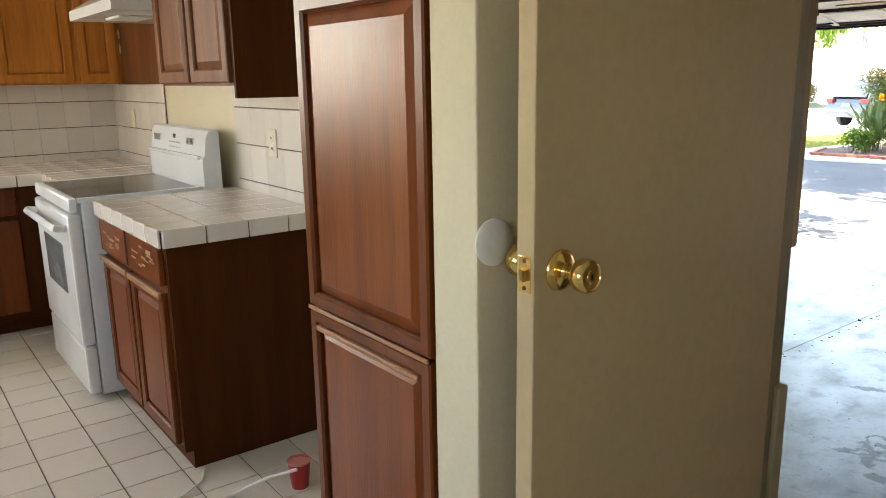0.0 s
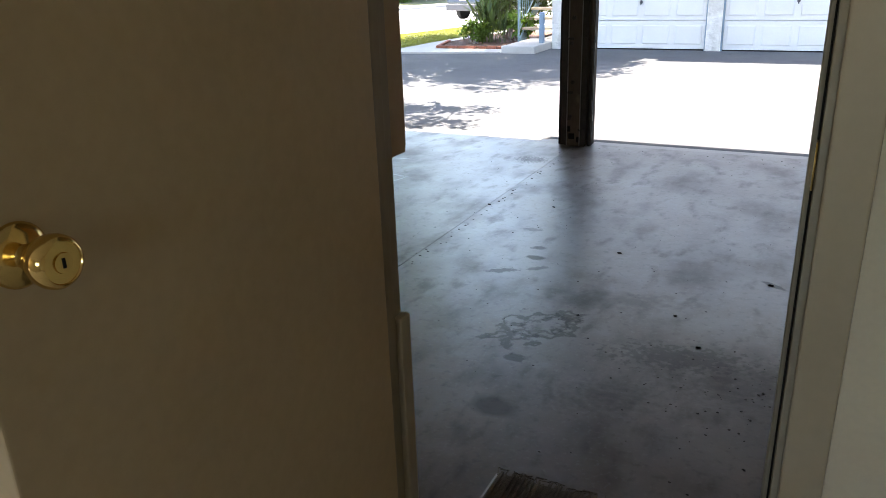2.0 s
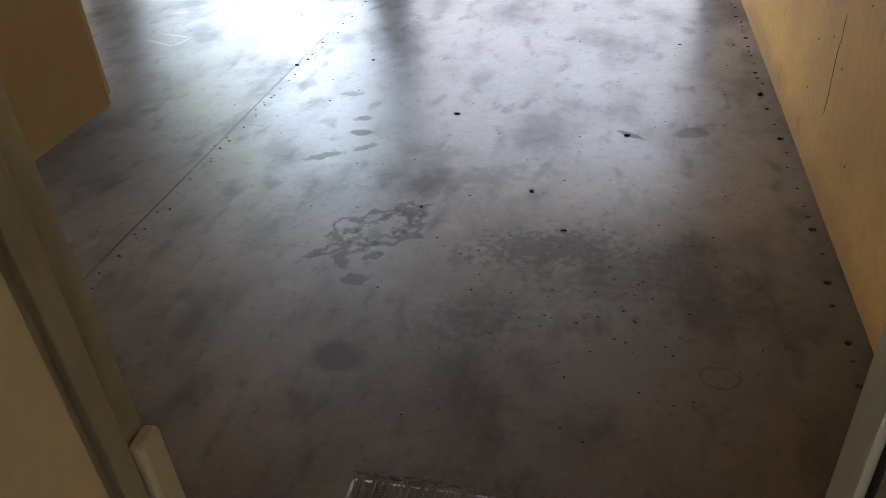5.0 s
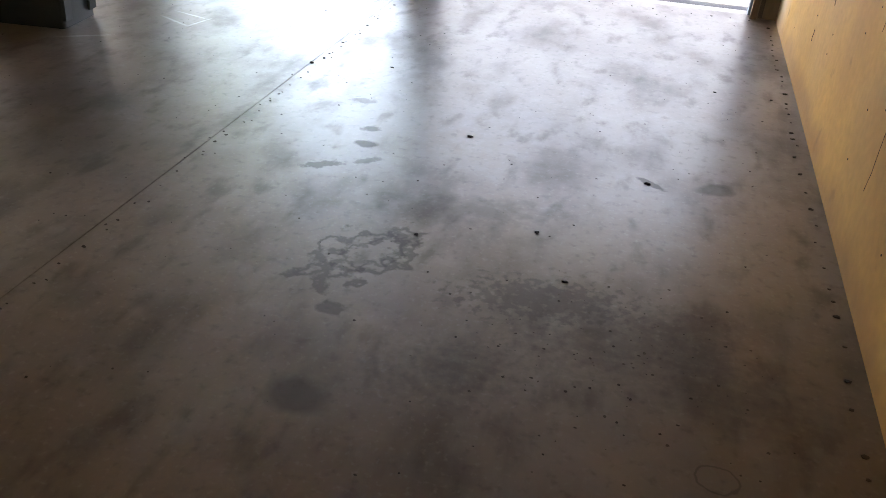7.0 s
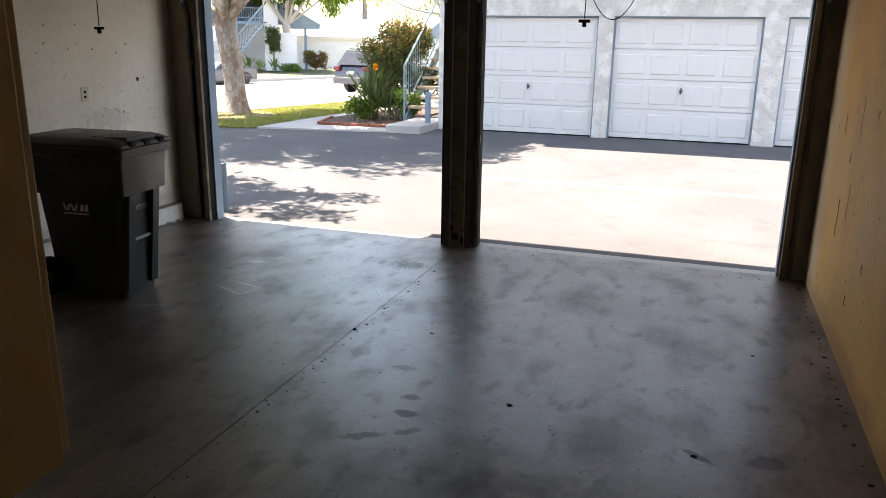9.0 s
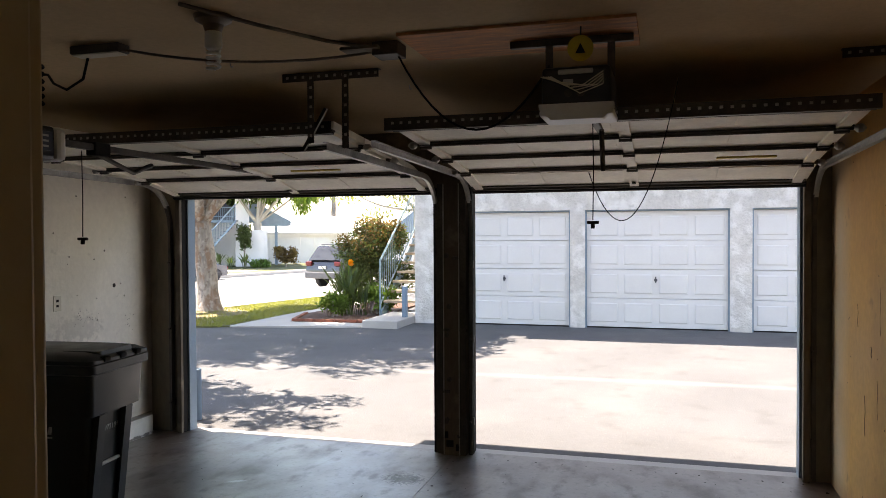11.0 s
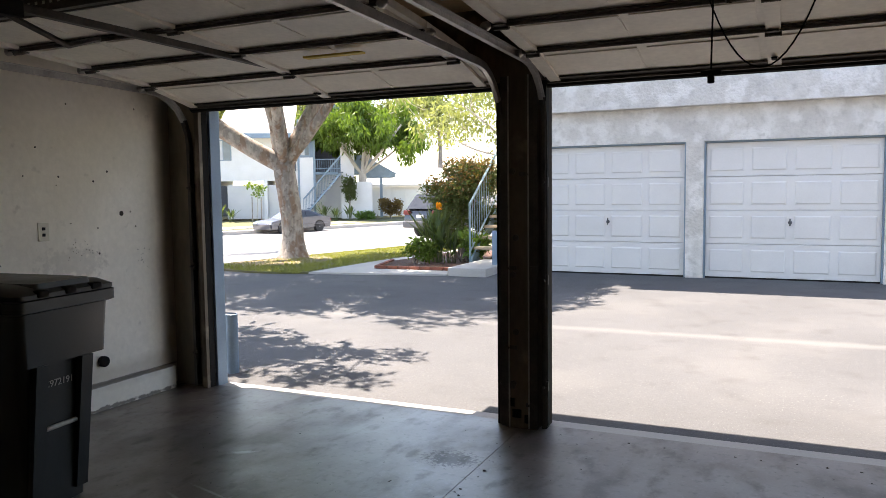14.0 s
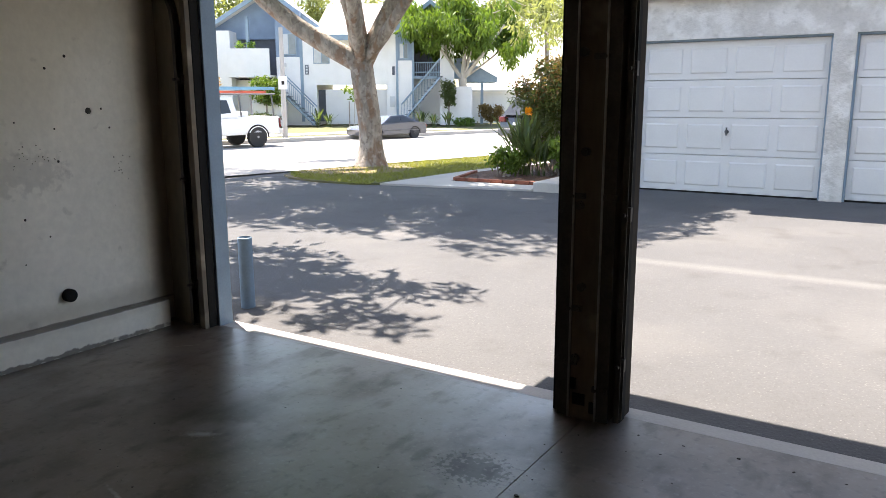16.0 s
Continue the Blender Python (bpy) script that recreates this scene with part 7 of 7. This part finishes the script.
hedge(2.6, -0.2, 0.6, 0.4, 0.3, 1.2, "reddish-green shrub by the fence", LEAF_RED, 44)
hedge(1.2, -1.0, 0.6, 0.3, 0.1, 0.4, "low green shrubs by the fence", LEAF_MID, 45)
hedge(-11.4, -3.0, 0.45, 0.4, 1.4, 2.9, "small tree with golden-brown leaves", leaf_mat("golden_leaf", (0.42, 0.24, 0.07)), 46)
rngy = np.random.default_rng(3)
for u, v in ((-10.5, -0.4), (-9.9, -0.4)):
    p = Vector((-24.2, 36.3, 4.15)) + Matrix.Rotation(radians(32.7), 3, "Z") @ Vector((u, v, 0)) * 1.146
    t = thing("potted_plant", "potted flowering plant on the balcony edge", "plant", p)
    part("pot", lathe(B(), [(0.09, -0.2), (0.13, 0.15), (0.11, 0.15)], (0, 0, 0), "z", 14), BRICK, t)
    leaves("foliage", [(0, 0, 0.35, 0.3, 1.0)], 160, 0.14, 0.06, LEAF_MID, t, rngy)
# sapling with stakes
p = Vector((-24.2, 36.3, -0.22)) + Matrix.Rotation(radians(32.7), 3, "Z") @ Vector((-5.0, -3.4, 0))
t = thing("sapling", "thin staked sapling with pale yellow-green leaves", "sapling", p)
sb = B()
limb(sb, (0, 0, 0), (0.1, 0, 2.2), 0.025, 0.012, rngy, 0.05)
part("trunk", sb, BARK_PALE, t)
for dx in (-0.3, 0.35):
    part("stake", tube(B(), [(dx, 0, 0), (dx, 0, 1.5)], 0.03, 6), BARK, t)
leaves("crown", [(0.3, 0, 2.0, 0.45, 0.5), (-0.4, 0, 2.15, 0.4, 0.4), (0.1, 0, 1.7, 0.35, 0.6)], 260, 0.16, 0.08, LEAF_BRIGHT, t, rngy)
# street sign post
t = thing("sign_post", "white street sign on a pale concrete post", "sign", (-22.4, 20.97, -0.22), 45)
part("post", lathe(B(), [(0.12, 0.0), (0.085, 4.6)], (0, 0, 0), "z", 14), PAVE, t)
sg = part("plate", box(B(), -0.19, -0.11, 2.05, 0.19, -0.085, 2.60, 0.004), PLASTIC_WHITE, t)
part("symbol", box(B(), -0.06, -0.114, 2.24, 0.06, -0.111, 2.40), BLACK_RUBBER, sg)

# ---- parked vehicles ----
CAR_GLASS = mat("dark_car_glass", (0.03, 0.035, 0.04), 0.05, var=0.1, bump=0)
TYRE = mat("tyre", (0.03, 0.03, 0.03), 0.85, var=0.2)
ALLOY = mat("alloy", (0.50, 0.50, 0.50), 0.35, 0.8, var=0.1)
LAMP_RED = mat("red_lamp", (0.14, 0.015, 0.015), 0.2, bump=0)
CHROME_GREY = mat("grey_bumper", (0.10, 0.10, 0.105), 0.5)


def vehicle(name, label, at, turn, paint, lower, upper, half, wheels, wr, upper_half):
    """lower and upper are side outlines (along, up); x is forward."""
    t = thing(name, label, "car", at, turn)
    bm = B()
    prism(bm, lower, -half, half, "y")
    bmesh.ops.bevel(bm, geom=[e for e in bm.edges if abs(e.verts[0].co.y - e.verts[1].co.y) < 0.01], offset=0.07, segments=2, affect="EDGES")
    part("body", bm, paint, t, smooth=40)
    cb = B()
    n = len(upper)
    zb, zt = min(z for _, z in upper), max(z for _, z in upper)
    sides = []
    for s in (-1, 1):
        sides.append([cb.verts.new((x, s * (half - 0.03 + (upper_half - half + 0.03) * (z - zb) / (zt - zb)), z)) for x, z in upper])
    for k in range(n):
        cb.faces.new((sides[0][k], sides[1][k], sides[1][(k + 1) % n], sides[0][(k + 1) % n]))
    cb.faces.new(sides[0])
    cb.faces.new(sides[1][::-1])
    bmesh.ops.recalc_face_normals(cb, faces=cb.faces)
    bmesh.ops.bevel(cb, geom=list(cb.edges), offset=0.03, segments=2, affect="EDGES")
    cabin = part("cabin", cb, paint, t, smooth=40)
    for x in wheels:
        for s in (-1, 1):
            w = lathe(B(), [(wr * 0.62, -0.10), (wr * 0.95, -0.105), (wr, -0.07), (wr, 0.07), (wr * 0.95, 0.105), (wr * 0.62, 0.10)], (x, s * (half - 0.10), wr), "y", 26)
            o = part("wheel", w, TYRE, t)
            part("rim", lathe(B(), [(wr * 0.62, s * 0.085), (wr * 0.55, s * 0.095), (wr * 0.2, s * 0.075), (wr * 0.12, s * 0.1)], (x, s * (half - 0.10), wr), "y", 20), ALLOY, o)
            a = B()
            tube(a, [(x + (wr + 0.05) * math.cos(radians(d)), s * (half + 0.001), wr + (wr + 0.05) * math.sin(radians(d))) for d in range(0, 181, 15)], 0.03, 6)
            part("wheel_arch", a, BLACK_RUBBER, t)
    return t, cabin


def side_glass(parent, pts, half_at, s):
    g = B()
    vs = [g.verts.new((x, s * half_at(z), z)) for x, z in pts]
    vb = [g.verts.new((x, s * (half_at(z) - 0.02), z)) for x, z in pts]
    g.faces.new(vs)
    g.faces.new(vb[::-1])
    for k in range(len(pts)):
        g.faces.new((vs[k], vs[(k + 1) % len(pts)], vb[(k + 1) % len(pts)], vb[k]))
    part("side_window", g, CAR_GLASS, parent, smooth=0)


STREET = math.degrees(math.atan2(0.965, 0.26))
SILVER = mat("silver_car_paint", (0.085, 0.09, 0.105), 0.25, 0.35, var=0.05, bump=0, coat=0.6)
car, cabin = vehicle("car", "silver two-door coupe parked at the far kerb", (-19.9, 25.0, -0.39), STREET + 180, SILVER,
                     [(-2.15, 0.28), (2.15, 0.25), (2.2, 0.55), (2.0, 0.70), (0.9, 0.86), (-1.3, 0.92), (-2.1, 0.88), (-2.2, 0.5)],
                     [(1.05, 0.80), (0.25, 1.26), (-0.65, 1.30), (-1.75, 0.90)], 0.84, (1.32, -1.28), 0.31, 0.60)
for s in (-1, 1):
    ha = lambda z: 0.83 - 0.21 * (z - 0.80) / 0.5 + 0.012
    side_glass(cabin, [(0.75, 0.92), (0.22, 1.20), (-0.28, 1.23), (-0.30, 0.92)], ha, s)
    side_glass(cabin, [(-0.36, 0.92), (-0.35, 1.23), (-0.62, 1.23), (-1.30, 0.95)], ha, s)
    part("headlight", box(B(), 2.02, s * 0.62 - 0.16, 0.52, 2.17, s * 0.62 + 0.16, 0.64, 0.03), PLASTIC_WHITE, car)
    part("tail_light", box(B(), -2.20, s * 0.62 - 0.17, 0.62, -2.08, s * 0.62 + 0.17, 0.78, 0.03), LAMP_RED, car)
part("side_moulding", box(B(), -1.9, -0.86, 0.48, 1.9, 0.86, 0.53, 0.01), CHROME_GREY, car)
car.scale = (0.83, 0.83, 0.83)

GREY_SUV = mat("dark_grey_car_paint", (0.05, 0.053, 0.06), 0.25, 0.5, var=0.05, bump=0, coat=0.6)
suv, cabin = vehicle("car", "dark grey sport utility car parked at the near kerb", (-9.5, 20.75, -0.13), STREET, GREY_SUV,
                     [(-2.25, 0.42), (2.2, 0.35), (2.3, 0.75), (2.1, 1.0), (1.0, 1.10), (-2.15, 1.12), (-2.32, 0.8)],
                     [(1.0, 1.05), (0.25, 1.66), (-1.75, 1.72), (-2.22, 1.08)], 0.92, (1.4, -1.35), 0.36, 0.72)
bmw = B()
vs = [bmw.verts.new(p) for p in ((-2.225, -0.74, 1.16), (-2.225, 0.74, 1.16), (-1.86, 0.62, 1.63), (-1.86, -0.62, 1.63))]
vt = [bmw.verts.new(v.co + Vector((0.02, 0, 0.02))) for v in vs]
bmw.faces.new(vs)
bmw.faces.new(vt[::-1])
for k in range(4):
    bmw.faces.new((vs[k], vs[(k + 1) % 4], vt[(k + 1) % 4], vt[k]))
part("rear_window", bmw, CAR_GLASS, cabin, smooth=0)
for s in (-1, 1):
    ha = lambda z: 0.89 - 0.20 * (z - 1.05) / 0.67 + 0.012
    side_glass(cabin, [(0.7, 1.16), (0.2, 1.58), (-1.6, 1.62), (-1.85, 1.16)], ha, s)
    part("tail_light", box(B(), -2.33, s * 0.74 - 0.14, 0.92, -2.18, s * 0.74 + 0.15, 1.10, 0.03), LAMP_RED, suv)
part("bumper", box(B(), -2.40, -0.88, 0.40, -2.2, 0.88, 0.68, 0.05), CHROME_GREY, suv)
part("number_plate", box(B(), -2.36, -0.17, 0.80, -2.31, 0.17, 0.92, 0.005), PLASTIC_WHITE, suv)
suv.scale = (0.90, 0.90, 0.88)
part("roof_rail", tube(B(), [(0.2, 0.62, 1.72), (-1.6, 0.64, 1.78)], 0.02, 6), CHROME_GREY, suv)

WHITE_PAINT = mat("white_car_paint", (0.76, 0.77, 0.78), 0.3, var=0.04, bump=0, coat=0.5)
truck, cabin = vehicle("pickup_truck", "white pickup truck with a ladder rack parked at the far kerb", (-21.6, 15.9, -0.37), STREET + 180, WHITE_PAINT,
                       [(-2.7, 0.50), (2.7, 0.45), (2.75, 0.9), (2.6, 1.08), (1.3, 1.15), (-2.7, 1.15)],
                       [(1.35, 1.12), (0.7, 1.85), (-0.85, 1.88), (-1.0, 1.12)], 0.95, (1.75, -1.75), 0.39, 0.75)
for s in (-1, 1):
    ha = lambda z: 0.92 - 0.17 * (z - 1.12) / 0.75 + 0.012
    side_glass(cabin, [(1.0, 1.25), (0.62, 1.74), (0.12, 1.76), (0.1, 1.25)], ha, s)
    side_glass(cabin, [(-0.05, 1.25), (-0.04, 1.76), (-0.62, 1.76), (-0.72, 1.30)], ha, s)
    for x in (-1.15, -2.5):
        part("rack_post", tube(B(), [(x, s * 0.85, 1.12), (x + 0.05, s * 0.80, 1.98)], 0.03, 6), CHROME_GREY, truck)
    part("rack_rail", tube(B(), [(1.4, s * 0.78, 1.98), (-2.6, s * 0.80, 1.98)], 0.03, 6), CHROME_GREY, truck)
    part("tail_light", box(B(), -2.74, s * 0.84 - 0.08, 0.75, -2.66, s * 0.84 + 0.1, 1.08, 0.02), LAMP_RED, truck)
    part("door_handle", box(B(), 0.0, s * 0.955 - 0.012, 1.0, 0.16, s * 0.955 + 0.012, 1.04, 0.005), CHROME_GREY, truck)
part("bumper", box(B(), -2.86, -0.9, 0.48, -2.7, 0.9, 0.68, 0.03), ALLOY, truck)
part("tool_box", box(B(), -1.45, -0.8, 1.10, -1.05, 0.8, 1.35, 0.03), WHITE_PAINT, truck)
for y0, zc, mm, nm in ((-0.45, 2.06, mat("orange_red_ladder", (0.50, 0.08, 0.04), 0.5), "red ladder"), (0.2, 2.20, mat("blue_ladder", (0.16, 0.35, 0.48), 0.5), "blue ladder")):
    ld = B()
    for yy in (0.0, 0.42):
        box(ld, -2.7, y0 + yy - 0.02, zc - 0.06, 0.9, y0 + yy + 0.02, zc + 0.05)
    for k in range(12):
        box(ld, -2.6 + 0.3 * k, y0, zc - 0.015, -2.57 + 0.3 * k, y0 + 0.42, zc + 0.015)
    lt = thing("ladder", nm + " lying on the truck's roof rack", "ladder", (-21.6, 15.9, -0.37), STREET + 180)
    part("ladder", ld, mm, lt)
